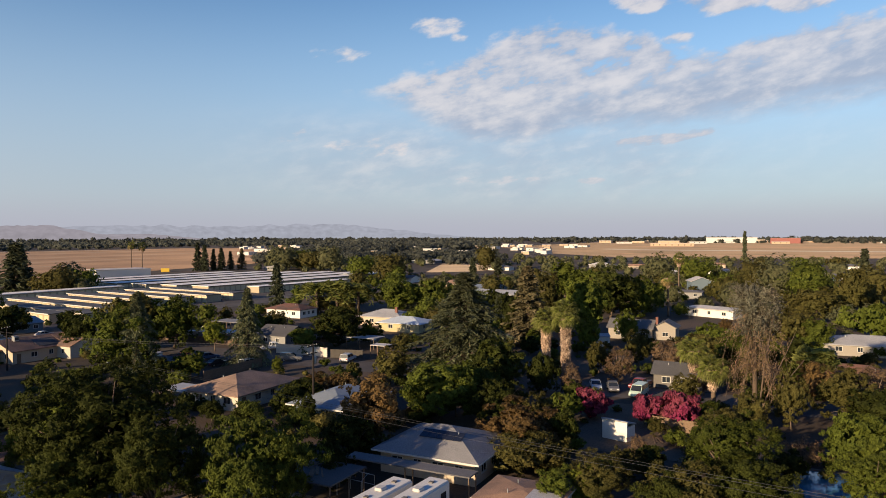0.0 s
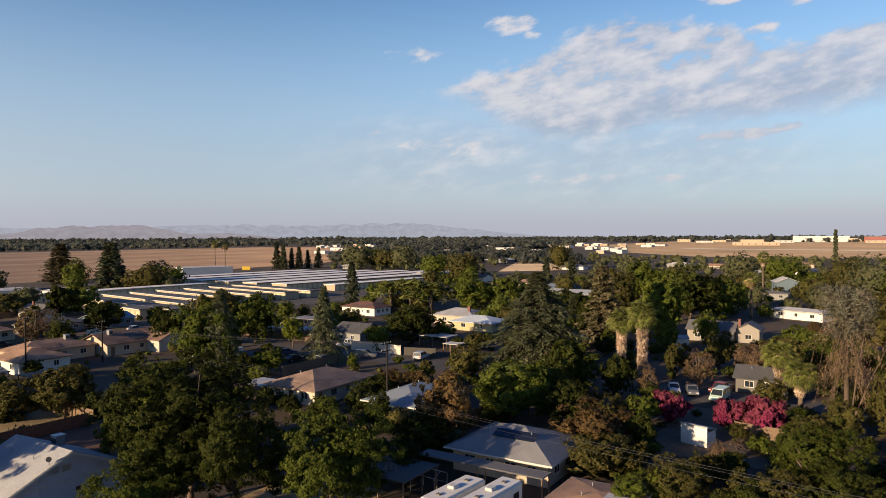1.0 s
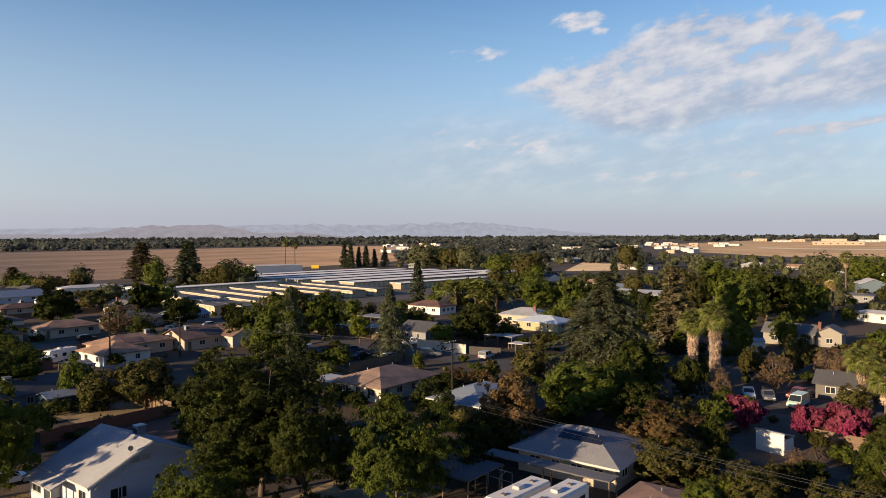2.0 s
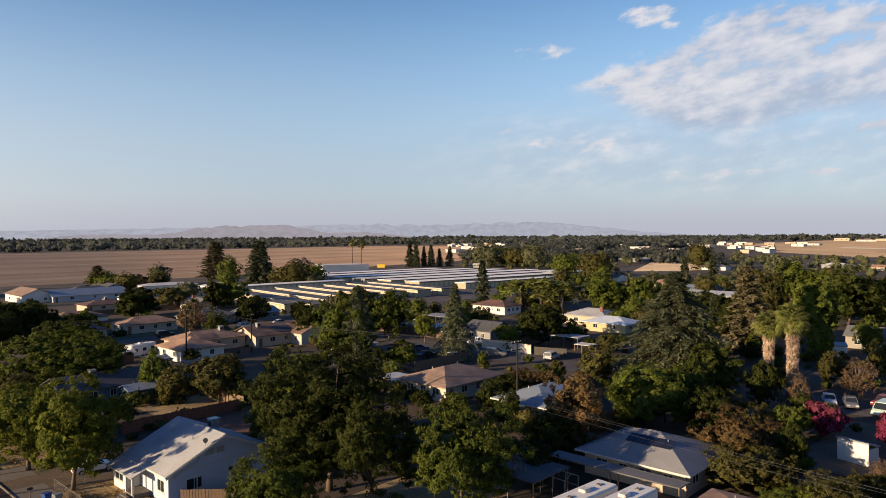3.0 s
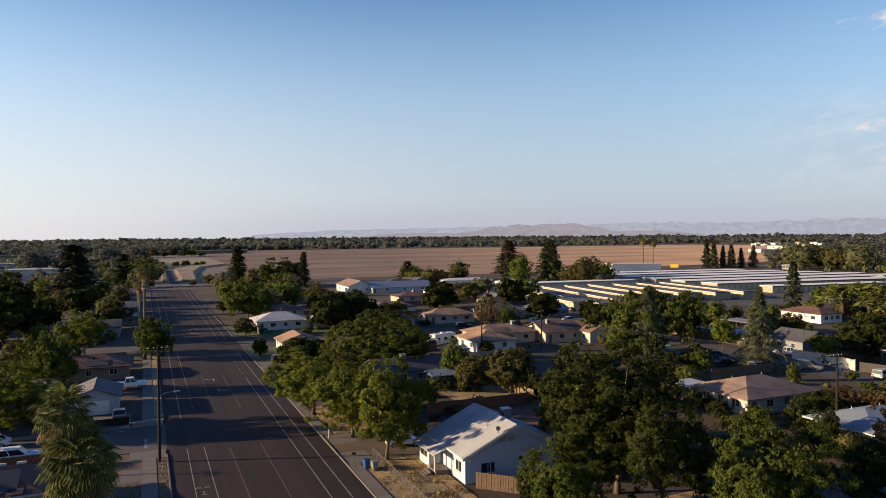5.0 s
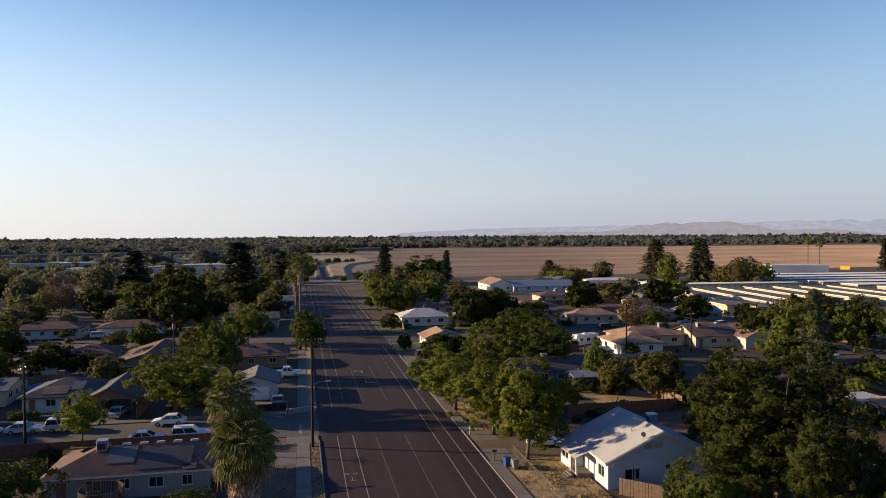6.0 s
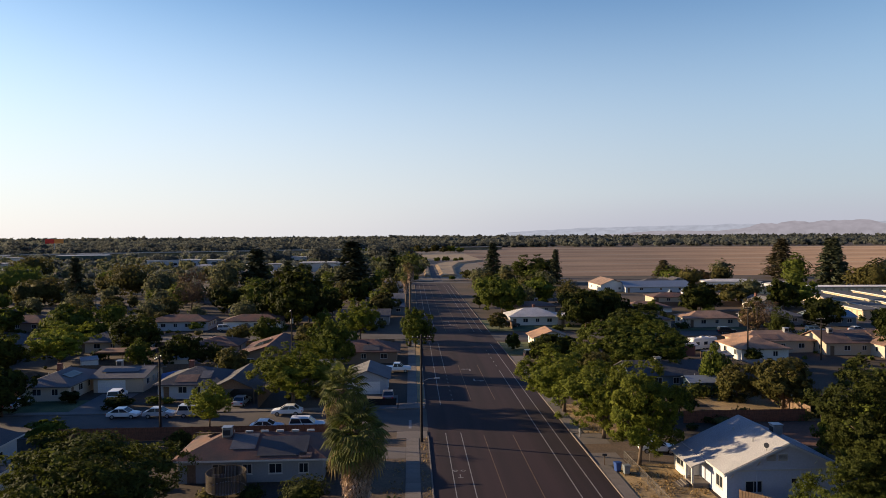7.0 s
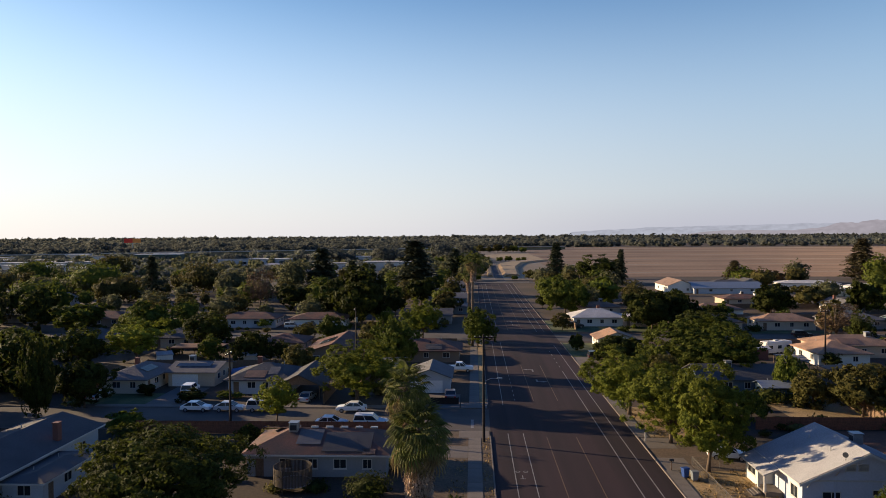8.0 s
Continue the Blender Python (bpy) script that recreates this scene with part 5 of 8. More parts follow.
def car(kind, colour, x, y, turn, label, z=0.03):
    length, width, low, cab = SHAPES[kind]
    c = thing("car", pose(x, y, z, 0, 0, turn), label, "car", "parked cars")
    hw = width / 2
    bm = bmesh.new()
    prism(bm, [(px, -hw, pz) for px, pz in low], [(px, hw, pz) for px, pz in low])
    bmesh.ops.recalc_face_normals(bm, faces=bm.faces[:])
    bevelled(bm, 0.07, 2)
    part("body", bm, CAR[colour], c, smooth=False)
    bm = bmesh.new()
    k = 0.16
    prism(bm, [(px, -hw + (0.05 if i in (0, 3) else k), pz) for i, (px, pz) in enumerate(cab)], [(px, hw - (0.05 if i in (0, 3) else k), pz) for i, (px, pz) in enumerate(cab)])
    bmesh.ops.recalc_face_normals(bm, faces=bm.faces[:])
    part("glasshouse", bm, M_GLASS, c, "dark tinted car windows")
    bm = bmesh.new()
    (xa, za), (xb, zb) = cab[1], cab[2]
    box(bm, xa - 0.06, xb + 0.06, -hw + k - 0.04, hw - k + 0.04, min(za, zb) - 0.02, max(za, zb) + 0.05)
    bevelled(bm, 0.03)
    part("roof", bm, CAR[colour], c)
    # pillars
    for sy in (-1, 1):
        for p, q in ((cab[0], cab[1]), (cab[3], cab[2]), (((cab[0][0] + cab[3][0]) / 2, cab[0][1]), ((cab[1][0] + cab[2][0]) / 2, cab[1][1]))):
            bm = bmesh.new()
            tube(bm, [(p[0], sy * (hw - 0.05), p[1] - 0.02), (q[0], sy * (hw - k), q[1])], [0.05, 0.045], 5)
            part("pillar", bm, CAR[colour], c)
    for sx in (-1, 1):
        for sy in (-1, 1):
            bm = bmesh.new()
            tube(bm, [(0, -0.11, 0), (0, -0.09, 0), (0, 0.09, 0), (0, 0.11, 0)], [0.28, 0.33, 0.33, 0.28], 14)
            w = part("wheel", bm, M_RUBBER, c, "black rubber tyre")
            w.matrix_basis = Matrix.Translation((sx * length * 0.3, sy * (hw - 0.08), 0.33 - z))
            bm = bmesh.new()
            tube(bm, [(0, -0.12, 0), (0, 0.12, 0)], [0.2, 0.2], 10)
            part("rim", bm, M_RIM, w, "silver wheel rim")
    zf = low[-2][1]
    for sy in (-1, 1):
        part("headlight", boxes((length / 2 - 0.22, length / 2 + 0.005, sy * (hw - 0.3) - 0.2, sy * (hw - 0.3) + 0.2, zf - 0.02, zf + 0.13)), M_LAMP, c, "clear headlight")
        part("taillight", boxes((-length / 2 - 0.01, -length / 2 + 0.1, sy * (hw - 0.2) - 0.14, sy * (hw - 0.2) + 0.14, zf, zf + 0.2)), M_REDLENS, c, "red tail light")
    return c


def trailer(x, y, turn, length, label, z=3.0, w=2.4):
    """A boxy travel trailer with a rounded roof, roof units, windows and wheels."""
    t = thing("travel_trailer", pose(x, y, 0, 0, 0, turn), label, "trailer", "parked trailers")
    bm = boxes((-length / 2, length / 2, -w / 2, w / 2, 0.55, z))
    bevelled(bm, 0.16, 3)
    part("body", bm, WHITE, t)
    for k in range(3):
        cx = -length / 2 + length * (k + 0.5) / 3
        part("window", boxes((cx - 0.5, cx + 0.5, -w / 2 - 0.02, -w / 2 + 0.05, 1.5, 2.2)), M_GLASS, t)
        part("window", boxes((cx - 0.5, cx + 0.5, w / 2 - 0.05, w / 2 + 0.02, 1.5, 2.2)), M_GLASS, t)
    bm = boxes((-0.5, 0.5, -0.4, 0.4, z - 0.05, z + 0.28))
    bevelled(bm, 0.08)
    part("air_conditioner", bm, M_TRIM, t, "white roof air conditioner")
    for cx in (-length * 0.3, length * 0.3):
        bm = boxes((cx - 0.22, cx + 0.22, -0.22, 0.22, z - 0.05, z + 0.12))
        part("roof_vent", bm, M_WIRE, t)
    for sy in (-1, 1):
        for sx in (-0.5, 0.5):
            bm = bmesh.new()
            tube(bm, [(sx, sy * (w / 2 - 0.2), 0.36), (sx, sy * (w / 2 - 0.02), 0.36)], [0.36, 0.36], 12)
            part("wheel", bm, M_RUBBER, t)
    part("jack", boxes((length / 2 - 0.1, length / 2 + 0.1, -0.1, 0.1, 0.0, 0.7), (length / 2 - 0.1, length / 2 + 1.2, -0.06, 0.06, 0.5, 0.6)), M_DARKSTEEL, t)
    return t


# ------------------------------------------------------------------ poles and wires
def utility_pole(x, y, height, turn=0, arms=1, lamp=None, transformer=False, label="dark wooden utility pole with crossarms"):
    p = thing("utility_pole", pose(x, y, 0, 0, 0, turn), label, "utility pole", "utility poles")
    bm = bmesh.new()
    tube(bm, [(0, 0, -0.1), (0, 0, height)], [0.19, 0.12], 9)
    part("pole", bm, M_POLE, p)
    for k in range(arms):
        zz = height - 0.4 - k * 1.1
        arm = part("crossarm", boxes((-1.2, 1.2, 0.10, 0.22, zz - 0.07, zz + 0.07)), M_POLE, p)
        for u in (-1.1, -0.45, 0.45, 1.1):
            bm = bmesh.new()
            tube(bm, [(u, 0.16, zz + 0.07), (u, 0.16, zz + 0.16), (u, 0.16, zz + 0.22)], [0.03, 0.06, 0.03], 6)
            part("insulator", bm, M_LAMP, arm)
    if transformer:
        bm = bmesh.new()
        tube(bm, [(0.42, 0, height - 3.1), (0.42, 0, height - 3.0), (0.42, 0, height - 2.1), (0.42, 0, height - 2.0)], [0.2, 0.27, 0.27, 0.2], 10)
        part("transformer", bm, M_STEEL, p, "grey drum transformer")
    if lamp:
        bm = bmesh.new()
        tube(bm, [(0, 0, lamp - 0.4), (0.9, 0, lamp), (1.9, 0, lamp + 0.05)], [0.04, 0.035, 0.03], 6)
        arm = part("lamp_arm", bm, M_STEEL, p)
        bm = boxes((1.7, 2.4, -0.14, 0.14, lamp - 0.03, lamp + 0.12))
        bevelled(bm, 0.05)
        part("lamp_head", bm, M_STEEL, arm, "grey cobra-head street light")
    return p


def wires(points, sag, label="thin dark overhead power lines", spread=(-1.1, 0.45, 1.1), turn=0):
    """Sagging cables from pole to pole."""
    w = thing("power_lines", Matrix(), label, "cable", "overhead cables")
    a = radians(turn)
    for s in spread:
        cu = bpy.data.curves.new("cable", "CURVE")
        cu.dimensions, cu.bevel_depth, cu.bevel_resolution = "3D", 0.013, 0
        sp = cu.splines.new("POLY")
        pts = []
        for p, q in zip(points, points[1:]):
            for k in range(15):
                u = k / 14
                pts.append((p[0] + (q[0] - p[0]) * u + s * math.cos(a), p[1] + (q[1] - p[1]) * u + s * math.sin(a), p[2] + (q[2] - p[2]) * u - 4 * sag * u * (1 - u)))
        sp.points.add(len(pts) - 1)
        for q, p in zip(sp.points, pts):
            q.co = (*p, 1)
        cu.materials.append(M_DARKSTEEL)
        ob = new("cable", cu)
        ob.parent = w
    return w



# ------------------------------------------------------------------ the white house by the road
house(37.5, 72.4, 90, 9.7, 12.1, H1WALL, R_PALE, "white wooden bungalow with a pale grey gable roof", z=3.15, rise=2.75, over=0.55, windows="flr", door="b",
      cooler=(1.2, -2.2), dish=(-4.9, 2.0), n_win=2, own={"l": ((1.7, 3.5, 0.85, 2.1), (6.4, 7.1, 1.65, 2.3)), "b": ((0.9, 2.6, 0.9, 2.2), (7.2, 8.8, 0.9, 2.2))})


def gable_trim():
    """Barge boards along the rakes of the bungalow and the louvred vent under its ridge."""
    t = thing("gable_trim", pose(37.5, 66.95, 0), "white barge boards and louvred gable vent", "trim", kind="structure")
    for s in (-1, 1):
        bm = bmesh.new()
        prism(bm, [(s * 6.6, -0.06, 2.72), (0, -0.06, 5.72), (0, -0.06, 5.98), (s * 6.6, -0.06, 2.98)], [(s * 6.6, -0.02, 2.72), (0, -0.02, 5.72), (0, -0.02, 5.98), (s * 6.6, -0.02, 2.98)])
        bmesh.ops.recalc_face_normals(bm, faces=bm.faces[:])
        part("barge_board", bm, M_TRIM, t)
    for x in (-1.55, -0.35):
        vent = part("louvre", boxes((x - 0.5, x + 0.5, 0.52, 0.57, 4.05, 4.75)), M_TRIM, t)
        for k in range(5):
            part("slat", boxes((x - 0.42, x + 0.42, 0.49, 0.515, 4.12 + k * 0.12, 4.19 + k * 0.12)), M_STEEL, vent)
    part("belt_board", boxes((-6.02, 6.02, 0.53, 0.597, 3.05, 3.21)), M_TRIM, t, "painted belt board under the gable")
    for x in (-3.0, 1.5):
        part("batten", boxes((x - 0.05, x + 0.05, 0.54, 0.597, 0.2, 3.04)), H1WALL, t)
    for x, z in ((-5.6, 3.0), (-2.9, 4.2), (2.9, 4.2), (5.6, 3.0)):
        bm = bmesh.new()
        tube(bm, [(x, 0.58, z - 0.55), (x, 0.02, z)], [0.05, 0.05], 4)
        part("bracket", bm, M_TRIM, t)


gable_trim()


def porch():
    """The entrance porch at the side of the bungalow: a lower wall, a roof that carries on the slope, steps."""
    p = thing("porch", pose(0, 0, 0), "white entrance porch of a bungalow with concrete steps", "porch")
    bm = bmesh.new()
    roof_slab(bm, (29.3, 71.2, 2.36), (31.0, 71.2, 3.02), (31.0, 77.8, 3.02), (29.3, 77.8, 2.36), 0.12)
    bmesh.ops.recalc_face_normals(bm, faces=bm.faces[:])
    part("roof", bm, R_PALE, p)
    w = part("wall", wall_slab(3.6, 2.5, [(0.7, 2.7, 0.9, 2.0)]), WHITE, p)
    w.matrix_basis = pose(30.0, 77.6, 0, 0, 0, -90)
    window(w, Matrix.Translation((0.7, 0.03, 0.9)), 2.0, 1.1)
    part("wall", boxes((30.17, 31.4, 77.45, 77.6, -0.05, 2.5)), WHITE, p)
    part("wall", boxes((30.17, 31.4, 74.0, 74.15, -0.05, 2.5)), WHITE, p)
    for y in (71.6, 73.2):
        part("post", boxes((29.55, 29.75, y, y + 0.2, 0.4, 2.36)), M_TRIM, p)
    part("floor", boxes((29.6, 31.35, 71.4, 73.95, -0.05, 0.5)), M_CONCRETE, p)
    for k in range(3):
        part("step", boxes((29.0 - k * 0.3, 29.3 - k * 0.3, 71.7, 73.4, -0.05, 0.5 - (k + 1) * 0.125)), M_CONCRETE, p)


porch()

def junk_frame(x, y, turn, w, d, h):
    """An open frame of bent steel tube, left standing in a cluttered yard."""
    f = thing("metal_frame", pose(x, y, 0, 0, 0, turn), "open steel tube frame in a cluttered yard", "frame")
    for sx in (-w / 2, 0, w / 2):
        bm = bmesh.new()
        tube(bm, [(sx, -d / 2, -0.05), (sx, -d / 2, h * 0.8), (sx, 0, h), (sx, d / 2, h * 0.8), (sx, d / 2, -0.05)], [0.035] * 5, 6)
        part("hoop", bm, M_STEEL, f)
    for sy, z in ((-d / 2, h * 0.8), (0, h), (d / 2, h * 0.8), (-d / 2, h * 0.4)):
        bm = bmesh.new()
        tube(bm, [(-w / 2, sy, z), (w / 2, sy, z)], [0.03, 0.03], 6)
        part("rail", bm, M_STEEL, f)


def lumber(x, y, z, turn, seed):
    """A loose heap of weathered boards."""
    rn = random.Random(seed)
    p = thing("lumber_pile", pose(x, y, z, 0, 0, turn), "loose weathered boards lying in a heap", "lumber")
    for k in range(7):
        l = rn.uniform(1.6, 3.4)
        b = part("board", boxes((-l / 2, l / 2, -0.09, 0.09, 0, 0.035)), M_WOOD, p)
        b.matrix_basis = pose(rn.uniform(-0.3, 0.3), rn.uniform(-0.6, 0.6), 0.04 * (k // 2), 0, 0, rn.uniform(-14, 14))


# ------------------------------------------------------------------ west of the road
house(-52.4, 75.0, 90, 21, 9.8, BLUEWHITE, R_DARK, "long low house with a dark roof and brick chimney", z=3.1, rise=1.4, over=0.6, chimney=(3.0, -4.2), n_win=3)
house(-45.2, 72.0, 90, 9.6, 4.2, BLUEWHITE, R_DARK, "low patio wing with a dark roof and posts", z=2.3, rise=0.3, over=0.4, n_win=3, style="hip", name="patio_wing", category="extension")
house(-17.5, 80.3, 0, 15.6, 8.4, ASH, R_RED, "grey stucco house with a patched red-brown hip roof", z=2.75, rise=1.5, over=0.6, style="hip", cooler=(-3.4, -0.6), solar=(-7.0, 1.6, 3, 1), windows="fblr", n_win=4,
      patches=((0.6, 6.0, 0.1, 0.8, R_DARK), (-2.6, 0.2, 0.35, 0.9, R_GREY), (5.2, 6.6, 0.02, 0.2, R_BROWN)))
house(-59.7, 121.8, 90, 12.2, 7.6, CREAM, R_GREY, "low cream house with a grey roof and solar panels", z=2.6, rise=1.4, over=0.6, style="hip", chimney=(1, 1), solar=(-2.5, -2.0, 4, 1), n_win=3)
house(-50.4, 126.4, 0, 8.4, 9.4, TAN, R_GREY, "garage wing with a white sectional door", z=2.6, rise=1.0, over=0.6, style="gable", garage="f", windows="lr", door="", cooler=(-2, 1), solar=(-3.0, -2.2, 6, 1))
house(-36.4, 121.0, 0, 10.6, 10.0, BLUEWHITE, R_DARK, "pale house with a dark brown patched hip roof", z=2.6, rise=1.8, over=0.7, style="hip", chimney=(-1.5, 0.8), n_win=3, patches=((-2.6, 1.0, 0.12, 0.5, R_BROWN), (1.2, 3.0, 0.3, 0.7, R_GREY)))
gable_carport(-28.4, 117.6, 90, 12.0, 7.0, R_DARK, "open gabled carport with a dark shingle roof")
house(-7.4, 121.6, 90, 9.0, 6.8, BLUEWHITE, R_GREY, "pale blue garage building with a grey gable roof", z=2.7, rise=1.3, over=0.5, garage="l", windows="", door="")
house(-11.0, 150.3, 0, 16.0, 10, UMBER, R_RED, "brown house with a red-brown hip roof", z=2.6, rise=1.6, over=0.7, style="hip", n_win=3, cooler=(-4.0, 0.5), dish=(2.0, -3.0), patches=((-5.5, -2.0, 0.04, 0.45, R_BROWN), (1.0, 4.4, 0.1, 0.5, R_DARK)))
house(-29.0, 150.5, 90, 18.0, 12.5, UMBER, R_RED, "brown house with a faded red-brown gable roof", z=2.6, rise=1.9, over=0.8, solar=(-3.0, 3.2, 5, 2), n_win=3)
house(-43.5, 160.0, 0, 10.0, 9, PINK, R_RED, "pinkish house with a red-brown roof", z=2.6, rise=1.3, over=0.6, style="hip", n_win=2)
carport(-60.5, 151.0, 0, 11, 6, R_RED, "flat reddish carport on wooden posts")
house(-66.0, 204.0, 0, 17, 9, BLUEWHITE, R_RED, "white house with a red roof", z=2.7, rise=1.3, over=0.6, style="hip", n_win=4)
house(-45.0, 203.0, 0, 16, 9, WHITE, R_RED, "white house with a red-brown roof", z=2.7, rise=1.3, over=0.6, style="hip", garage="f", n_win=3)
house(-70.0, 168.0, 0, 14, 9, TAN, R_DARK, "tan house with a charcoal hip roof", z=2.6, rise=1.5, over=0.7, style="hip", cooler=(1.0, 0.0), n_win=3)
house(-90.0, 126.0, 0, 16, 10, TAN, R_DARK, "dim house with a dark roof among trees", z=2.6, rise=1.6, style="hip", n_win=3)
house(-146.0, 216.0, 0, 18, 10, GREY, R_DARK, "dim grey house with a charcoal roof", z=2.6, rise=1.6, style="hip", n_win=3)
house(-160.0, 262.0, 90, 12, 9, BLUEWHITE, R_GREY, "pale gabled house among yard trees", z=2.8, rise=1.8, n_win=2)
house(-112.0, 206.0, 0, 17, 10, UMBER, R_RED, "brown house with a dull red hip roof", z=2.6, rise=1.5, style="hip", n_win=3)
house(-92.0, 160.0, 90, 15, 9, TAN, R_DARK, "tan house with a dark gable roof", z=2.6, rise=1.6, n_win=2)
house(-13.5, 212.0, 0, 14, 10, GREY, R_DARK, "grey house with a dark gable roof", z=2.6, rise=1.6, n_win=3)
house(-8.5, 238.0, 0, 13, 10, BLUE, R_GREY, "blue-grey house behind street trees", z=2.6, rise=1.6, style="hip", n_win=3)
house(-9.5, 268.0, 0, 14, 10, TEAL, R_GREY, "teal house with a grey roof", z=2.6, rise=1.6, n_win=3)
house(-10.0, 300.0, 0, 14, 10, WHITE, R_BROWN, "white house with a brown roof", z=2.6, rise=1.6, style="hip", n_win=3)
house(-10.0, 335.0, 0, 15, 10, CREAM, R_GREY, "cream house near the end of the street", z=2.6, rise=1.6, n_win=3)

# ------------------------------------------------------------------ east of the road
house(36.0, 206.5, 0, 14, 10, WHITE, R_WHITE, "white house with a pale hip roof and chimney", z=2.8, rise=1.8, over=0.7, style="hip", chimney=(1, 1), n_win=3)
house(48.0, 205.0, 0, 10, 9, PINK, R_WHITE, "pinkish garage wing with a pale flat roof", z=2.7, rise=0.4, over=0.5, style="hip", n_win=2)
house(33.2, 166.0, 90, 8, 8.6, WHITE, R_TAN, "white house with a tan gable roof", z=2.4, rise=1.5, n_win=2)
house(46.0, 121.5, 0, 16, 9, BLUE, R_DARK, "blue-grey house with a charcoal gable roof", z=2.6, rise=1.6, over=0.6, cooler=(-2.5, -1.0), n_win=4)
house(48.5, 113.5, 0, 5, 3.5, TEAL, R_BLUEMETAL, "small teal garden building", z=2.4, rise=0.6, n_win=2, name="garden_building", category="shed")
house(74.0, 147.0, 90, 11, 10, WHITE, R_TAN, "white house with a tan hip roof", z=2.7, rise=1.7, over=0.6, style="hip", n_win=2, patches=((-2.0, 2.2, 0.1, 0.5, R_BROWN), (2.4, 4.0, 0.2, 0.6, R_ROSE)))
house(82.0, 155.5, 0, 16, 9, TAN, R_TAN, "tan house with a tan shingle roof", z=2.8, rise=1.5, over=0.6, style="hip", cooler=(3.5, -1), n_win=3, patches=((-3.5, 0.5, 0.1, 0.6, R_BROWN),))
house(98.0, 152.0, 0, 15, 10, TAN, R_BROWN, "tan house with a worn brown gable roof", z=2.8, rise=1.9, over=0.6, cooler=(-4.5, -1.2), n_win=3, patches=((-1.5, 3.0, 0.15, 0.7, R_DARK), (4.0, 7.0, 0.4, 0.9, R_TAN)))
house(105.0, 147.0, 90, 9, 9, CREAM, R_BROWN, "cream gabled house with a worn brown roof", z=2.8, rise=1.9, n_win=2)
trailer(66.5, 155.5, 20, 7.0, "white camper parked by a little red shed")
house(60.0, 150.5, 0, 4.5, 3, BRICK, R_METAL, "little red-brown shed with a metal roof", z=2.3, rise=0.3, n_win=1, name="hut", category="shed")
house(66.0, 196.0, 0, 14, 9, TAN, R_BROWN, "tan house with a brown roof across the side street", z=2.6, rise=1.5, style="hip", n_win=3)
house(86.0, 198.0, 0, 15, 9, CREAM, R_TAN, "cream house with a tan hip roof", z=2.6, rise=1.5, style="hip", n_win=3)
house(106.0, 200.0, 0, 15, 9, GREY, R_GREY, "grey house with a grey hip roof", z=2.6, rise=1.5, style="hip", n_win=3)
house(121.0, 196.5, 0, 12, 9, BLUE, R_BLUEMETAL, "low blue-grey house with a pale blue roof", z=2.6, rise=1.4, style="gable", n_win=3)
house(93.0, 325.0, 90, 22, 12, WHITE, R_ROSE, "white commercial building with a tan tile roof", z=3.2, rise=2.4, style="gable", n_win=2, category="building", name="building")
house(112.0, 316.0, 0, 30, 14, BLUEWHITE, R_BLUEMETAL, "pale blue metal-roofed building", z=2.5, rise=2.2, n_win=3, category="building", name="building")
house(157.0, 335.0, -10, 26, 12, WHITE, R_WHITE, "long white flat-roofed building", z=3.0, rise=0.9, style="hip", n_win=3, category="building", name="building")
house(296.0, 372.0, -20, 32, 16, WHITE, R_WHITE, "large white warehouse with a white roof", z=7.0, rise=0.5, style="hip", n_win=4, category="building", name="warehouse")

for x, y, w, wall, roof, look_of in ((60, 226, 14, TAN, R_DARK, "tan house with a charcoal roof"), (78, 228, 15, WHITE, R_BROWN, "white house with a brown roof"), 
                                     (42, 236, 13, CREAM, R_BROWN, "cream house with a brown roof"),
                                     (100, 265, 15, TAN, R_RED, "tan house with a red-brown roof"), (124, 240, 12, WHITE, R_GREY, "white house with a grey roof"), (40, 300, 14, GREY, R_BROWN, "grey house with a brown roof"),
                                     (122, 340, 18, TAN, R_DARK, "low tan building with a dark roof"), (135, 352, 22, GREY, R_DARK, "long low building with a dark roof"),
                                     (176, 318, 16, WHITE, R_WHITE, "white building with a flat white roof"), (48, 345, 14, TAN, R_RED, "tan house with a red-brown roof")):
    k = int(x + y) % 3
    house(x, y, (0, 90, 0)[k], w, (9, 8, 10)[k], wall, roof, look_of + " behind yard trees", z=2.5, rise=(1.5, 1.8, 1.2)[k], over=0.6, style=("hip", "gable", "hip")[k], n_win=2, windows="f", chimney=((2, 1) if k == 1 else None), cooler=((1, 0.5) if k == 2 else None))
# sheds, covers and parked vehicles in the yards behind the houses
for x, y, turn, w, d, roof, z, look_of in ((104.5, 128, 0, 10, 5, R_GREY, 2.6, "low grey shed roof on posts in a yard"), (133, 131, 90, 12, 6, R_WHITE, 2.8, "long pale flat cover in a yard"), (146, 122, 0, 9, 6, R_METAL, 2.6, "pale metal cover beside a fence"),
                                          (150, 140, 90, 14, 6, R_SLATE, 2.9, "long slate-grey flat cover in a yard"), (136, 150, 0, 8, 5, R_BROWN, 2.5, "brown patio cover on posts"), (157, 112, 0, 8, 5, R_WHITE, 2.6, "white patio cover on posts"),
                                          (100, 112, 90, 7, 4, R_DARK, 2.4, "dark lean-to on posts"), (160, 66, 90, 10, 6, R_SLATE, 2.7, "grey flat cover among trees"),
                                          (66, 128, 0, 6, 4, R_BROWN, 2.4, "small brown cover behind a house"), (62, 138, 90, 7, 4, R_GREY, 2.4, "small grey cover behind a house")):
    carport(x, y, turn, w, d, roof, look_of, z=z)
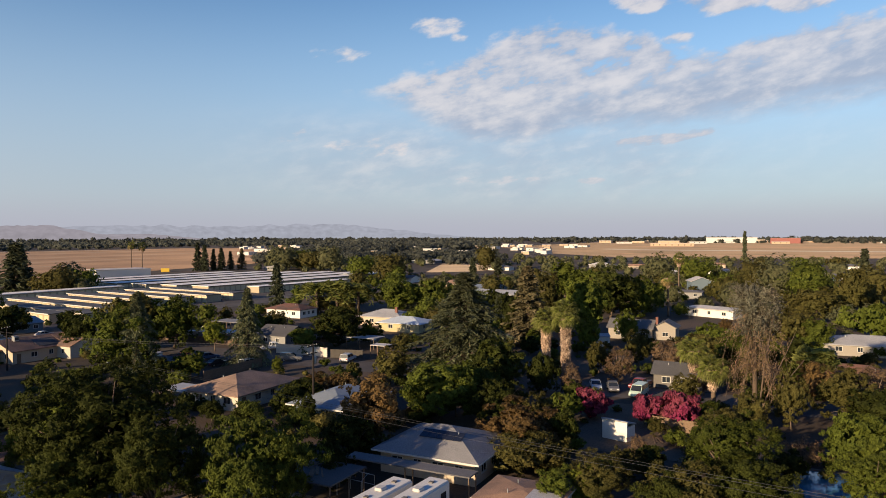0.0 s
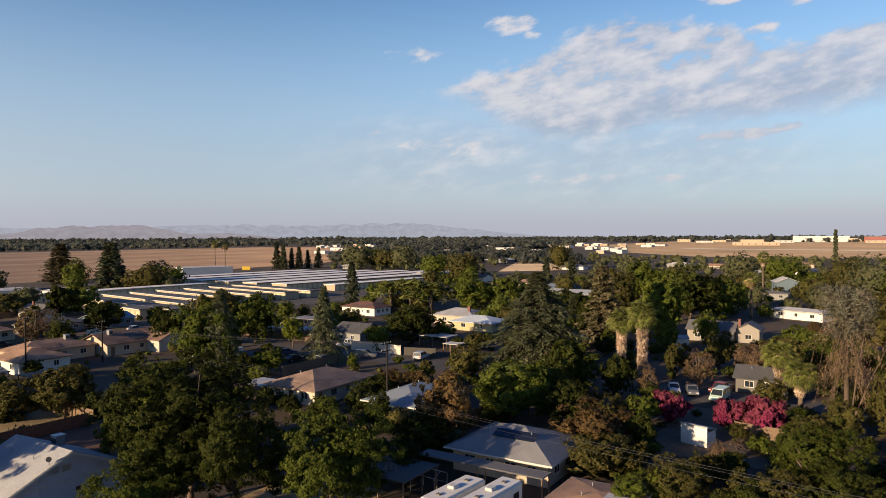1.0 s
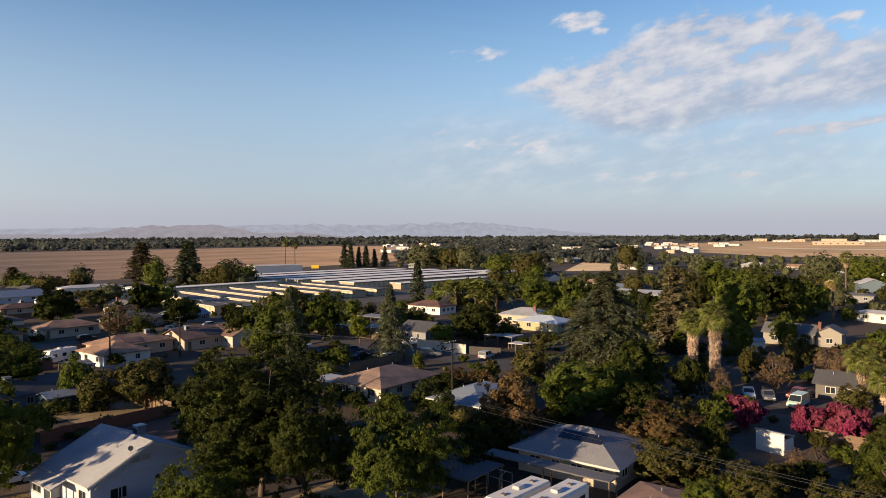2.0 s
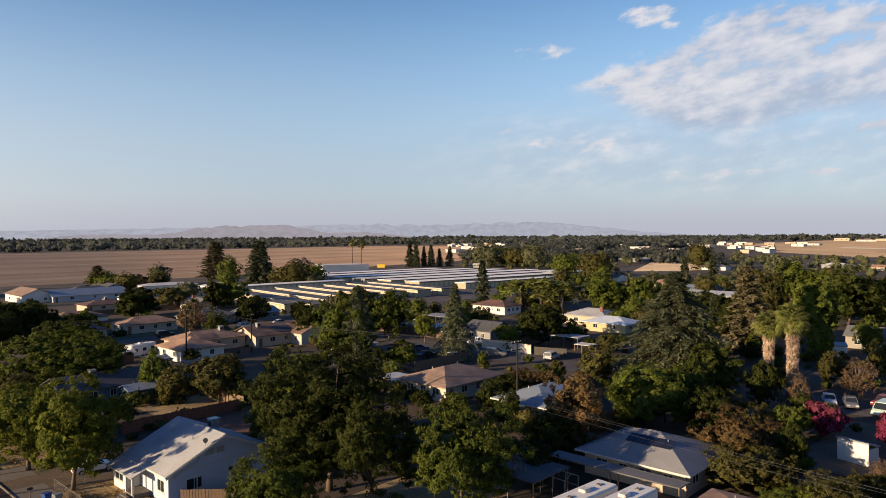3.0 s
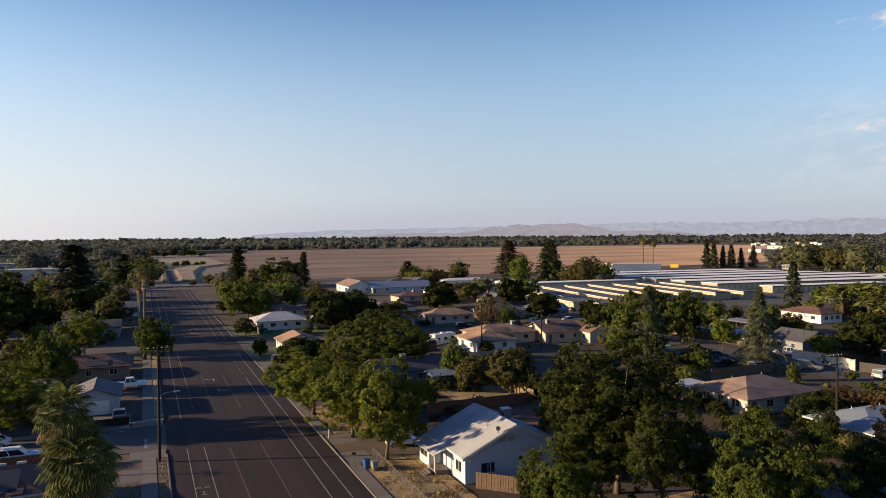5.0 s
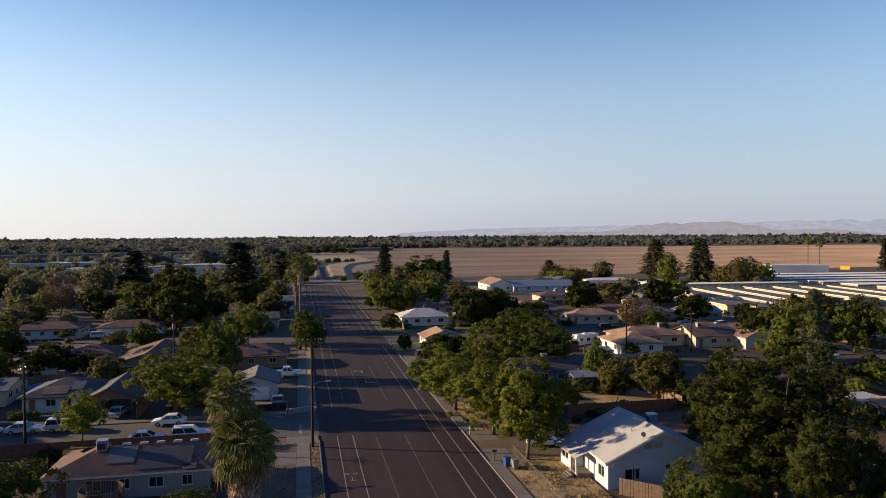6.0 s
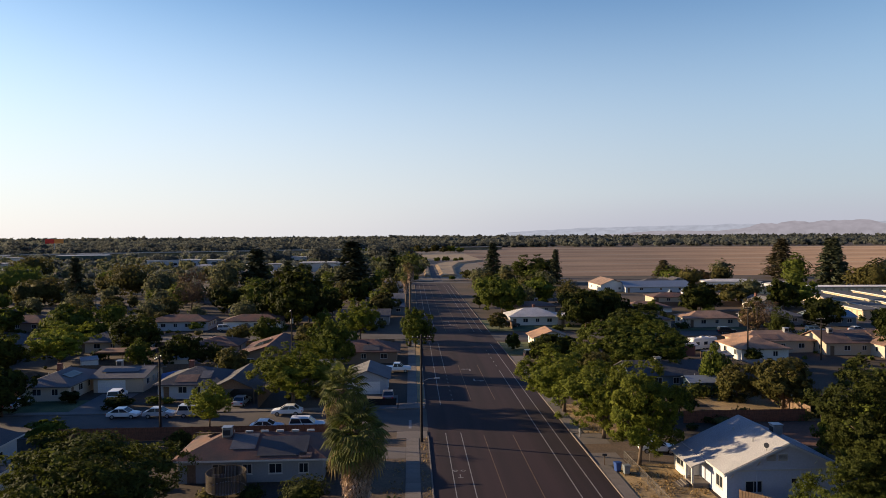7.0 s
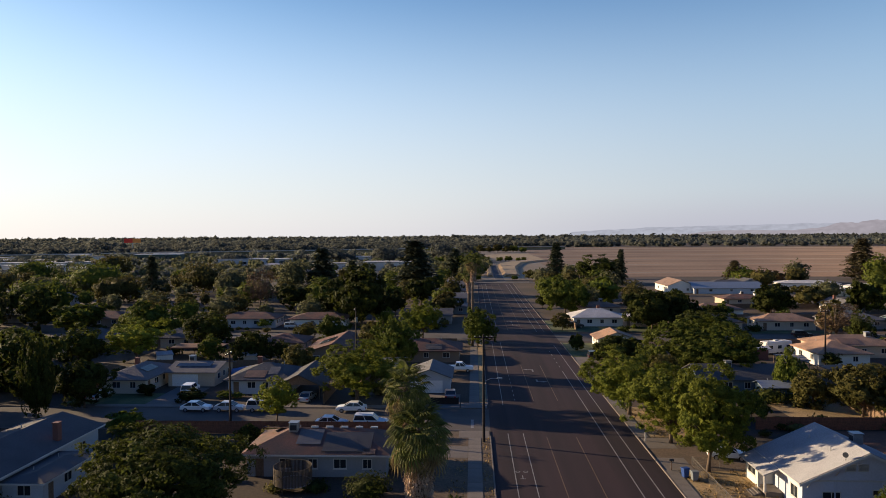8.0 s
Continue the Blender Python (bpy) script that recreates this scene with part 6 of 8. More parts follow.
for x, y, turn, w, d, wall, look_of in ((103, 120, 10, 3.4, 2.8, WHITE, "small white garden shed in a paved yard"), (132, 140, 80, 3.6, 3.0, TAN, "small tan garden shed by a fence"), (145, 132, 5, 3.2, 2.6, GREY, "small grey garden shed by a fence"),
                                        (98, 104, 20, 3.0, 2.6, TEAL, "small teal garden shed under trees"), (68, 120, 0, 3.2, 2.6, BRICK, "small red-brown shed behind a house"), (152, 98, 90, 4.0, 3.0, WHITE, "small white shed beside a yard tree"),
                                        (-16, 134, 0, 3.2, 2.6, GREY, "small grey shed in a back yard"), (-46, 141, 0, 3.4, 2.8, TAN, "small tan shed in a back yard"), (-64, 141, 30, 3.0, 2.6, WHITE, "small white shed in a back yard")):
    shed(x, y, turn, w, d, wall, look_of)
for x, y, turn, kind, colour in ((105, 124, 70, "suv", "white"), (110.5, 100, 0, "suv", "silver"), (131.5, 123, 90, "pickup", "white"), (140, 141, 20, "sedan", "grey"), (146.5, 149, 90, "sedan", "white"), (113.6, 140, 90, "sedan", "silver"), (113.8, 152, 90, "suv", "black"),
                                 (-2.8, 135.8, 0, "pickup", "white"), (-3.8, 113.5, 92, "sedan", "grey"), (-62, 112, 80, "sedan", "silver")):
    car(kind, colour, x, y, turn, {"grey": "grey sedan", "black": "black suv", "silver": "silver car", "white": "white vehicle"}[colour] + " parked in a cluttered yard")
for x0, y0, x1, y1 in ((130, 128, 160, 128), (144, 104, 144, 128), (96, 98, 112, 98), (100, 133, 114, 133), (130, 146, 142, 146), (-40, 128, -40, 138)):
    fence(x0, y0, x1, y1, M_WOOD, "weathered grey-brown wooden fence between back yards")
for k, (x, y, turn) in enumerate(((107, 121, 20), (134, 126, 70), (141, 134, 0), (152, 134, 50), (-20, 140, 10), (-52, 143, 40), (64, 132, 0))):
    lumber(x, y, 0.03, turn, 20 + k)
for x, y, kind, colour in ((58, 183, "sedan", "grey"), (84, 181, "suv", "black"), (120, 181, "sedan", "silver"), (88, 214, "pickup", "white"), (110, 290, "pickup", "white"), (120, 296, "van", "white"), (134, 290, "sedan", "grey")):
    car(kind, colour, x, y, 0, {"grey": "grey sedan", "black": "black suv", "silver": "silver sedan", "white": "white work vehicle"}[colour] + " parked before low houses")
fence(28.5, 193, 28.5, 216, M_WOOD, "tan wooden fence beside a white house")
fence(52, 216, 132, 216, M_WOOD, "weathered grey-brown wooden fence between back yards")
fence(56, 248, 132, 248, M_WOOD, "weathered grey-brown wooden fence between back yards")
chain_fence(30, 376, 64, 376, 1.6)

# ------------------------------------------------------------------ south-east
house(88.0, 81.0, 0, 14.0, 10.6, CREAM, R_ROSE, "cream house with a brown hip roof and porch", z=2.7, rise=1.7, over=0.8, style="hip", n_win=3, chimney=None)
carport(81.5, 88.0, 0, 5, 5, R_METAL, "flat pale patio cover on posts")
house(87.5, 61.0, 0, 12, 8.5, BLUE, R_BLUEMETAL, "dim blue-grey house with a pale blue roof", z=2.6, rise=1.4, over=0.9, style="hip", n_win=3)
# roof darker than R_PALE: the shade of nearby trees is put into its colour
house(73.0, 36.0, 90, 11.8, 10.4, TAN, R_SLATE, "low house with a pale grey hip roof and solar panels", z=2.85, rise=1.8, over=0.8, style="hip", n_win=4, solar=(-2.6, 2.1, 5, 1))
trailer(55.8, 34.5, 176, 7.6, "white travel trailer parked beside a dark lean-to")
trailer(57.2, 31.2, 176, 7.8, "white travel trailer with roof vents and ladder")
carport(58.4, 43.2, 90, 6.6, 6.4, R_DARK, "lean-to of dark weathered sheets on posts")
carport(63.9, 36.0, 90, 15, 2.0, R_GREY, "long flat grey awning on posts", z=2.7)


junk_frame(60.4, 40.4, 85, 3.2, 2.2, 2.5)
lumber(58.0, 43.6, 2.66, 30, 3)
lumber(59.4, 45.8, 2.66, 80, 5)
lumber(61.5, 45.0, 0.02, 60, 6)
lumber(94.0, 15.5, 0.06, 20, 7)
house(62.6, 22.6, 0, 6.4, 7.6, CREAM, R_TAN, "small cream outbuilding with a tan felt roof", z=2.3, rise=0.25, over=0.3, style="hip", n_win=2, patches=((-2.6, 0.4, 0.1, 0.8, R_WHITE),))
shed(169.0, 41.0, -70, 3.6, 3.0, WHITE, "small white shed among distant bushes")
shed(92.6, 20.2, 74, 3.6, 2.2, WHITE, "small white garden shed with a plank door", z=1.95, rise=0.6)
house(186.5, 37.0, 90, 11, 8, GREIGE, R_GREY, "greige house with a dark gable roof", z=3.0, rise=1.8, n_win=3)
house(187.5, 28.6, 0, 6, 5.4, GREIGE, R_GREY, "greige gabled front of a house", z=3.4, rise=1.4, n_win=2, chimney=(-2, 2), windows="l", door="")
house(338.0, 37.0, 20, 10, 9, BLUE, R_WHITE, "blue two-storey house among trees", z=6.0, rise=1.8, n_win=4)
house(315.0, 40.0, 90, 14, 9, GREY, R_GREY, "grey low house with a pale porch", z=2.7, rise=0.6, style="hip", n_win=3)
house(246.0, 22.0, 65, 17, 8, WHITE, R_WHITE, "white house with a white flat roof", z=2.8, rise=0.5, over=0.9, style="hip", n_win=3)
house(184.0, -16.0, 90, 18, 12, GREIGE, R_PALE, "greige house with a pale low roof", z=2.5, rise=1.5, style="hip", n_win=4)
house(136.0, -10.0, 90, 14, 10, GREIGE, R_RED, "greige house with a red-brown hip roof", z=2.7, rise=2.2, style="hip", n_win=3)
house(173.0, 98.0, 90, 13, 9, YELLOW, R_SKY, "yellow house with a pale blue roof", z=2.6, rise=1.3, over=0.7, style="hip", n_win=2)
house(183.0, 110.0, 90, 14, 10, TAN, R_PALE, "tan house with a pale grey hip roof", z=2.8, rise=1.7, style="hip", n_win=2, chimney=(-4, 2))
house(187.0, 150.5, 90, 14, 9, WHITE, R_RED, "white house with a red-brown roof", z=2.8, rise=1.4, style="hip", n_win=3)
house(138.0, 114.0, 90, 9, 9, GREY, R_DARK, "grey gabled house with dark roof", z=2.8, rise=1.8, n_win=2)
house(270.0, 108.0, 90, 16, 12, WHITE, R_METAL, "white house with a pale metal roof", z=3.0, rise=1.4, n_win=3)
house(290.0, 125.0, 90, 20, 12, BLUE, R_BLUEMETAL, "blue house with a pale roof", z=3.4, rise=1.5, n_win=3)
carport(133.0, 82.0, 90, 4, 3, R_WHITE, "pale canopy over a yard")
carport(138.5, 104.0, 0, 9, 5, R_GREY, "low grey shed roof on posts")
carport(142.0, 92.0, 90, 8, 5, R_PALE, "pale flat patio roof on posts")
house(130.0, 17.0, 90, 9, 6.5, DIM, R_DARK, "grey run-down house behind bushes", z=2.6, rise=1.5, n_win=3)


# ------------------------------------------------------------------ self-storage rows
M_STDOOR = material("cream_metal_door", (0.50, 0.42, 0.27), 0.6, vary=0.08, grain=3, stain=0.3, bump=0.3, courses=("Z", 20.0))
M_STWALL = material("cream_storage_wall", (0.33, 0.27, 0.19), 0.8, vary=0.1, grain=3, stain=0.4)
M_STROOF = material("grey_metal_storage_roof", (0.085, 0.078, 0.075), 0.75, metal=0.1, vary=0.12, grain=1.5, stain=0.6, stain_scale=0.12)


M_PALEROOF = material("white_coated_roofing", (0.74, 0.69, 0.63), 0.7, vary=0.12, grain=1.2, stain=0.5, stain_scale=0.10)


def storage_row(x, y, turn, length, depth, n=None, roof=None, gutter=None):
    """A long low storage building: cream walls with a run of roll-up doors, and a near-flat metal roof with pale eaves."""
    s = thing("storage_building", pose(x, y, 0, 0, 0, turn), "long low storage building with cream doors and metal roof", "storage building", "self-storage rows")
    n = n or int(length / 3.2)
    part("wall", boxes((-length / 2, length / 2, -depth / 2, depth / 2, -0.05, 2.9)), M_STWALL, s)
    bm = bmesh.new()
    prism(bm, [(-length / 2 - 0.3, -depth / 2 - 0.4, 2.92), (-length / 2 - 0.3, depth / 2 + 0.4, 2.92), (-length / 2 - 0.3, depth / 2 + 0.4, 3.1), (-length / 2 - 0.3, 0, 3.2), (-length / 2 - 0.3, -depth / 2 - 0.4, 3.1)],
          [(length / 2 + 0.3, -depth / 2 - 0.4, 2.92), (length / 2 + 0.3, depth / 2 + 0.4, 2.92), (length / 2 + 0.3, depth / 2 + 0.4, 3.1), (length / 2 + 0.3, 0, 3.2), (length / 2 + 0.3, -depth / 2 - 0.4, 3.1)])
    bmesh.ops.recalc_face_normals(bm, faces=bm.faces[:])
    rf = part("roof", bm, roof or M_STROOF, s)
    part("gutter", boxes((-length / 2 - 0.3, length / 2 + 0.3, -depth / 2 - 0.5, -depth / 2 - 0.41, 2.85, 3.14)), gutter or M_TRIM, rf, "eaves gutter")
    step = length / n
    first = part("roll_up_door", boxes((-1.2, 1.2, -0.03, 0.0, 0.0, 2.4)), M_STDOOR, s)
    for k in range(n):
        m = Matrix.Translation((-length / 2 + (k + 0.5) * step, -depth / 2 - 0.002, 0))
        if k:
            shared("roll_up_door", first, m, s)
        else:
            first.matrix_basis = m
    return s


for x, y0, y1 in ((142.5, 205, 219), (152.5, 196, 271), (166, 207, 274), (179, 216, 274), (192, 216, 274), (205, 214, 272), (218, 212, 271), (231, 210, 270)):
    storage_row(x, (y0 + y1) / 2, -98, y1 - y0, 7.0)
storage_row(187, 297, -4, 92, 9, roof=M_PALEROOF)
# dark gutters here: shade on the unlit south fronts is put into the colour
for k in range(6):
    storage_row(326 - k * 5.0, 246 + k * 20.5, -7, 156 - k * 8, 12.0, roof=M_PALEROOF, gutter=M_STROOF)
storage_row(290, 226, -7, 66, 8.0, roof=M_PALEROOF, gutter=M_STROOF)
# ------------------------------------------------------------------ cars, bins, poles
car("sedan", "white", -42.6, 104.6, 0, "white sedan parked at the kerb of a side street")
car("sedan", "silver", -37.4, 104.6, 0, "silver sedan parked at the kerb of a side street")
car("suv", "silver", -32.2, 104.7, 0, "silver suv parked at the kerb of a side street")
car("suv", "white", -48.4, 116.4, 95, "white suv parked on a concrete driveway")
car("sedan", "silver", -27.0, 111.5, 85, "silver car in a dark driveway")
car("sedan", "white", -18.6, 104.7, 180, "white sedan parked at the kerb")
car("sedan", "white", -20.0, 96.4, 0, "white sedan parked beside a house roof")
car("suv", "white", -14.4, 96.4, 0, "white suv parked beside a house roof")
car("sedan", "black", 108.5, 107.0, -10, "black car in a paved yard")
car("suv", "black", 26.8, 149.0, 5, "black suv in a concrete driveway")
car("suv", "black", 29.0, 199.0, 10, "black suv in a front yard")
car("sedan", "white", 30.2, 83.6, -10, "white car parked under a street tree")
car("van", "mint", 118.5, 22.5, 174, "pale green van parked on a street")
car("pickup", "red", 124.6, 23.4, 165, "red pickup parked on a street")
car("sedan", "silver", 121.0, 30.4, 200, "silver car parked on a street")
car("sedan", "grey", 121.0, 27.4, 200, "grey car parked on a street")
car("suv", "grey", 119.6, 96.5, -60, "grey suv parked on a back street")
car("suv", "silver", 124.4, 85.0, 10, "silver suv parked on a back street")
car("pickup", "white", 129.5, 109.8, -30, "white pickup in a grey yard")
car("pickup", "red", 110.0, 118.0, -20, "dark red pickup in a paved yard")
car("sedan", "blue", 113.5, 114.5, -20, "blue sedan in a paved yard")
car("suv", "white", 108.0, 180.5, 0, "white suv parked on the side street")
car("sedan", "grey", 100.5, 180.5, 0, "grey sedan parked on the side street")
car("suv", "silver", -52.0, 198.0, 10, "silver suv before a white house")
car("suv", "black", -46.0, 197.5, 10, "black suv before a white house")


def bin_(x, y, turn, mat, label):
    b = thing("wheeled_bin", pose(x, y, 0.06, 0, 0, turn), label, "bin", "bins at the kerb")
    bm = bmesh.new()
    prism(bm, [(-0.25, -0.28, 0.08), (0.25, -0.28, 0.08), (0.25, 0.28, 0.08), (-0.25, 0.28, 0.08)], [(-0.31, -0.38, 1.0), (0.31, -0.38, 1.0), (0.31, 0.38, 1.0), (-0.31, 0.38, 1.0)])
    part("body", bevelled(bm, 0.03), mat, b)
    bm = boxes((-0.34, 0.34, -0.42, 0.42, 1.0, 1.1))
    part("lid", bevelled(bm, 0.03), mat, b)
    for s in (-1, 1):
        bm = bmesh.new()
        tube(bm, [(s * 0.28, 0.32, 0.08), (s * 0.22, 0.32, 0.08)], [0.13, 0.13], 10)
        part("wheel", bm, M_RUBBER, b)


bin_(23.2, 76.9, -70, material("blue_bin_plastic", (0.02, 0.06, 0.22), 0.5), "blue wheeled recycling bin at the kerb")
bin_(23.9, 75.9, -80, material("grey_bin_plastic", (0.16, 0.18, 0.19), 0.5), "grey wheeled rubbish bin at the kerb")
mb = thing("mailbox", pose(22.3, 79.0, 0.06), "dark mailbox on a post by the kerb", "mailbox")
part("post", boxes((-0.05, 0.05, -0.05, 0.05, -0.05, 1.1)), M_WOOD, mb)
part("box", bevelled(boxes((-0.28, 0.28, -0.12, 0.12, 1.1, 1.36)), 0.04), M_DARKSTEEL, mb)
mk = thing("marker_post", pose(22.2, 90.4, 0.06), "short white marker post by the kerb", "post")
part("post", boxes((-0.08, 0.08, -0.08, 0.08, -0.05, 1.15)), M_TRIM, mk)

utility_pole(1.3, 89.4, 14.0, 0, 1, lamp=8.3)
utility_pole(-34.6, 97.0, 10.5, 90, 1)
utility_pole(83.8, 63.5, 11.0, 0, 2, transformer=True)
utility_pole(70.0, 141.0, 11.5, 20, 1)
utility_pole(86.0, 141.5, 9.0, 20, 1)
utility_pole(66.0, 84.0, 9.9, -9, 1)
utility_pole(50.6, -14.0, 9.9, -9, 1)
wires([(66.0, 84.0, 9.6), (50.6, -14.0, 9.6)], 0.6, turn=-9)
wires([(83.8, 63.5, 10.7), (70.0, 141.0, 11.2)], 1.0)

# ------------------------------------------------------------------ fences
M_WHITEWALL = paint("pale_painted_boards", (0.52, 0.45, 0.38))
M_SCREEN = paint("dark_brown_screen", (0.060, 0.052, 0.045))
fence(32.0, 66.0, 36.5, 61.5, M_WOOD, "weathered wooden board fence beside a white house")
fence(38.5, 96.0, 56.0, 96.0, M_REDFENCE, "reddish-brown wooden fence between dry yards")
fence(99.6, 17.0, 98.3, 9.0, M_WOOD, "weathered wooden fence by a dirt yard")
fence(-46.0, 92.5, -7.0, 92.5, M_REDFENCE, "dark red-brown wooden fence along the side street")
fence(126.4, 106.3, 126.4, 92.0, M_WHITEWALL, "pale painted board wall along the back street", 2.2)
fence(126.4, 91.0, 128.5, 84.0, M_SCREEN, "dark brown screened fence", 1.9)
for x0, y0, x1, y1 in ((-23.8, 109, -23.8, 132), (-66, 138, -22, 138), (-60, 167, -4, 167), (-20, 126.5, -12.5, 126.5), (-66, 109, -66, 138),
                       (57.5, 97, 57.5, 118), (96, 66, 96, 84), (82, 50, 100, 50), (56, 64, 56, 92), (130, 118, 130, 165), (58, 166, 110, 166)):
    fence(x0, y0, x1, y1, M_WOOD, "weathered grey-brown wooden fence between back yards")
fence(-8.6, 109.2, -2.4, 109.2, M_POLE, "low dark picket fence on a corner lot", 1.15)
chain_fence(25.2, 62.0, 25.2, 80.8)
chain_fence(25.2, 81.0, 30.6, 78.6)

# ------------------------------------------------------------------ palms
fan_palm(-5.4, 69.0, 7.6, 1, crown=4.2, skirt=6.0, fronds=72, depth=1.4, drop=64, skirt_r=1.7, label="shaggy fan palm with a thick skirt of dead fronds", trunk_r=0.4)
fan_palm(-6.6, 70.6, 11.9, 31, crown=3.3, skirt=3.4, fronds=56, depth=1.4, drop=66, skirt_r=0.9, label="taller fan palm behind a shaggy one", trunk_r=0.3)
fan_palm(-1.9, 66.2, 0.9, 32, crown=1.5, skirt=0, fronds=20, depth=0.3, drop=35, label="young fan palm sprouting from a dusty yard", trunk_r=0.16)
fan_palm(124.8, 40.6, 11.6, 2, crown=3.1, skirt=8.6, depth=0.9, fronds=56, drop=34, skirt_r=0.95, label="tall fan palm with a long tan skirt")
fan_palm(121.5, 35.9, 13.4, 3, crown=3.3, skirt=10.0, depth=0.9, fronds=60, drop=34, skirt_r=1.0, label="tall fan palm with a long tan skirt")
fan_palm(127.5, 15.1, 7.2, 4, crown=3.3, skirt=3.6, fronds=60, drop=34, label="short fan palm with a wide green crown")
fan_palm(116.3, 10.6, 6.2, 5, crown=3.0, skirt=3.2, fronds=60, drop=34, label="short fan palm with a wide green crown")
fan_palm(-0.2, 166.0, 20.6, 6, crown=3.0, skirt=4.5, fronds=44, skirt_r=0.8, depth=0.5, drop=50, label="very tall thin street palm", trunk_r=0.26)
fan_palm(-1.2, 200.0, 15.5, 7, crown=2.6, skirt=5.0, fronds=36, label="street palm with hanging dead fronds")
fan_palm(240.0, 36.0, 13.0, 8, crown=3.2, skirt=3.0, fronds=30, label="tall palm among distant trees")
fan_palm(330.0, 45.0, 17.0, 9, crown=4.0, skirt=4.0, fronds=30, label="tall palm among distant trees")

fan_palm(385.0, 470.0, 21.0, 10, crown=5.0, skirt=2.0, fronds=24, label="lone tall palm at the edge of the field")
fan_palm(392.0, 466.0, 20.0, 11, crown=5.0, skirt=2.0, fronds=24, label="lone tall palm at the edge of the field")


def trampoline(x, y):
    t = thing("trampoline", pose(x, y, 0), "round trampoline with a dark net enclosure", "trampoline")
    n = 10
    bm = bmesh.new()
    ring = [(2.0 * math.cos(2 * math.pi * k / 24), 2.0 * math.sin(2 * math.pi * k / 24), 0.8) for k in range(24)]
    tube(bm, ring + ring[:1], [0.05] * 25, 5)
    part("frame", bm, M_STEEL, t)
    bm = bmesh.new()
    prism(bm, [(1.9 * math.cos(2 * math.pi * k / 24), 1.9 * math.sin(2 * math.pi * k / 24), 0.76) for k in range(24)], [(1.9 * math.cos(2 * math.pi * k / 24), 1.9 * math.sin(2 * math.pi * k / 24), 0.80) for k in range(24)])
    part("mat", bm, M_DARKSTEEL, t, "dark jumping mat")
    for k in range(n):
        a = 2 * math.pi * k / n
        bm = bmesh.new()
        tube(bm, [(2.05 * math.cos(a), 2.05 * math.sin(a), -0.02), (2.05 * math.cos(a), 2.05 * math.sin(a), 2.6)], [0.035, 0.03], 5)
        part("post", bm, M_DARKSTEEL, t)
    bm = bmesh.new()
    for k in range(84):
        a, b = 2 * math.pi * k / 84, 2 * math.pi * (k + 0.62) / 84
        ring = [(2.05 * math.cos(a), 2.05 * math.sin(a)), (2.05 * math.cos(b), 2.05 * math.sin(b)), (2.06 * math.cos(b), 2.06 * math.sin(b)), (2.06 * math.cos(a), 2.06 * math.sin(a))]
        prism(bm, [(x, y, 0.8) for x, y in ring], [(x, y, 2.5) for x, y in ring])
    r = [(2.05 * math.cos(2 * math.pi * k / 24), 2.05 * math.sin(2 * math.pi * k / 24), 2.53) for k in range(24)]
    tube(bm, r + r[:1], [0.035] * 25, 4)
    tagged(part("net", bm, M_NET, t, "brown safety net"), kind="stuff")
    t.scale = (0.98, 0.98, 1.0)


M_NET = material("brown_netting", (0.066, 0.050, 0.036), 0.9, vary=0.2)
trampoline(-19.2, 72.4)
for k in range(5):
    cap = thing("ridge_vent", pose(-18.6 + k * 1.75, 80.3, 4.42), "small white ridge vent on a patched roof", "roof vent", "ridge vents")
    part("hood", bevelled(boxes((-0.42, 0.42, -0.14, 0.14, -0.06, 0.16)), 0.03), M_TRIM, cap)
tarp = thing("covered_boat", pose(-43.4, 129.6, 0, 0, 0, 20), "boat under a blue tarpaulin beside a house", "boat")
bm = bmesh.new()
prism(bm, [(-2.6, -1.0, 0.5), (2.2, -1.1, 0.5), (3.1, 0, 0.6), (2.2, 1.1, 0.5), (-2.6, 1.0, 0.5)], [(-2.3, -0.5, 1.7), (1.2, -0.4, 2.2), (2.4, 0, 1.6), (1.2, 0.4, 2.2), (-2.3, 0.5, 1.7)])
bmesh.ops.recalc_face_normals(bm, faces=bm.faces[:])
part("tarpaulin", bevelled(bm, 0.08), paint("blue_tarpaulin", (0.10, 0.17, 0.36)), tarp)
part("trailer_frame", boxes((-2.2, 2.6, -0.9, 0.9, 0.30, 0.49), (-0.3, 0.3, -1.0, 1.0, 0.0, 0.32)), M_DARKSTEEL, tarp)
utility_pole(-24.0, 141.0, 12.0, 90, 1, transformer=True)
pool = thing("pool", pose(84.5, -4.5, 0), "blue swimming pool with a concrete rim", "pool")
part("rim", boxes((-5.5, 5.5, -4.0, -3.4, -0.05, 0.14), (-5.5, 5.5, 3.4, 4.0, -0.05, 0.14), (-5.5, -4.9, -3.4, 3.4, -0.05, 0.14), (4.9, 5.5, -3.4, 3.4, -0.05, 0.14)), M_CONCRETE, pool)
part("water", boxes((-4.9, 4.9, -3.4, 3.4, -0.04, 0.05)), material("pool_water", (0.05, 0.17, 0.26), 0.08, vary=0.1, spec=0.6), pool, "still blue water")
box_ = thing("container", pose(381, 428, 0, 0, 0, -42), "bright yellow shipping container at the field edge", "container")
M_BRIGHT = paint("bright_yellow_steel", (0.70, 0.46, 0.05))
part("body", bevelled(boxes((-3.0, 3.0, -1.2, 1.2, 0.0, 2.7)), 0.05), M_BRIGHT, box_)
part("door", boxes((3.0, 3.06, -1.1, 1.1, 0.1, 2.6)), M_BRIGHT, box_)

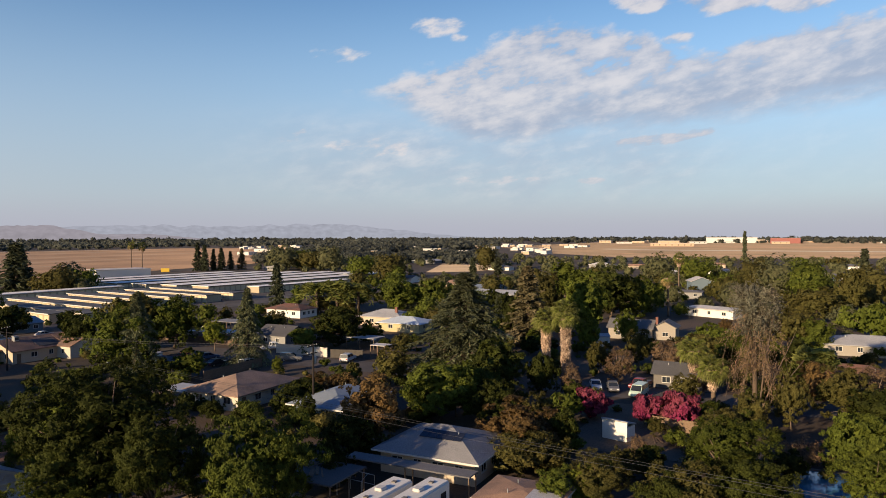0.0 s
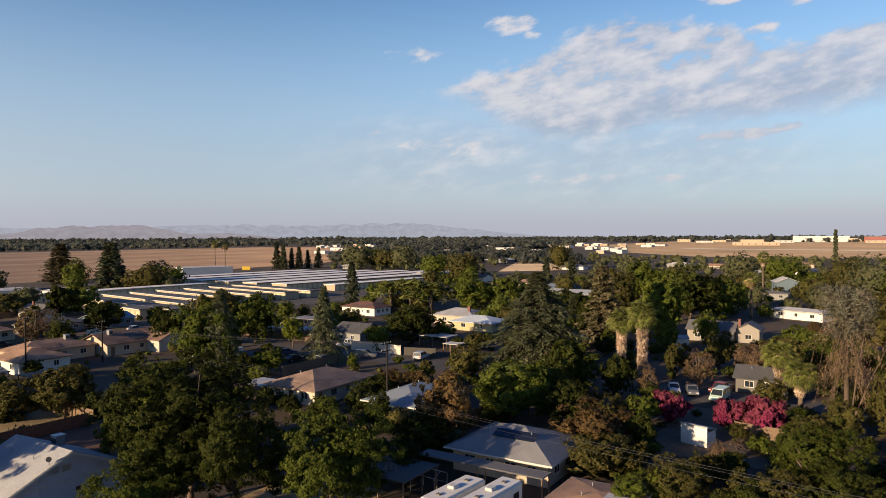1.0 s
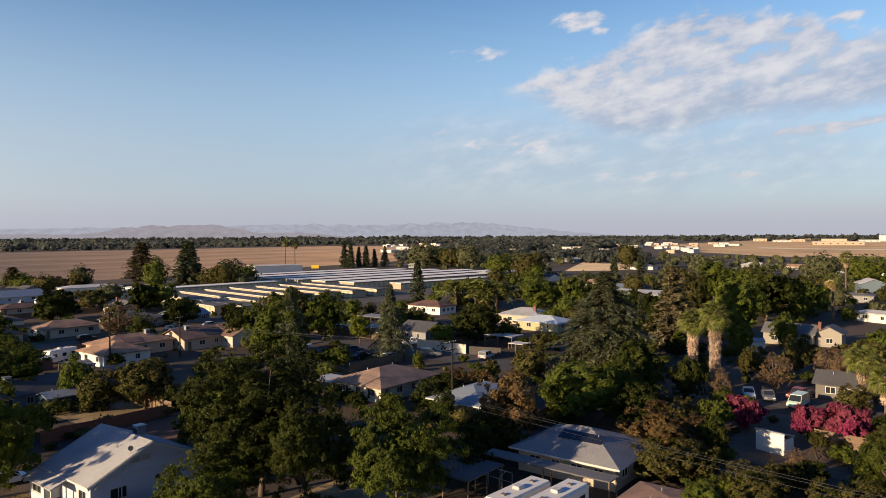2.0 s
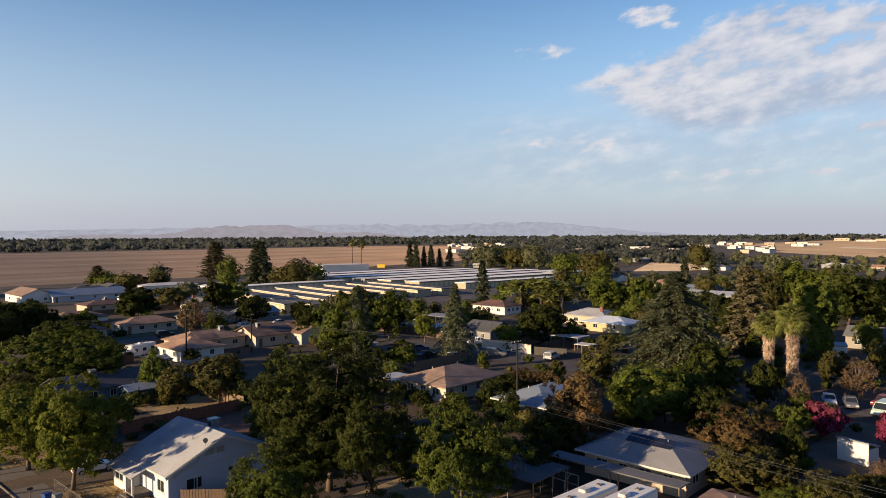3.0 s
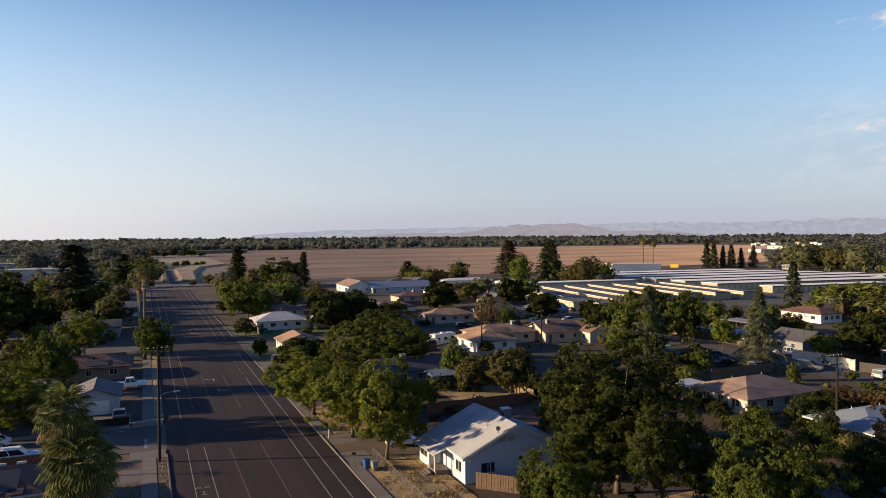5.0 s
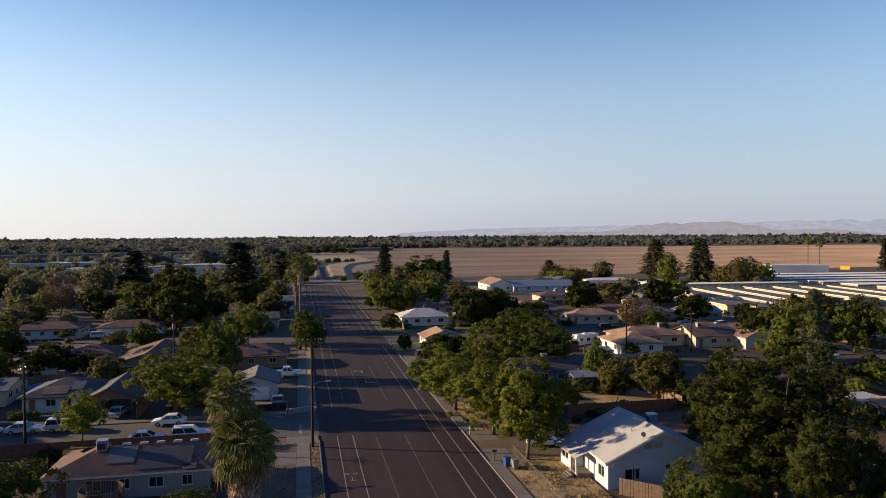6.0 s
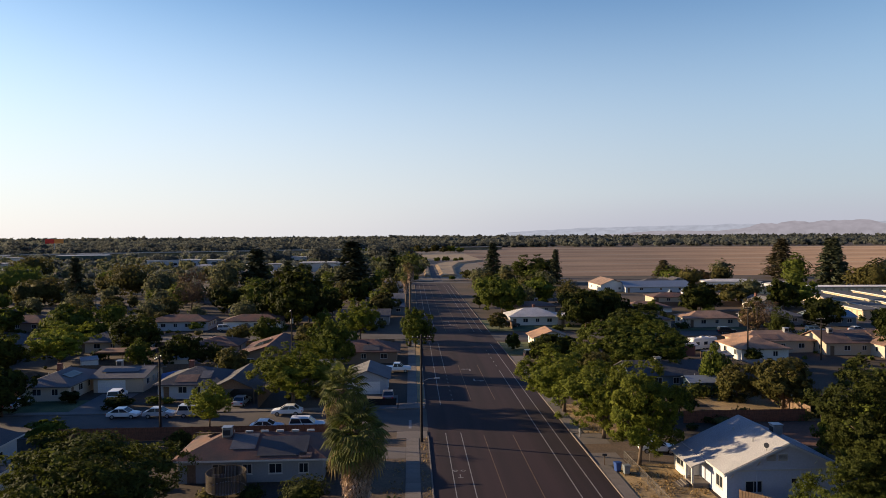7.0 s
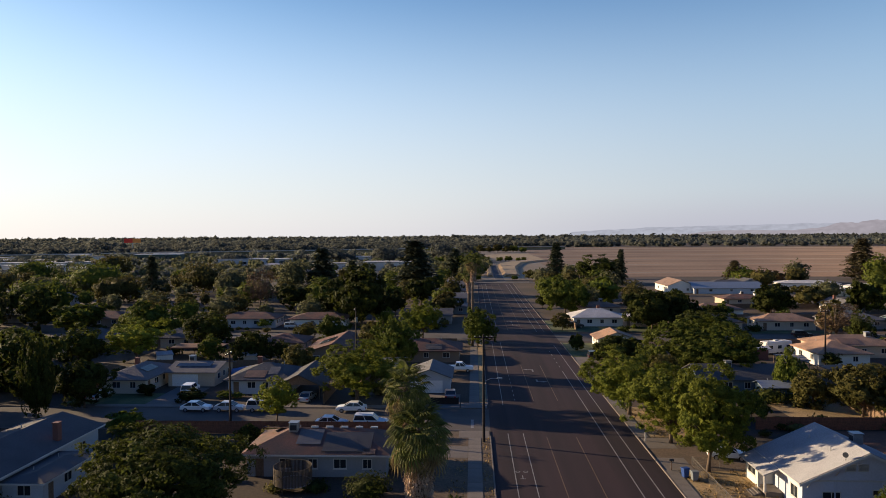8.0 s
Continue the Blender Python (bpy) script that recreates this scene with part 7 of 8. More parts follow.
# ------------------------------------------------------------------ trees and shrubs
FAR_CROWNS = []
plant("near", 44.8, 58.8, 16.4, 8.0, 0, 155)
plant("near", 44.5, 51.5, 11.8, 4.8, 0, 202)
plant("greendome", 50.9, 45.5, 10.8, 6.6, 0, 79)
plant("neardome", 35.2, 54.6, 6.9, 4.9, 1, 34)
plant("nearlime", 26.3, 78.8, 12.3, 5.5, 0, 205)
plant("nearlime", 25.2, 89.6, 10.4, 6.0, 2, 148)
plant("nearlime", 23.0, 103.4, 10.4, 7.0, 1, 113)
plant("bigdome", 43.4, 131.2, 11.2, 10.8, 0, 274)
plant("mdome", 49.3, 193.7, 12.0, 8.2, 0, 141)
plant("molive", 56.5, 103.0, 8.3, 4.7, 0, 54)
plant("molive", 51.7, 108.0, 6.5, 3.5, 1, 109)
plant("mdome", 59.0, 99.9, 4.0, 2.5, 2, 328)
plant("mmid", 50.9, 114.2, 8.2, 2.6, 1, 139)
plant("mid", 92.6, 116.2, 14.6, 7.3, 0, 84)
plant("mid", 120.8, 132.9, 13.9, 6.6, 1, 148)
plant("deodar", 93.4, 112.6, 16.8, 6.0, 1, 44)
plant("mdark", 62.8, 88.9, 8.9, 4.6, 2, 172)
plant("deodar", 120.7, 55.6, 20.4, 13.5, 1, 259)
dead_tree(110.8, 4.4, 19.6)
plant("rust", 73.6, 46.6, 11.4, 4.9, 0, 91)
plant("mid", 90.5, 45.6, 9.4, 6.4, 0, 242)
plant("dome", 93.1, 44.4, 8.3, 5.2, 1, 45)
plant("rust", 79.2, 29.3, 7.8, 5.4, 1, 3)
plant("dome", 75.0, 27.0, 5.0, 5.1, 2, 293)
plant("brownpine", 163.0, 57.8, 19.9, 6.4, 1, 260)
plant("dark", 170.1, 65.0, 11.8, 4.5, 0, 211)
plant("deodar", 112.0, 101.9, 16.5, 5.6, 0, 306)
plant("dome", 142.0, 99.6, 10.0, 7.6, 0, 220)
plant("lime", 121.8, 120.8, 7.9, 3.4, 1, 82)
plant("pine", 206.3, 173.1, 17.5, 3.5, 0, 156)
plant("feather", 197.0, 147.5, 13.6, 7.4, 0, 22)
plant("feather", 201.5, 142.0, 14.2, 7.6, 0, 133)
plant("feather", 205.5, 136.0, 13.0, 7.2, 0, 250)
plant("mmid", 213.8, 124.5, 12.9, 7.7, 1, 265)
plant("mdome", 221.8, 116.2, 12.2, 8.2, 1, 331)
plant("feather", 136.9, -4.3, 9.4, 4.5, 0, 103)
plant("near", 76.6, 5.7, 9.2, 5.0, 1, 323)
plant("neardome", 67.6, 8.2, 6.1, 4.2, 2, 141)
plant("neardome", 71.3, 3.6, 6.2, 4.8, 0, 182)
plant("dome", 89.6, -7.6, 7.6, 4.7, 1, 301)
plant("brown", 117.5, -11.0, 8.0, 4.4, 1, 324)
plant("near", 75.2, -7.4, 7.1, 3.9, 1, 101)
plant("near", 67.9, 16.7, 5.6, 3.4, 2, 51)
plant("nearlime", 67.2, 18.2, 4.5, 1.8, 0, 117)
plant("brown", 86.4, 1.1, 4.2, 2.2, 1, 298)
plant("neardome", 65.4, 9.9, 5.2, 3.5, 0, 121)
plant("pink", 101.8, 13.6, 5.4, 3.4, 0, 169)
plant("pink", 101.5, 26.3, 4.6, 3.3, 0, 148)
plant("pink", 100.9, 18.0, 4.4, 2.5, 1, 13)
plant("brown", 145.3, 19.3, 6.2, 4.6, 0, 182)
plant("molive", 147.9, 28.1, 7.7, 3.2, 2, 42)
plant("dome", 97.6, 7.7, 4.5, 3.3, 2, 345)
plant("mdark", 224.0, 51.6, 17.3, 9.8, 1, 9)
plant("mmid", 188.6, 50.4, 17.2, 7.2, 1, 147)
plant("mdome", 235.8, 44.9, 13.8, 9.4, 1, 78)
FAR_CROWNS.append((410.1, 67.1, 16.2, 9.5))
FAR_CROWNS.append((418.8, 47.6, 16.8, 12.4))
FAR_CROWNS.append((348.9, 14.4, 16.9, 9.7))
FAR_CROWNS.append((323.2, 2.5, 18.4, 11.1))
FAR_CROWNS.append((301.2, -6.4, 18.5, 8.4))
plant("molive", 243.6, -7.6, 11.0, 7.6, 0, 128)
plant("mdome", 288.6, 20.8, 12.0, 9.0, 2, 306)
plant("molive", 181.1, 0.2, 9.9, 6.0, 0, 169)
plant("mmid", 179.2, -5.0, 8.4, 4.4, 2, 4)
plant("fdome", 209.8, -18.8, 10.2, 7.3, 1, 22)
plant("molive", 265.2, -18.1, 16.8, 6.1, 1, 86)
FAR_CROWNS.append((311.8, -29.3, 16.2, 10.2))
plant("mmid", 144.4, 8.3, 8.7, 5.4, 1, 292)
plant("mdome", 156.6, 17.4, 6.4, 6.2, 2, 224)
plant("mdark", 141.0, -2.2, 8.2, 4.7, 0, 217)
plant("fdome", 276.8, -23.1, 10.6, 6.8, 2, 58)
plant("fdark", 202.1, 80.9, 10.6, 4.5, 0, 31)
plant("molive", 222.6, 72.9, 15.1, 5.8, 0, 86)
plant("mmid", 285.3, 84.8, 16.7, 9.7, 2, 346)
plant("pine", 205.3, 329.4, 24.8, 8.9, 0, 310)
FAR_CROWNS.append((227.1, 322.4, 14.7, 8.4))
FAR_CROWNS.append((231.0, 313.8, 11.3, 6.4))
FAR_CROWNS.append((211.6, 315.6, 10.8, 7.7))
plant("molive", 114.5, 139.7, 14.1, 7.4, 0, 62)
plant("fdome", 120.0, 195.4, 7.9, 6.6, 0, 149)
plant("fdark", 123.6, 175.0, 7.7, 3.9, 1, 333)
plant("pine", 399.6, 413.4, 22.9, 4.2, 0, 244)
plant("pine", 401.8, 408.4, 21.2, 4.2, 0, 123)
plant("pine", 411.3, 408.5, 17.5, 3.3, 1, 210)
plant("pine", 413.9, 402.6, 18.4, 4.2, 1, 18)
plant("pine", 423.8, 402.6, 15.5, 3.3, 0, 215)
plant("brownpine", 434.7, 400.8, 18.0, 4.3, 1, 127)
FAR_CROWNS.append((440.4, 363.5, 20.8, 13.9))
FAR_CROWNS.append((469.5, 369.4, 16.7, 14.6))
FAR_CROWNS.append((450.4, 340.3, 16.3, 13.8))
FAR_CROWNS.append((441.0, 317.1, 20.9, 11.1))
FAR_CROWNS.append((362.7, 237.4, 15.8, 10.6))
FAR_CROWNS.append((347.3, 207.9, 18.1, 11.5))
FAR_CROWNS.append((402.3, 221.2, 18.7, 13.1))
FAR_CROWNS.append((410.6, 202.4, 18.6, 14.9))
FAR_CROWNS.append((504.3, 213.9, 21.4, 8.9))
FAR_CROWNS.append((376.0, 143.6, 14.7, 12.5))
FAR_CROWNS.append((388.3, 179.8, 12.2, 10.5))
plant("spire", 435.6, 194.4, 12.4, 1.9, 1, 334)
plant("spire", 442.6, 178.5, 12.4, 1.9, 0, 253)
plant("spire", 820.9, 43.5, 31.5, 1.8, 1, 47)
FAR_CROWNS.append((684.1, 168.8, 16.8, 11.5))
FAR_CROWNS.append((617.7, 19.3, 16.0, 11.1))
FAR_CROWNS.append((628.1, -5.2, 15.9, 15.3))
FAR_CROWNS.append((640.1, -33.6, 15.9, 13.0))
plant("spire", 648.7, -53.8, 15.8, 2.6, 1, 215)
plant("near", 41.1, 56.7, 9.7, 4.9, 0, 173)
plant("mid", 48.0, 71.7, 11.3, 4.4, 1, 254)
plant("dark", 77.8, 60.3, 5.5, 1.8, 1, 317)
plant("mdome", 82.8, 68.0, 3.9, 2.5, 0, 137)
plant("mdark", 75.5, 75.6, 3.3, 2.0, 2, 30)
plant("shrub", 77.5, 71.5, 2.1, 1.3, 0, 352)
plant("dome", 93.1, 38.0, 6.4, 5.1, 0, 237)
plant("mdark", 105.4, 45.4, 8.2, 3.8, 2, 241)
plant("dome", 68.7, 46.9, 5.9, 4.3, 0, 206)
plant("neardome", 61.2, 43.8, 4.2, 2.6, 0, 111)
plant("dark", 83.9, 24.9, 5.7, 2.2, 0, 108)
plant("olive", 87.2, 29.0, 6.7, 3.1, 0, 6)
plant("mmid", 137.1, 58.2, 9.7, 4.9, 2, 131)
plant("mdark", 112.7, 45.7, 8.9, 5.1, 0, 202)
plant("mmid", 100.3, 43.6, 6.3, 3.7, 1, 113)
plant("molive", 108.6, 65.1, 7.2, 3.7, 2, 27)
plant("shrub", 101.1, 69.8, 4.0, 3.1, 0, 82)
plant("rust", 98.9, 74.3, 3.5, 2.6, 1, 287)
plant("brown", 126.6, 27.6, 7.2, 3.0, 1, 269)
plant("brown", 140.0, 21.3, 7.1, 3.7, 1, 13)
plant("mdome", 146.4, 10.5, 7.8, 4.9, 2, 250)
plant("mdome", 169.4, 15.5, 7.1, 5.3, 1, 131)
plant("rust", 202.8, 15.3, 4.9, 2.5, 0, 21)
plant("brown", 123.8, 12.8, 5.7, 2.3, 1, 40)
plant("molive", 117.4, 15.2, 4.8, 2.6, 2, 5)
plant("shrub", 106.5, 11.8, 3.3, 2.2, 1, 177)
plant("shrub", 104.4, 13.9, 2.9, 1.6, 0, 43)
plant("near", 64.6, 20.3, 4.7, 2.5, 1, 232)
plant("nearlime", 71.0, 17.2, 4.4, 1.8, 1, 105)
plant("shrub", 84.4, 24.0, 2.1, 1.6, 1, 198)
plant("brown", 85.7, 26.6, 4.0, 1.5, 0, 249)
plant("shrub", 98.0, 29.1, 4.5, 2.6, 1, 48)
plant("brown", 114.1, 32.9, 5.7, 2.2, 0, 58)
plant("mdark", 112.0, 37.2, 7.7, 3.0, 2, 187)
plant("olive", 107.4, -0.3, 8.4, 2.5, 2, 222)
plant("olive", 102.1, 4.5, 6.1, 2.6, 1, 227)
plant("brown", 89.0, -2.0, 4.2, 2.0, 0, 321)
plant("olive", 113.0, -7.6, 9.0, 4.6, 0, 40)
plant("rust", 122.0, -3.5, 8.0, 4.0, 1, 140)
plant("mdark", 107.0, -11.0, 7.4, 4.4, 2, 250)
plant("mdark", 117.5, 3.5, 5.0, 3.4, 0, 60)
plant("shrub", 85.1, -0.3, 3.1, 2.0, 0, 326)
plant("mmid", 178.1, 36.7, 8.2, 3.0, 1, 245)
plant("molive", 135.4, 33.4, 6.7, 2.8, 1, 60)
plant("rust", 159.1, -2.5, 5.8, 1.8, 0, 90)
plant("mmid", 161.0, 42.4, 8.0, 3.3, 2, 76)
plant("mdome", 138.4, -7.4, 4.9, 3.4, 2, 253)
plant("brown", 127.6, -12.6, 7.1, 4.3, 1, 132)
plant("shrub", 109.0, 73.3, 3.4, 1.7, 2, 2)
plant("rust", 97.1, 68.2, 4.3, 3.0, 0, 2)
plant("mdark", 75.0, 80.2, 4.2, 1.8, 2, 159)
plant("shrub", 82.1, 14.3, 2.6, 2.1, 0, 249)
plant("dome", 77.0, 16.2, 3.8, 2.4, 2, 307)
plant("shrub", 92.3, 12.9, 2.2, 1.6, 1, 269)
plant("brown", 84.6, 16.1, 3.1, 1.6, 0, 266)
plant("olive", 95.2, 15.5, 3.0, 1.6, 0, 92)
plant("pine", 50.5, 422.3, 21.9, 6.9, 0, 346)
plant("mdark", 67.2, 373.8, 15.7, 13.0, 1, 20)
plant("pine", 75.9, 361.3, 18.9, 4.2, 1, 278)
plant("mdome", 30.9, 234.7, 13.3, 9.3, 1, 290)
FAR_CROWNS.append((54.7, 311.2, 7.5, 7.2))
plant("fdome", 54.3, 226.5, 8.2, 5.3, 2, 313)
plant("fdome", 56.5, 199.4, 10.4, 7.6, 0, 226)
plant("molive", 24.7, 193.7, 5.2, 2.9, 1, 72)
plant("mdome", 57.6, 178.2, 7.9, 8.5, 0, 305)
plant("brownpine", 140.4, 379.2, 12.1, 7.2, 1, 338)
FAR_CROWNS.append((138.4, 358.8, 7.8, 6.9))
FAR_CROWNS.append((142.2, 347.4, 9.2, 6.7))
FAR_CROWNS.append((172.4, 377.8, 12.1, 6.1))
plant("fdome", 98.6, 234.0, 10.3, 7.9, 0, 318)
plant("fdome", 119.6, 251.3, 8.0, 8.0, 2, 146)
plant("brownpine", 217.5, 398.4, 23.7, 11.1, 1, 101)
plant("brown", 91.2, 178.3, 10.0, 5.8, 1, 345)
plant("fdome", 137.8, 242.0, 10.6, 9.1, 1, 47)
plant("pine", 212.0, 338.5, 23.6, 7.8, 0, 206)
FAR_CROWNS.append((199.5, 350.3, 16.2, 6.6))
FAR_CROWNS.append((212.4, 307.8, 13.7, 7.3))
FAR_CROWNS.append((219.1, 301.6, 7.6, 5.5))
plant("fdark", 126.4, 229.7, 11.6, 6.0, 0, 153)
plant("fdark", 108.8, 180.4, 9.7, 4.5, 0, 309)
FAR_CROWNS.append((177.4, 313.2, 10.2, 4.7))
plant("mdome", 29.9, 146.7, 5.9, 5.2, 0, 183)
plant("shrub", 29.1, 152.1, 3.3, 3.8, 0, 81)
plant("shrub", 32.2, 146.8, 4.8, 4.5, 0, 299)
plant("mdark", 35.4, 102.1, 3.3, 1.8, 1, 338)
plant("mdome", 40.3, 102.2, 4.1, 2.6, 0, 39)
plant("folive", 52.6, 230.3, 9.5, 3.9, 0, 88)
plant("fdome", 58.7, 210.4, 10.6, 6.8, 0, 245)
plant("fdome", 47.4, 263.3, 11.7, 9.8, 1, 113)
FAR_CROWNS.append((51.6, 299.8, 8.4, 6.2))
plant("fdome", 100.4, 236.1, 7.7, 6.3, 1, 352)
plant("folive", 93.5, 185.5, 9.3, 4.3, 1, 306)
FAR_CROWNS.append((141.6, 283.6, 7.7, 5.7))
plant("fdome", 74.7, 219.1, 4.7, 4.7, 0, 113)
plant("fmid", 79.5, 224.1, 5.0, 2.7, 1, 188)
plant("fmid", 92.4, 210.2, 4.3, 2.6, 0, 167)
plant("mdome", 32.7, 151.6, 4.4, 4.5, 0, 320)
FAR_CROWNS.append((143.5, 379.4, 9.2, 7.9))
plant("rust", 153.6, 362.7, 8.0, 8.0, 1, 160)
FAR_CROWNS.append((166.6, 366.4, 8.5, 5.9))
plant("mdark", 91.0, 166.8, 8.5, 3.1, 1, 301)
plant("shrub", 26.3, 147.2, 3.0, 1.2, 0, 128)
plant("shrub", 23.6, 159.9, 3.8, 2.1, 0, 276)
plant("mdome", 58.5, 158.9, 3.0, 2.0, 2, 354)
plant("mdome", 71.1, 141.2, 3.2, 2.3, 0, 314)
plant("mid", 113.9, 140.7, 11.6, 6.7, 1, 206)
plant("mdark", 105.2, 146.0, 10.2, 4.4, 1, 319)
plant("mmid", 124.9, 146.0, 7.7, 3.9, 0, 79)
plant("lime", 118.8, 137.7, 6.5, 2.4, 2, 34)
plant("mdome", 85.6, 69.7, 3.8, 3.0, 0, 322)
plant("rust", 98.3, 68.1, 3.5, 2.5, 1, 309)
plant("mdome", 93.9, 70.7, 2.6, 2.0, 0, 46)
plant("shrub", 117.6, 86.1, 1.8, 1.2, 1, 247)
plant("lime", 107.5, 90.3, 3.5, 1.2, 0, 327)
plant("dome", 77.9, 70.9, 3.0, 2.5, 0, 76)
plant("dome", 89.2, 69.8, 4.4, 3.6, 0, 190)
plant("shrub", 79.4, 81.3, 1.8, 1.7, 0, 35)
plant("neardome", -29.5, 64.3, 9.1, 9.2, 0, 67)
plant("dark", -63.6, 98.0, 13.3, 2.7, 0, 83)
plant("lime", -70.9, 142.5, 10.3, 7.2, 1, 297)
plant("mdark", -61.1, 106.2, 8.2, 4.3, 2, 317)
plant("mdome", -84.2, 177.9, 10.4, 8.4, 1, 275)
plant("mdome", -98.5, 145.5, 7.9, 6.5, 1, 9)
plant("fmid", -106.4, 182.8, 9.6, 8.3, 2, 125)
FAR_CROWNS.append((-203.8, 318.4, 8.0, 5.5))
FAR_CROWNS.append((-178.2, 289.6, 7.7, 5.5))
FAR_CROWNS.append((-161.8, 392.7, 10.4, 5.9))
plant("fdome", -104.9, 248.7, 4.7, 4.0, 2, 138)
plant("fdome", -51.8, 227.4, 7.5, 5.0, 1, 329)
plant("mdark", -40.7, 146.1, 4.8, 2.5, 1, 312)
plant("mdome", -20.4, 168.9, 4.2, 3.1, 0, 359)
plant("fdome", -154.3, 228.3, 7.7, 9.0, 0, 76)
plant("fdome", -79.2, 188.2, 4.7, 3.3, 1, 212)
plant("mdome", -43.6, 178.0, 4.4, 3.3, 2, 41)
FAR_CROWNS.append((-37.0, 387.1, 9.5, 7.9))
FAR_CROWNS.append((-166.0, 255.4, 10.7, 9.9))
plant("nearlime", -18.6, 110.0, 10.6, 7.4, 1, 282)
plant("mid", -15.0, 136.0, 11.5, 5.0, 1, 40)
plant("lime", -28.3, 98.4, 6.5, 3.3, 0, 257)
plant("mdome", -46.3, 142.8, 7.5, 5.2, 0, 78)
plant("molive", -22.8, 156.7, 7.6, 3.9, 0, 152)
plant("shrub", -41.0, 112.9, 1.4, 1.4, 1, 259)
plant("shrub", -55.2, 114.7, 1.9, 1.9, 0, 192)
plant("shrub", -45.6, 110.1, 2.0, 2.5, 0, 83)
plant("shrub", -48.3, 94.5, 2.8, 2.7, 1, 263)
plant("dome", -28.8, 87.2, 2.9, 1.9, 0, 275)
plant("nearlime", -13.0, 178.0, 10.8, 5.4, 1, 155)
plant("mid", 1.2, 164.5, 10.0, 4.5, 0, 168)
plant("pine", -26.2, 313.5, 24.6, 10.8, 0, 198)
plant("mdark", -33.3, 205.9, 17.7, 8.6, 0, 216)
plant("pine", -69.0, 314.7, 21.2, 8.9, 0, 142)
plant("mdark", -44.3, 227.3, 14.0, 7.2, 2, 9)
plant("pine", -39.6, 227.3, 18.7, 3.8, 1, 78)
plant("fmid", -29.4, 244.0, 11.0, 6.0, 0, 80)
plant("fdark", -19.8, 263.4, 11.2, 6.5, 0, 311)
plant("fdome", -8.8, 227.0, 8.3, 5.6, 2, 118)
plant("pine", -124.8, 265.1, 19.4, 4.8, 0, 283)
FAR_CROWNS.append((-124.8, 316.2, 15.2, 11.1))
FAR_CROWNS.append((-106.2, 301.3, 12.5, 6.5))
plant("brown", -79.0, 254.1, 15.7, 6.5, 0, 231)
plant("fdome", -106.9, 254.5, 5.7, 4.1, 2, 349)
FAR_CROWNS.append((-176.4, 317.7, 15.9, 13.3))
FAR_CROWNS.append((-141.9, 276.7, 11.5, 8.9))
FAR_CROWNS.append((-187.4, 318.0, 8.0, 10.5))
FAR_CROWNS.append((-257.7, 396.9, 13.3, 15.4))
FAR_CROWNS.append((-238.0, 449.5, 15.0, 12.4))
FAR_CROWNS.append((-82.2, 315.0, 16.9, 8.0))
plant("fdome", -60.5, 199.7, 3.3, 3.1, 1, 211)
plant("fdark", -25.5, 227.2, 9.3, 4.1, 2, 19)
plant("pine", -11.4, 436.8, 17.8, 7.8, 0, 130)
FAR_CROWNS.append((-2.5, 436.3, 16.0, 8.9))
plant("fdark", 25.1, 252.6, 5.1, 2.9, 2, 157)
plant("fdome", -72.8, 206.1, 5.1, 3.6, 2, 320)
plant("fdark", -63.8, 244.5, 10.1, 6.2, 1, 42)
plant("mdome", -80.4, 118.6, 8.0, 5.3, 1, 161)
plant("fdark", -30.9, 212.5, 10.5, 5.3, 0, 337)


# filler trees of the neighbourhood, kept clear of roads, buildings and the storage yard
rng = random.Random(11)
taken = [(o.matrix_basis.translation.x, o.matrix_basis.translation.y) for o in scene.objects if o.parent is None and "label" in o and o.type == "EMPTY" and o.name.split(".")[0] in ("house", "building", "warehouse", "tree", "conifer", "fan_palm", "car")]


def free(x, y, gap):
    if (-6 < x < 30 and y < 392) or (14 < x < 64 and 390 < y < 760) or (92 < y < 110 and x < 5) or (170 < y < 190) or (112 < x < 130 and y < 170):
        return False
    if 130 < x < 420 and 176 < y < 380 and y > 176 + (x - 130) * 0.2 and not (x > 330 and y < 250):
        return False
    if x > 55 and y > 405 - max(0, x - 560) * 0.0 and (x < 520 or y > 470 + (x - 520) * 0.55) and y < 1330:
        return False
    if 445 < x < 700 and 0.30 * x + 55 < y < 0.30 * x + 125:
        return False
    return all((x - a) ** 2 + (y - b) ** 2 > gap * gap for a, b in taken)


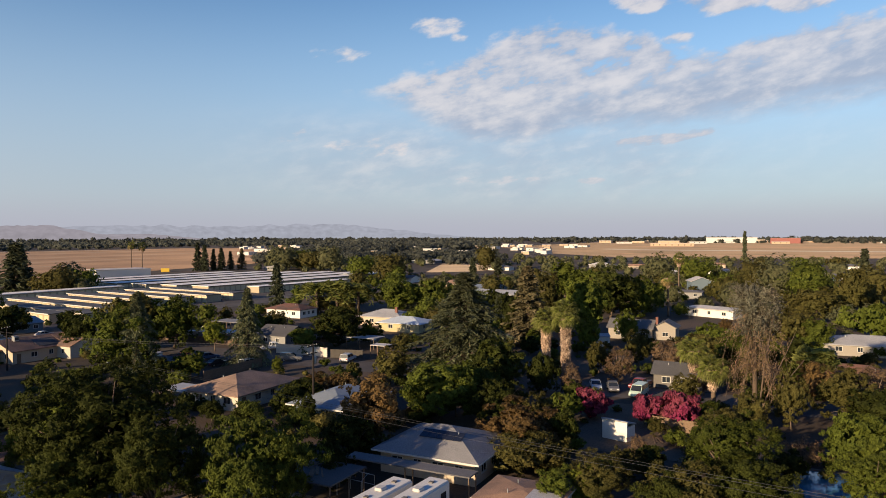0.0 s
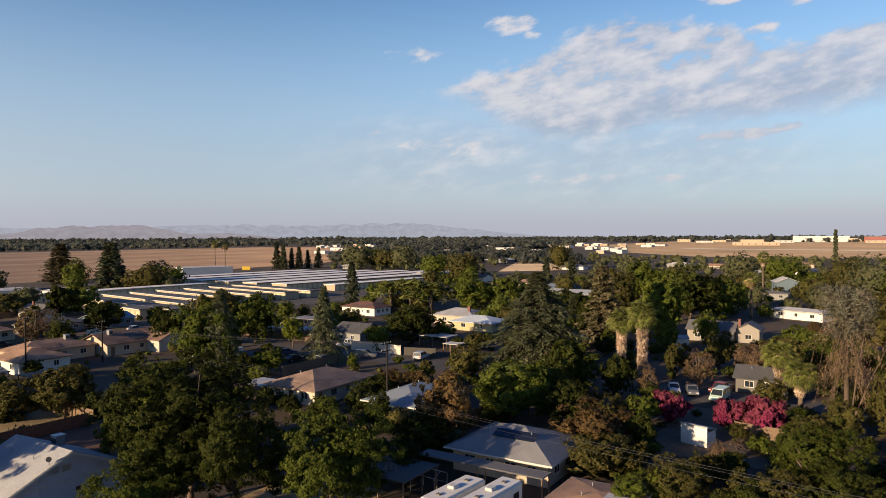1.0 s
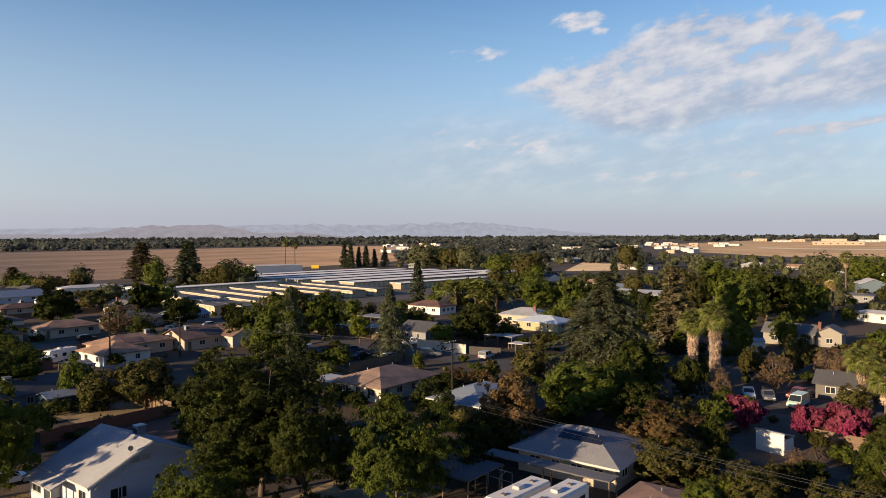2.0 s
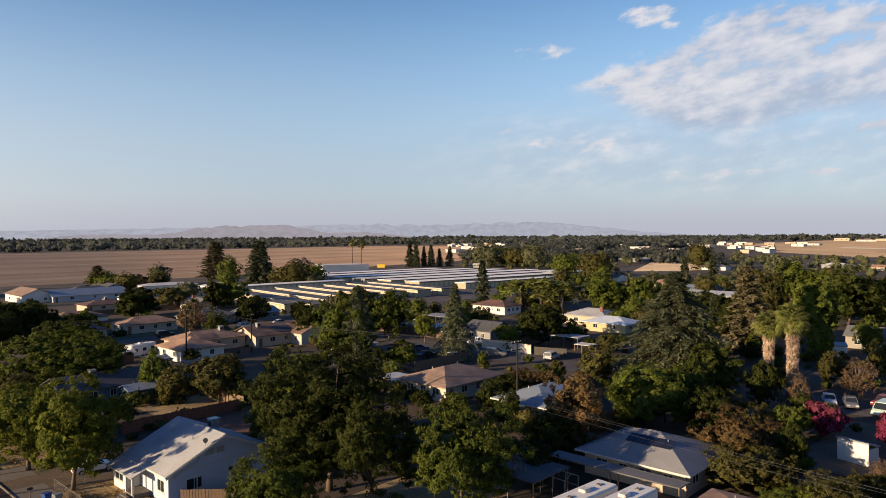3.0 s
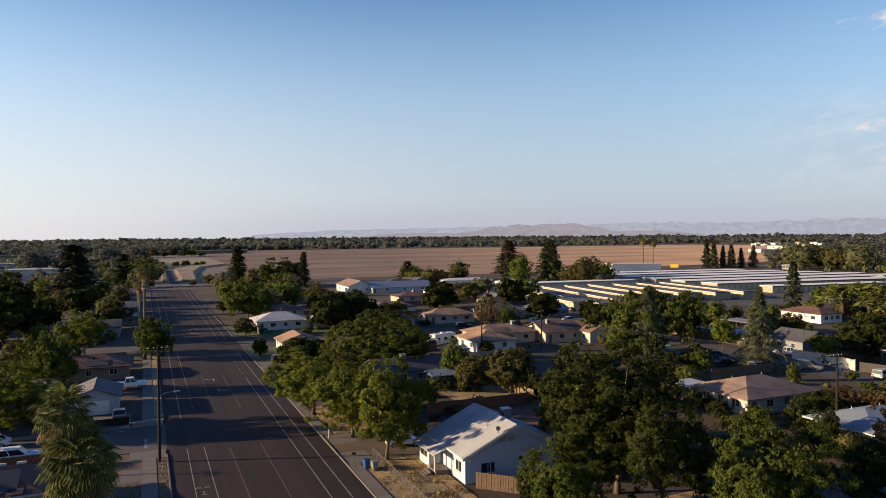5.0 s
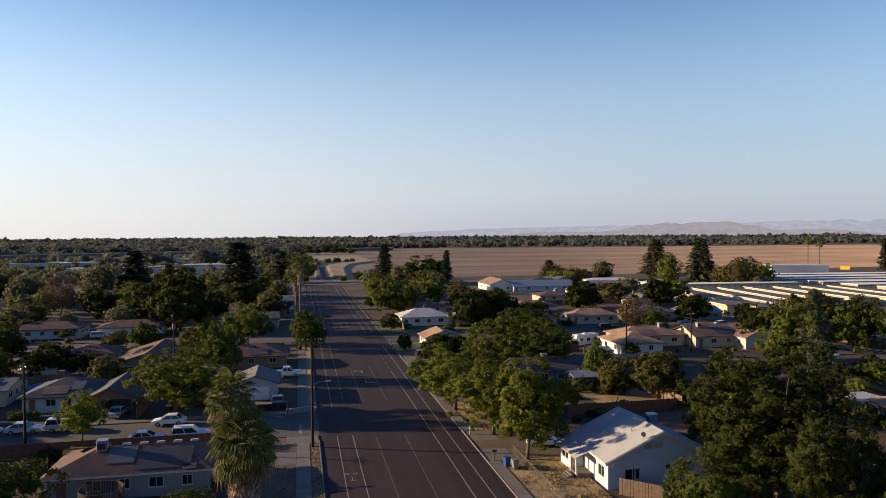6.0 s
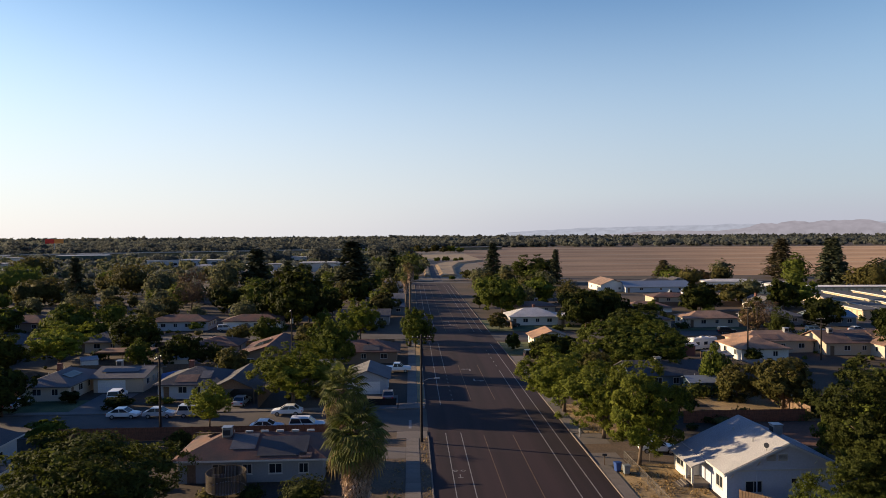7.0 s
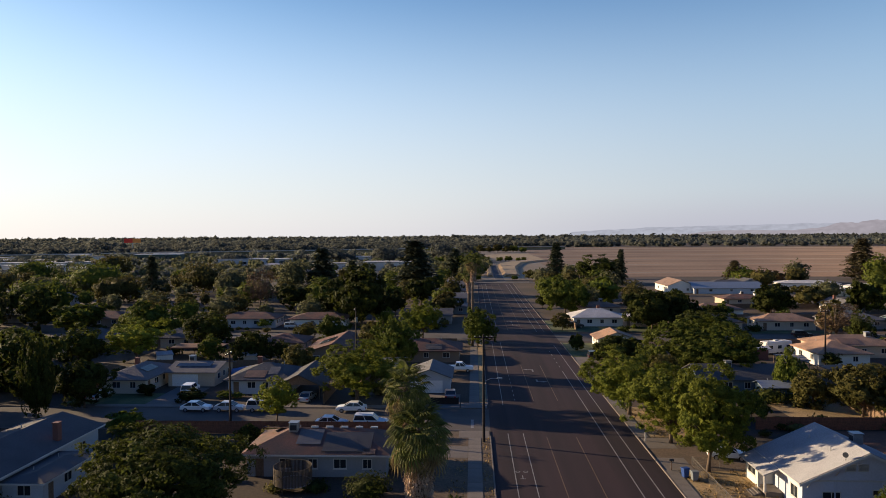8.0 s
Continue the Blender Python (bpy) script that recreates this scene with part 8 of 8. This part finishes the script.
built = [(o.matrix_basis.translation.x, o.matrix_basis.translation.y) for o in scene.objects if o.parent is None and o.name.split(".")[0] in ("house", "building", "car", "carport", "travel_trailer", "shed", "porch")]
massed = []
for k in range(4200):
    if k < 2600:
        x, y = rng.uniform(-430, 60), rng.uniform(110, 760)
        if abs(x) > 0.75 * y:
            continue
    else:
        x, y = rng.uniform(130, 780), rng.uniform(-170, 460)
        if y > x * 0.95:
            continue
    if not free(x, y, (9.8 if x < 0 else 11.5) if math.hypot(x, y) < 300 else 11.5) or (148 < x < 176 and 70 < y < 130):
        continue
    far = math.hypot(x, y)
    az = math.degrees(math.atan2(x, y))
    if (50 < az < 58.5 and 178 < far < 245) or (79 < az < 88 and 185 < far < 245) or (abs(-0.326 * (x + 13) - 0.945 * (y - 178)) < 8 and -62 < x < -8):
        continue
    taken.append((x, y))
    h = rng.uniform(4.5, 10.5)
    if far > 420:
        h = rng.uniform(3.5, 8.0)
    if far > 215:
        h = low_enough(x, y, h)
        massed.append((x, y, h, h * rng.uniform(0.38, 0.6)))
        continue
    kind = rng.choice(("fmid", "fmid", "folive", "fmid", "fdark", "folive", "fpine") if far > 190 else ("mmid", "mmid", "molive", "mmid", "mdark", "fpine"))
    plant(kind, x, y, h * (1.25 if kind == "fpine" else 1), h * (0.2 if kind == "fpine" else rng.uniform(0.42, 0.6)), rng.randrange(2), rng.randrange(360))
# smaller trees close the gaps between the yards in the east
more = 0
while more < 330:
    a, far = radians(rng.uniform(38, 96)), rng.uniform(128, 430)
    x, y = far * math.sin(a), far * math.cos(a)
    if not free(x, y, 5.2) or (50 < math.degrees(a) < 58.5 and 178 < far < 245) or (75 < math.degrees(a) < 87 and far < 245) or (44 < math.degrees(a) < 58 and far < 165) or (148 < x < 176 and 80 < y < 118) or 114 < x < 129:
        continue
    more += 1
    taken.append((x, y))
    h = low_enough(x, y, rng.uniform(2.5, 5.0 if math.degrees(a) > 66 else 6.5))
    if far > 200:
        massed.append((x, y, h, h * rng.uniform(0.5, 0.75)))
    else:
        plant(rng.choice(("fmid", "folive", "fdark", "fmid")), x, y, h, h * rng.uniform(0.5, 0.7), rng.randrange(3), rng.randrange(360))
# trees added in the west, nearly all out of view, to cast the evening shade
west = 0
while west < 34:
    x, y = rng.uniform(-175, -62), rng.uniform(58, 225)
    if 92 < y < 110 or 176 < y < 190 or x > -0.62 * y or not free(x, y, 8.5):
        continue
    h = rng.uniform(8.5, 13)
    plant(rng.choice(("fdark", "fmid", "mdark", "fmid")), x, y, h, h * rng.uniform(0.42, 0.55), rng.randrange(3), rng.randrange(360))
    taken.append((x, y))
    west += 1
# further trees added beside the view to shade the street and yards
for x, y, h in ((-64, 60, 15), (-60, 52, 14), (-54, 44, 13), (-74, 112, 12), (-73, 93, 12), (-86, 103, 13), (-80, 118, 12)):
    plant("fdark", x, y, h, h * 0.45, int(x) % 3, int(7 * y))
# undergrowth: weeds, hedges and small bushes in the yards
low = [[], [], []]
while sum(map(len, low)) < 800:
    x, y = (rng.uniform(28, 175), rng.uniform(-20, 215)) if rng.random() < 0.6 else (rng.uniform(-110, -8), rng.uniform(60, 215))
    if (92 < y < 110 and x < 5) or (172 < y < 190) or 114 < x < 128 or not all((x - a) ** 2 + (y - b) ** 2 > 7.5 ** 2 for a, b in built):
        continue
    h = rng.uniform(0.4, 2.3) * (1.3 if rng.random() < 0.2 else 0.8)
    low[rng.randrange(3) if rng.random() < 0.6 else 0].append((x, y, h, h * rng.uniform(0.6, 1.4)))
fill_walls = (WHITE, CREAM, TAN, GREY, BLUEWHITE)
fill_roofs = (R_GREY, R_BROWN, R_TAN, R_WHITE, R_RED, R_PALE)
done = 0
for k in range(900):
    if done > 48:
        break
    if k % 2:
        x, y = rng.uniform(-380, -20), rng.uniform(200, 640)
        if abs(x) > 0.7 * y:
            continue
    else:
        x, y = rng.uniform(190, 640), rng.uniform(-140, 380)
    if not free(x, y, 11.0) or (x > 0 and 76 < math.degrees(math.atan2(x, y)) < 88 and x < 262):
        continue
    i = rng.randrange(6)
    house(x, y, rng.choice((0, 90)), rng.uniform(13, 18), rng.uniform(9, 11), fill_walls[i % 5], fill_roofs[i], "distant suburban house among trees", rise=1.4, style=rng.choice(("hip", "gable")), n_win=2, windows="f", door="", category="far house")
    taken.append((x, y))
    done += 1
for x, y, h in ((-6, 396, 5), (2, 398, 4), (24, 402, 3.0), (33, 404, 6), (40, 398, 4), (47, 402, 5), (56, 420, 6), (4, 450, 7), (2, 480, 7), (-2, 520, 8), (-12, 560, 7), (-30, 600, 8), (-50, 560, 7), (26, 668, 5), (34, 668, 6), (44, 676, 4), (12, 660, 6), (50, 690, 4), (-44, 430, 5),
                (-70, 940, 10), (-58, 956, 9), (-45, 950, 11), (-34, 972, 10), (-22, 960, 9), (-12, 980, 12), (0, 968, 10), (11, 985, 11), (23, 975, 9), (35, 990, 12), (47, 980, 10), (58, 996, 11), (70, 985, 9)):
    plant("shrub", x, y, h, h * 0.7, 1 + int(x) % 2, int(x * 37) % 360)
for ob in MODELS.values():
    for o in (*ob.children_recursive, ob):
        bpy.data.objects.remove(o)


# ------------------------------------------------------------------ far woods, town and hills
def far_woods(name, places, label, seed, mat, cover=0.62, fine=0.0027):
    """A mass of distant trees, uneven in height: leaf sprays over each crown, coarser the farther off the tree stands."""
    nr = np.random.default_rng(seed)
    p = np.array(places)                      # x, y, height, radius
    leaf = np.maximum(np.hypot(p[:, 0], p[:, 1]) * fine, 0.2)
    area = 4 * math.pi * (p[:, 3] ** 2 + p[:, 3] * p[:, 2] * 0.96) / 3
    count = np.clip(area * cover / (0.4 * leaf ** 2), 8, 1500).astype(int)
    who = np.repeat(np.arange(len(p)), count)
    q = p[who]
    d = nr.normal(size=(len(q), 3))
    d /= np.linalg.norm(d, axis=1, keepdims=True)
    lump = 1 + 0.22 * np.sin(d[:, 0] * 5 + who) * np.sin(d[:, 1] * 5 + who * 1.7) + 0.12 * np.sin(d[:, 2] * 9 + who * 0.6)
    c = d * (nr.uniform(0.55, 1.0, len(q)) ** 0.6 * lump)[:, None] * np.stack([q[:, 3], q[:, 3], q[:, 2] * 0.48], 1)
    c += np.stack([q[:, 0], q[:, 1], q[:, 2] * 0.5], 1)
    v, f = leaves(nr, c, 1.0, out=d * 0.8 + np.array([0, 0, 0.15]), loose=0.28)
    v = v.reshape(-1, 3, 3)
    mid = v.mean(1, keepdims=True)
    v = (mid + (v - mid) * leaf[who][:, None, None]).reshape(-1, 3)
    v[:, 2] = np.maximum(v[:, 2], 0.0)
    # a closed, uneven heart in each crown
    g = (1 + 5 ** 0.5) / 2
    ico = np.array([(-1, g, 0), (1, g, 0), (-1, -g, 0), (1, -g, 0), (0, -1, g), (0, 1, g), (0, -1, -g), (0, 1, -g), (g, 0, -1), (g, 0, 1), (-g, 0, -1), (-g, 0, 1)]) / math.hypot(1, g)
    tri = np.array([(0, 11, 5), (0, 5, 1), (0, 1, 7), (0, 7, 10), (0, 10, 11), (1, 5, 9), (5, 11, 4), (11, 10, 2), (10, 7, 6), (7, 1, 8), (3, 9, 4), (3, 4, 2), (3, 2, 6), (3, 6, 8), (3, 8, 9), (4, 9, 5), (2, 4, 11), (6, 2, 10), (8, 6, 7), (9, 8, 1)])
    heart = ico[None] * nr.uniform(0.62, 0.95, (len(p), 12, 1)) * np.stack([p[:, 3], p[:, 3], p[:, 2] * 0.47], 1)[:, None] + np.stack([p[:, 0], p[:, 1], p[:, 2] * 0.49], 1)[:, None]
    fh = tri[None] + (np.arange(len(p)) * 12)[:, None, None] + len(v)
    v, f = np.concatenate([v, heart.reshape(-1, 3)]), np.concatenate([f, fh.reshape(-1, 3)])
    return tagged(arrays(name, v, f, mat), label, "woods", "", "stuff")


def belt(count, r0, r1, az0, az1, seed, keep, h=(6, 13)):
    rn, out = random.Random(seed), []
    while len(out) < count:
        r = math.sqrt(rn.uniform(r0 * r0, r1 * r1))
        a = radians(rn.uniform(az0, az1))
        x, y = r * math.sin(a), r * math.cos(a)
        if not keep(x, y):
            continue
        hh = rn.uniform(h[0] * 0.6, h[1]) * (1.45 if rn.random() < 0.06 else 1)
        out.append((x, y, hh, hh * rn.uniform(0.45, 1.05)))
    return out


FREEWAY = ((-780.0, 686.0), (150.0, 1189.0))
_d = math.hypot(FREEWAY[1][0] - FREEWAY[0][0], FREEWAY[1][1] - FREEWAY[0][1])
FREEWAY_N = ((FREEWAY[1][1] - FREEWAY[0][1]) / _d, -(FREEWAY[1][0] - FREEWAY[0][0]) / _d)


def off_fields(x, y):
    if x > 50 and 400 < y < 1340 - max(0, x - 1100) * 0.2 and (x < 520 or y > 470 + (x - 520) * 0.62):
        return False
    if (740 < x < 3300 and y < 560) or (x > 500 and y < 0.40 * x):
        return False
    if -40 < (x - FREEWAY[0][0]) * FREEWAY_N[0] + (y - FREEWAY[0][1]) * FREEWAY_N[1] < 330 and x < 120:
        return False
    return not (0 < x < 64 and y < 760)


# dry grass in the yards and on the verges beside the road
gr = np.random.default_rng(77)
tufts = []
for x0, x1, y0, y1, count in ((23.2, 24.9, 60, 79, 500), (25.4, 30.8, 60, 79, 2200), (23.2, 30, 92.2, 108, 1700), (1.1, 2.0, 40, 91, 500), (-6.2, -0.9, 48, 82.5, 900)):
    tufts.append(np.stack([gr.uniform(x0, x1, count), gr.uniform(y0, y1, count), gr.uniform(0.05, 0.16, count)], 1))
tufts = np.concatenate(tufts)
tufts = tufts[np.array([noise.noise((x * 0.45, y * 0.45, 5.0)) > -0.12 for x, y, _ in tufts])]
v, f = leaves(gr, tufts, 0.12, stretch=2.2, along=np.repeat(np.array([[0.0, 0.0, 1.0]]), len(tufts), 0) + gr.normal(size=tufts.shape) * 0.5, out=gr.normal(size=tufts.shape))
tagged(arrays("dry_grass", v, f, leafy("dry_straw", (0.30, 0.205, 0.085), (0.21, 0.14, 0.06), 0.2)), "tufts of dry straw-coloured grass in the yards", "grass", "", "stuff")
near_mass = [p for p in massed if math.hypot(p[0], p[1]) < 430] + [(x, y, low_enough(x, y, h), min(r, low_enough(x, y, h) * 0.9)) for x, y, h, r in FAR_CROWNS]
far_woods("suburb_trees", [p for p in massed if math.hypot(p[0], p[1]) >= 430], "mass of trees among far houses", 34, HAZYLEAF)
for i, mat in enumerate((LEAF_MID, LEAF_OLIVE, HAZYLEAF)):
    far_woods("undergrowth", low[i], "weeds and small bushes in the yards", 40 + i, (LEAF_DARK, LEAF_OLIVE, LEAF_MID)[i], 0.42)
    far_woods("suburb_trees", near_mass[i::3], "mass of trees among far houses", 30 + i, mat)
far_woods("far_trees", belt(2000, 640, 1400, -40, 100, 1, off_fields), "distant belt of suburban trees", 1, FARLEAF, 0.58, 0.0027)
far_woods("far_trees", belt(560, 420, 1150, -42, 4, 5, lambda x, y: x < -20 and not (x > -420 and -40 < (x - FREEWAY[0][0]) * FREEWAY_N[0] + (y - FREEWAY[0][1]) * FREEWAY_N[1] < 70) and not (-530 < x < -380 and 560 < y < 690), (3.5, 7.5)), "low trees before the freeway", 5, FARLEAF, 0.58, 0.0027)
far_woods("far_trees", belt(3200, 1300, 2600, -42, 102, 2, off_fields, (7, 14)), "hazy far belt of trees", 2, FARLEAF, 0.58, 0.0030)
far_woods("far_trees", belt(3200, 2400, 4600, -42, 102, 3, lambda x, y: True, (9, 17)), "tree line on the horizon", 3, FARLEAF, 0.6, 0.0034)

M_TOWN = paint("far_pale_walls", (0.52, 0.49, 0.45))
M_TOWNTAN = paint("far_tan_walls", (0.40, 0.29, 0.20))
M_TOWNROOF = material("far_roofs", (0.36, 0.35, 0.34), 0.7, vary=0.1, objects=0.4)
M_GREENWALL = paint("far_green_walls", (0.05, 0.075, 0.06))
M_TOWNRED = paint("far_red_walls", (0.23, 0.085, 0.075))


def far_building(x, y, w, d, h, turn, mat, label="pale distant commercial building", glazed=True):
    b = thing("far_building", pose(x, y, 0, 0, 0, turn), label, "building", "far buildings")
    part("wall", boxes((-w / 2, w / 2, -d / 2, d / 2, -0.2, h)), mat, b)
    part("roof", boxes((-w / 2 - 0.4, w / 2 + 0.4, -d / 2 - 0.4, d / 2 + 0.4, h, h + 0.6)), M_TOWNROOF, b)
    n = int(w / 14) if glazed else 0
    for k in range(n):
        u = -w / 2 + w * (k + 0.5) / n
        part("window", boxes((u - 1.4, u + 1.4, -d / 2 - 0.1, -d / 2 + 0.05, h * 0.3, h * 0.62)), M_GLASS, b)


rn = random.Random(21)
for k in range(70):
    a, r = radians(rn.uniform(47, 75)), rn.uniform(950, 1900)
    far_building(r * math.sin(a), r * math.cos(a), rn.uniform(9, 26), rn.uniform(10, 18), rn.uniform(3.0, 5.5), -90 + rn.uniform(-25, 25), (M_TOWN, M_TOWN, M_TOWNTAN)[k % 3])
for k in range(14):
    a, r = radians(rn.uniform(75, 97)), rn.uniform(2300, 3000)
    far_building(r * math.sin(a), r * math.cos(a), rn.uniform(20, 60), rn.uniform(14, 30), rn.uniform(4, 9), -90 + rn.uniform(-25, 25), (M_TOWN, M_TOWNTAN)[k % 2])
far_building(1765, 256, 100, 40, 7, -83, M_TOWNTAN, "low tan terminal on the airfield")
far_building(1790, 268, 50, 30, 13, -83, M_TOWNTAN, "pinkish tan hangar on the airfield")
far_building(2560, 178, 160, 60, 18, -86, M_TOWN, "long white hangar on the airfield", False)
far_building(2430, 12, 84, 50, 17, -90, M_TOWNRED, "long red hangar on the airfield", False)
for k in range(16):
    a, r = radians(rn.uniform(-36, -4)), rn.uniform(480, 1000)
    far_building(r * math.sin(a), r * math.cos(a), rn.uniform(18, 46), rn.uniform(14, 24), rn.uniform(4, 7), rn.uniform(-20, 20), M_TOWN)
far_building(-192, 607, 62, 14, 5.5, 3, BLUEWHITE, "long white warehouse with a pale roof")
far_building(-104, 520, 30, 14, 5, 40, BLUEWHITE, "white warehouse with a pale roof")
far_building(-330, 720, 46, 20, 7, 5, M_GREENWALL, "dark green distant shop building")
sheet("far_lawn", rect(-520, -395, 600, 690), 0.06, M_LAWN, "sunlit green sports lawn", "lawn")

M_WEEDS = material("weedy_freeway_bank", (0.19, 0.155, 0.095), 0.95, vary=0.3, grain=0.4, second=(0.10, 0.095, 0.055), stain_scale=0.03)
# elevated freeway in the distance
fw = thing("freeway", Matrix(), "distant elevated concrete freeway", "freeway", kind="structure")
a, b = Vector((*FREEWAY[0], 0)), Vector((*FREEWAY[1], 0))
ang = math.degrees(math.atan2(b.y - a.y, b.x - a.x))
ln = (b - a).length
fw.matrix_basis = Matrix.Translation((a + b) / 2) @ pose(0, 0, 0, 0, 0, ang)
part("deck", boxes((-ln / 2, ln / 2, -12, 12, 4.0, 4.8)), M_CONCRETE, fw)
part("parapet", boxes((-ln / 2, ln / 2, -12.4, -12.0, 4.4, 5.7)), paint("pale_freeway_wall", (0.36, 0.33, 0.29)), fw)
part("bank", boxes((-ln / 2, ln / 2, -11.5, 11.5, -0.2, 4.0)), M_WEEDS, fw)


def ridge_line(name, dist, az0, az1, peaks, color, seed, label):
    """A far range of hills as a plain backdrop; it glows in the pale tone of the haze before it, its sunlit folds put
    into the colour.
    """
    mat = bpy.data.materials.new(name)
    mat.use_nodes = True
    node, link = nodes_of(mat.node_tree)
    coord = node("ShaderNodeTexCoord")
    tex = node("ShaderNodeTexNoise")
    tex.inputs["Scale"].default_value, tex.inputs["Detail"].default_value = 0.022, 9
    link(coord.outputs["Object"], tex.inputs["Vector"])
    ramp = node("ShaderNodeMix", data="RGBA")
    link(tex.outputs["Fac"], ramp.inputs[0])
    # darker and lighter mottling paints the shaded and sunlit folds
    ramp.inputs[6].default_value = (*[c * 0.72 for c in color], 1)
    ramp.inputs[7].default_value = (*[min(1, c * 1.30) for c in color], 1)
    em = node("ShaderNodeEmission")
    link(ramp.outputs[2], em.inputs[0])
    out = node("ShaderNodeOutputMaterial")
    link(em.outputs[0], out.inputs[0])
    bm = bmesh.new()
    n, prev = 160, None
    for k in range(n + 1):
        a = az0 + (az1 - az0) * k / n
        h = sum(p[1] * math.exp(-((a - p[0]) / p[2]) ** 2) for p in peaks)
        h *= 1 + 0.16 * noise.noise((a * 0.9, seed, 0)) + 0.08 * noise.noise((a * 2.7, seed, 3))
        x, y = dist * math.sin(radians(a)), dist * math.cos(radians(a))
        v = [bm.verts.new((x, y, -2)), bm.verts.new((x * 1.01, y * 1.01, h * 0.5)), bm.verts.new((x * 1.03, y * 1.03, max(h, -1)))]
        if prev:
            bm.faces.new((prev[0], v[0], v[1], prev[1]))
            bm.faces.new((prev[1], v[1], v[2], prev[2]))
        prev = v
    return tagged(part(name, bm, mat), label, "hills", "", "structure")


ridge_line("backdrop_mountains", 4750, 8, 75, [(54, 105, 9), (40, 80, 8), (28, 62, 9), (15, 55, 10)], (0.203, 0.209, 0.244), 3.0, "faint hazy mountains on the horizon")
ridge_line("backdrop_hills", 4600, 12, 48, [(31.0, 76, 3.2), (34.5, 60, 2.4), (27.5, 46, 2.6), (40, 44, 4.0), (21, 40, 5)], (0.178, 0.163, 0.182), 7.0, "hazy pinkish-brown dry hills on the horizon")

sign = thing("roadside_sign", pose(-484, 970, 0, 0, 0, 26), "distant red and orange roadside sign", "sign")
part("post", boxes((-0.6, 0.6, -0.4, 0.4, -0.2, 17)), M_STEEL, sign)
part("panel", boxes((-11, 0, -0.3, 0.3, 17, 23)), paint("red_panel", (0.62, 0.05, 0.03)), sign, "red sign panel")
part("panel", boxes((0, 11, -0.3, 0.3, 17, 23)), paint("orange_panel", (0.70, 0.26, 0.06)), sign, "orange sign panel")
